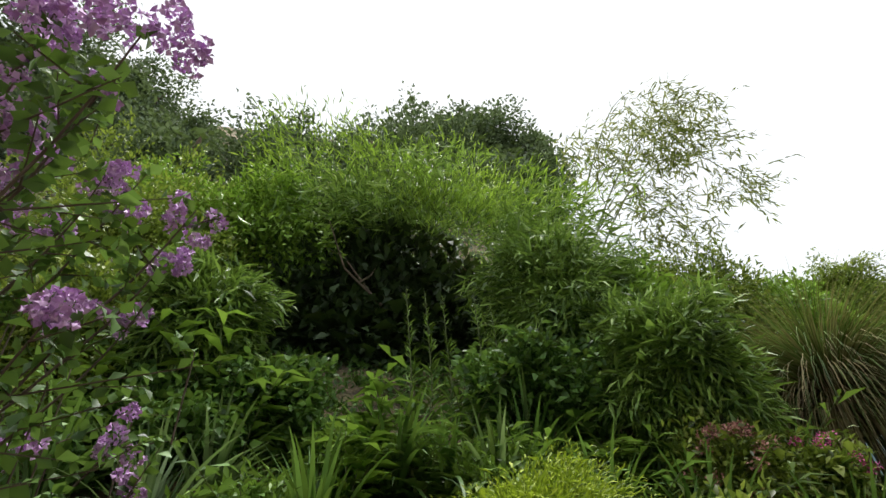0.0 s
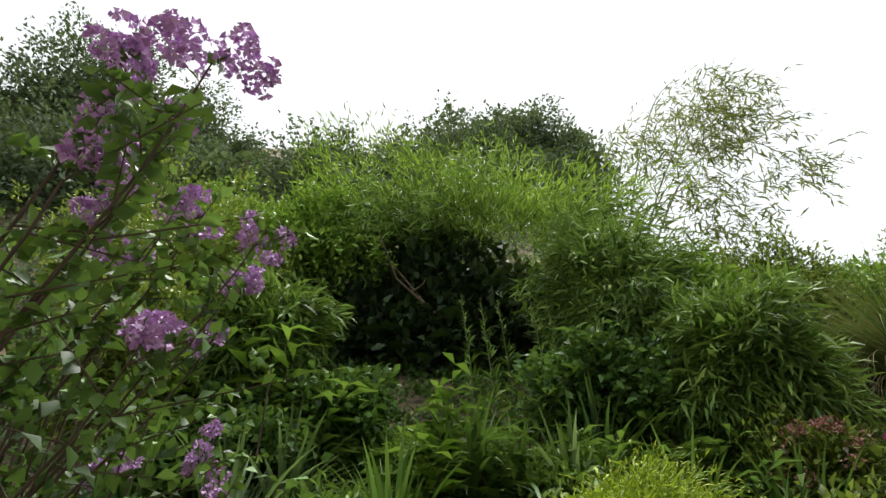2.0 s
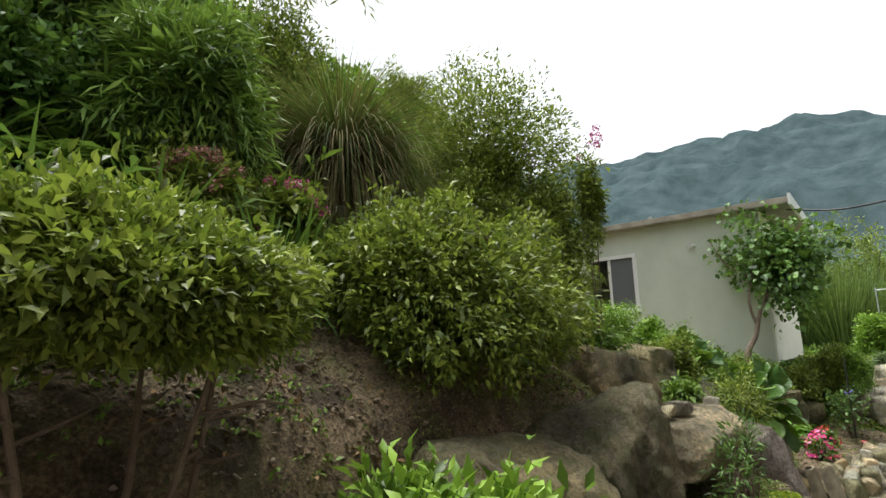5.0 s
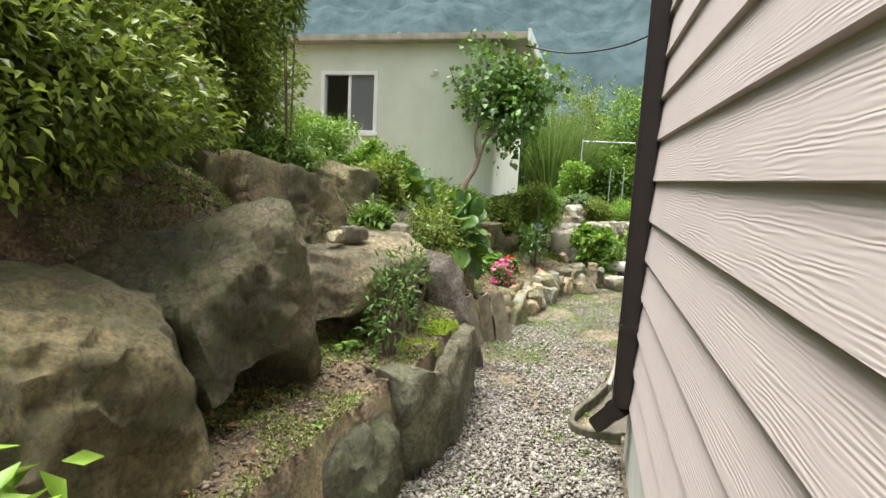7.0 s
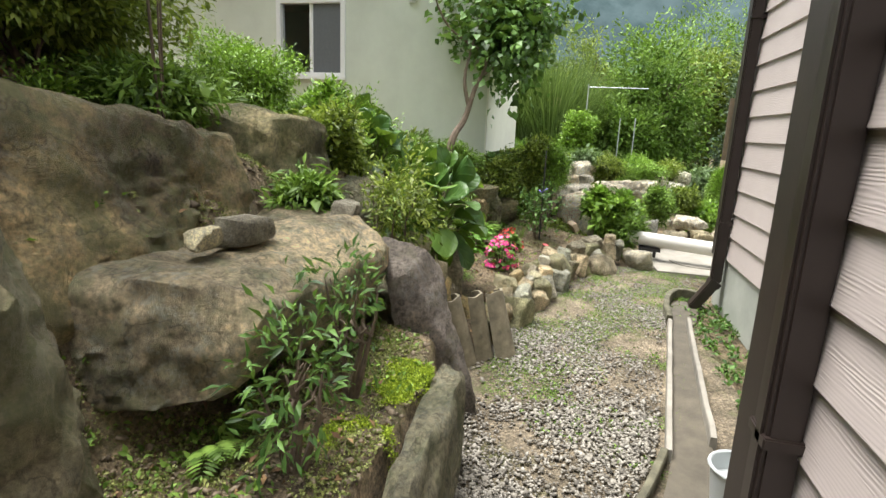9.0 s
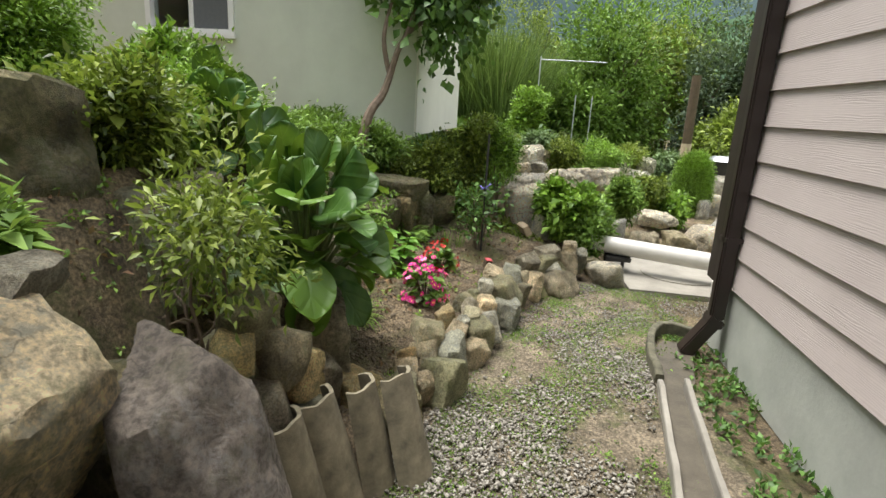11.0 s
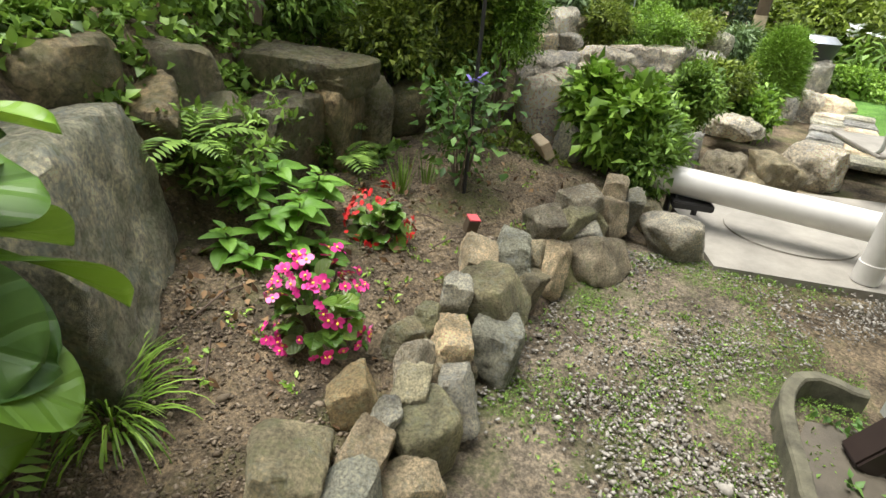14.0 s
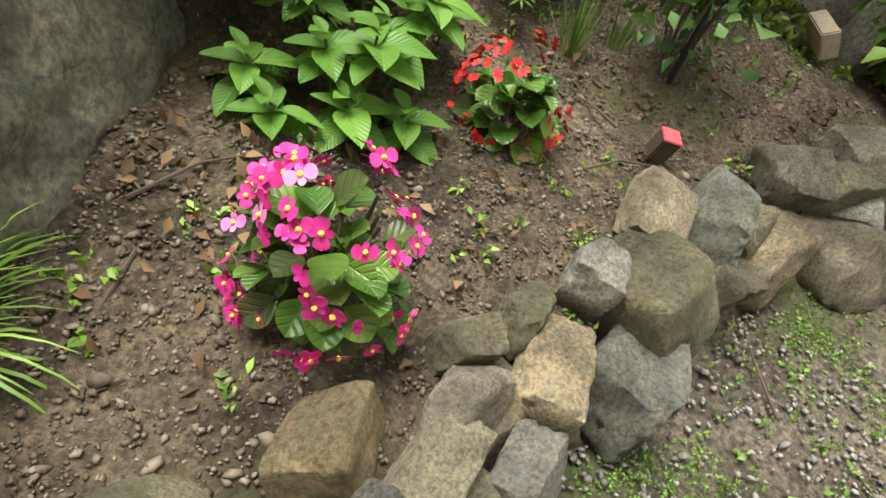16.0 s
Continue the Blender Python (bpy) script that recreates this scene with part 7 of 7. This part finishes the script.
weeds("wall_ferns", "small ferns and moss hanging over the terrace rocks", rw.uniform(7.9, 9.6, 170), rw.uniform(1.05, 1.25, 170), rw.uniform(0.4, 0.74, 170), 9, 0.05, "fern", 112, 0.35)
weeds("garden_cover", "low leafy plants of the rock garden", *scatter(6000, 9.6, 16, 0.2, 3.2, 98, 0.05), 8, 0.045, "azalea", 99)
weeds("back_cover", "leafy growth at the foot of the trees", *scatter(9000, 15, 30, -3, 9, 100, -0.5), 8, 0.2, "fern", 101)

M["dead_leaf"] = leaf_mat("dead_leaf", (0.09, 0.05, 0.03), (0.16, 0.09, 0.05), (0.28, 0.18, 0.09), 0.8, 0.05, 0.2)
weeds("leaf_litter", "scattered brown dead leaves on bed and bank", *scatter(3200, -0.6, 9.3, 0.1, 1.9, 105, -0.1), 2, 0.034, "dead_leaf", 106, 0.5, 0.0)
for i, (x, y, a, ln) in enumerate([(7.35, 0.82, 20, 0.22), (8.25, 0.42, -40, 0.2), (8.45, 0.42, 65, 0.14), (7.95, 0.05, 80, 0.25), (8.1, -0.2, 30, 0.18), (7.5, 0.95, -15, 0.25), (4.3, 0.75, 40, 0.2), (7.7, 0.78, 10, 0.16), (8.9, 0.2, 75, 0.2)]):
    bm = bmesh.new()
    tube(bm, [(0, 0, 0), (ln * 0.5, 0.012, 0.012), (ln, 0, 0.0)], [0.004, 0.0035, 0.002], 5)
    tube(bm, [(ln * 0.5, 0.012, 0.012), (ln * 0.7, 0.05, 0.015)], [0.0025, 0.0015], 5)
    tw = part("twig", bm, M["twig"], None)
    tw.matrix_basis = pose(x, y, H(x, y) + 0.02, 0, 0, a)
    tagged(tw, "dry brown twig lying on the soil", "twig", "fallen twigs")

weeds("bank_moss", "olive moss and tiny weeds over the ledge and bank", *scatter(40000, 2.3, 5.6, 0.1, 1.9, 107, -0.06, 2.2), 4, 0.011, "willow", 108, 0.6)
weeds("path_moss", "tiny green weeds in the dirt of the path", *scatter(30000, 5.6, 9.0, -1.2, -0.05, 109, 0.06, 1.7), 4, 0.0075, "fern", 110, 0.6)
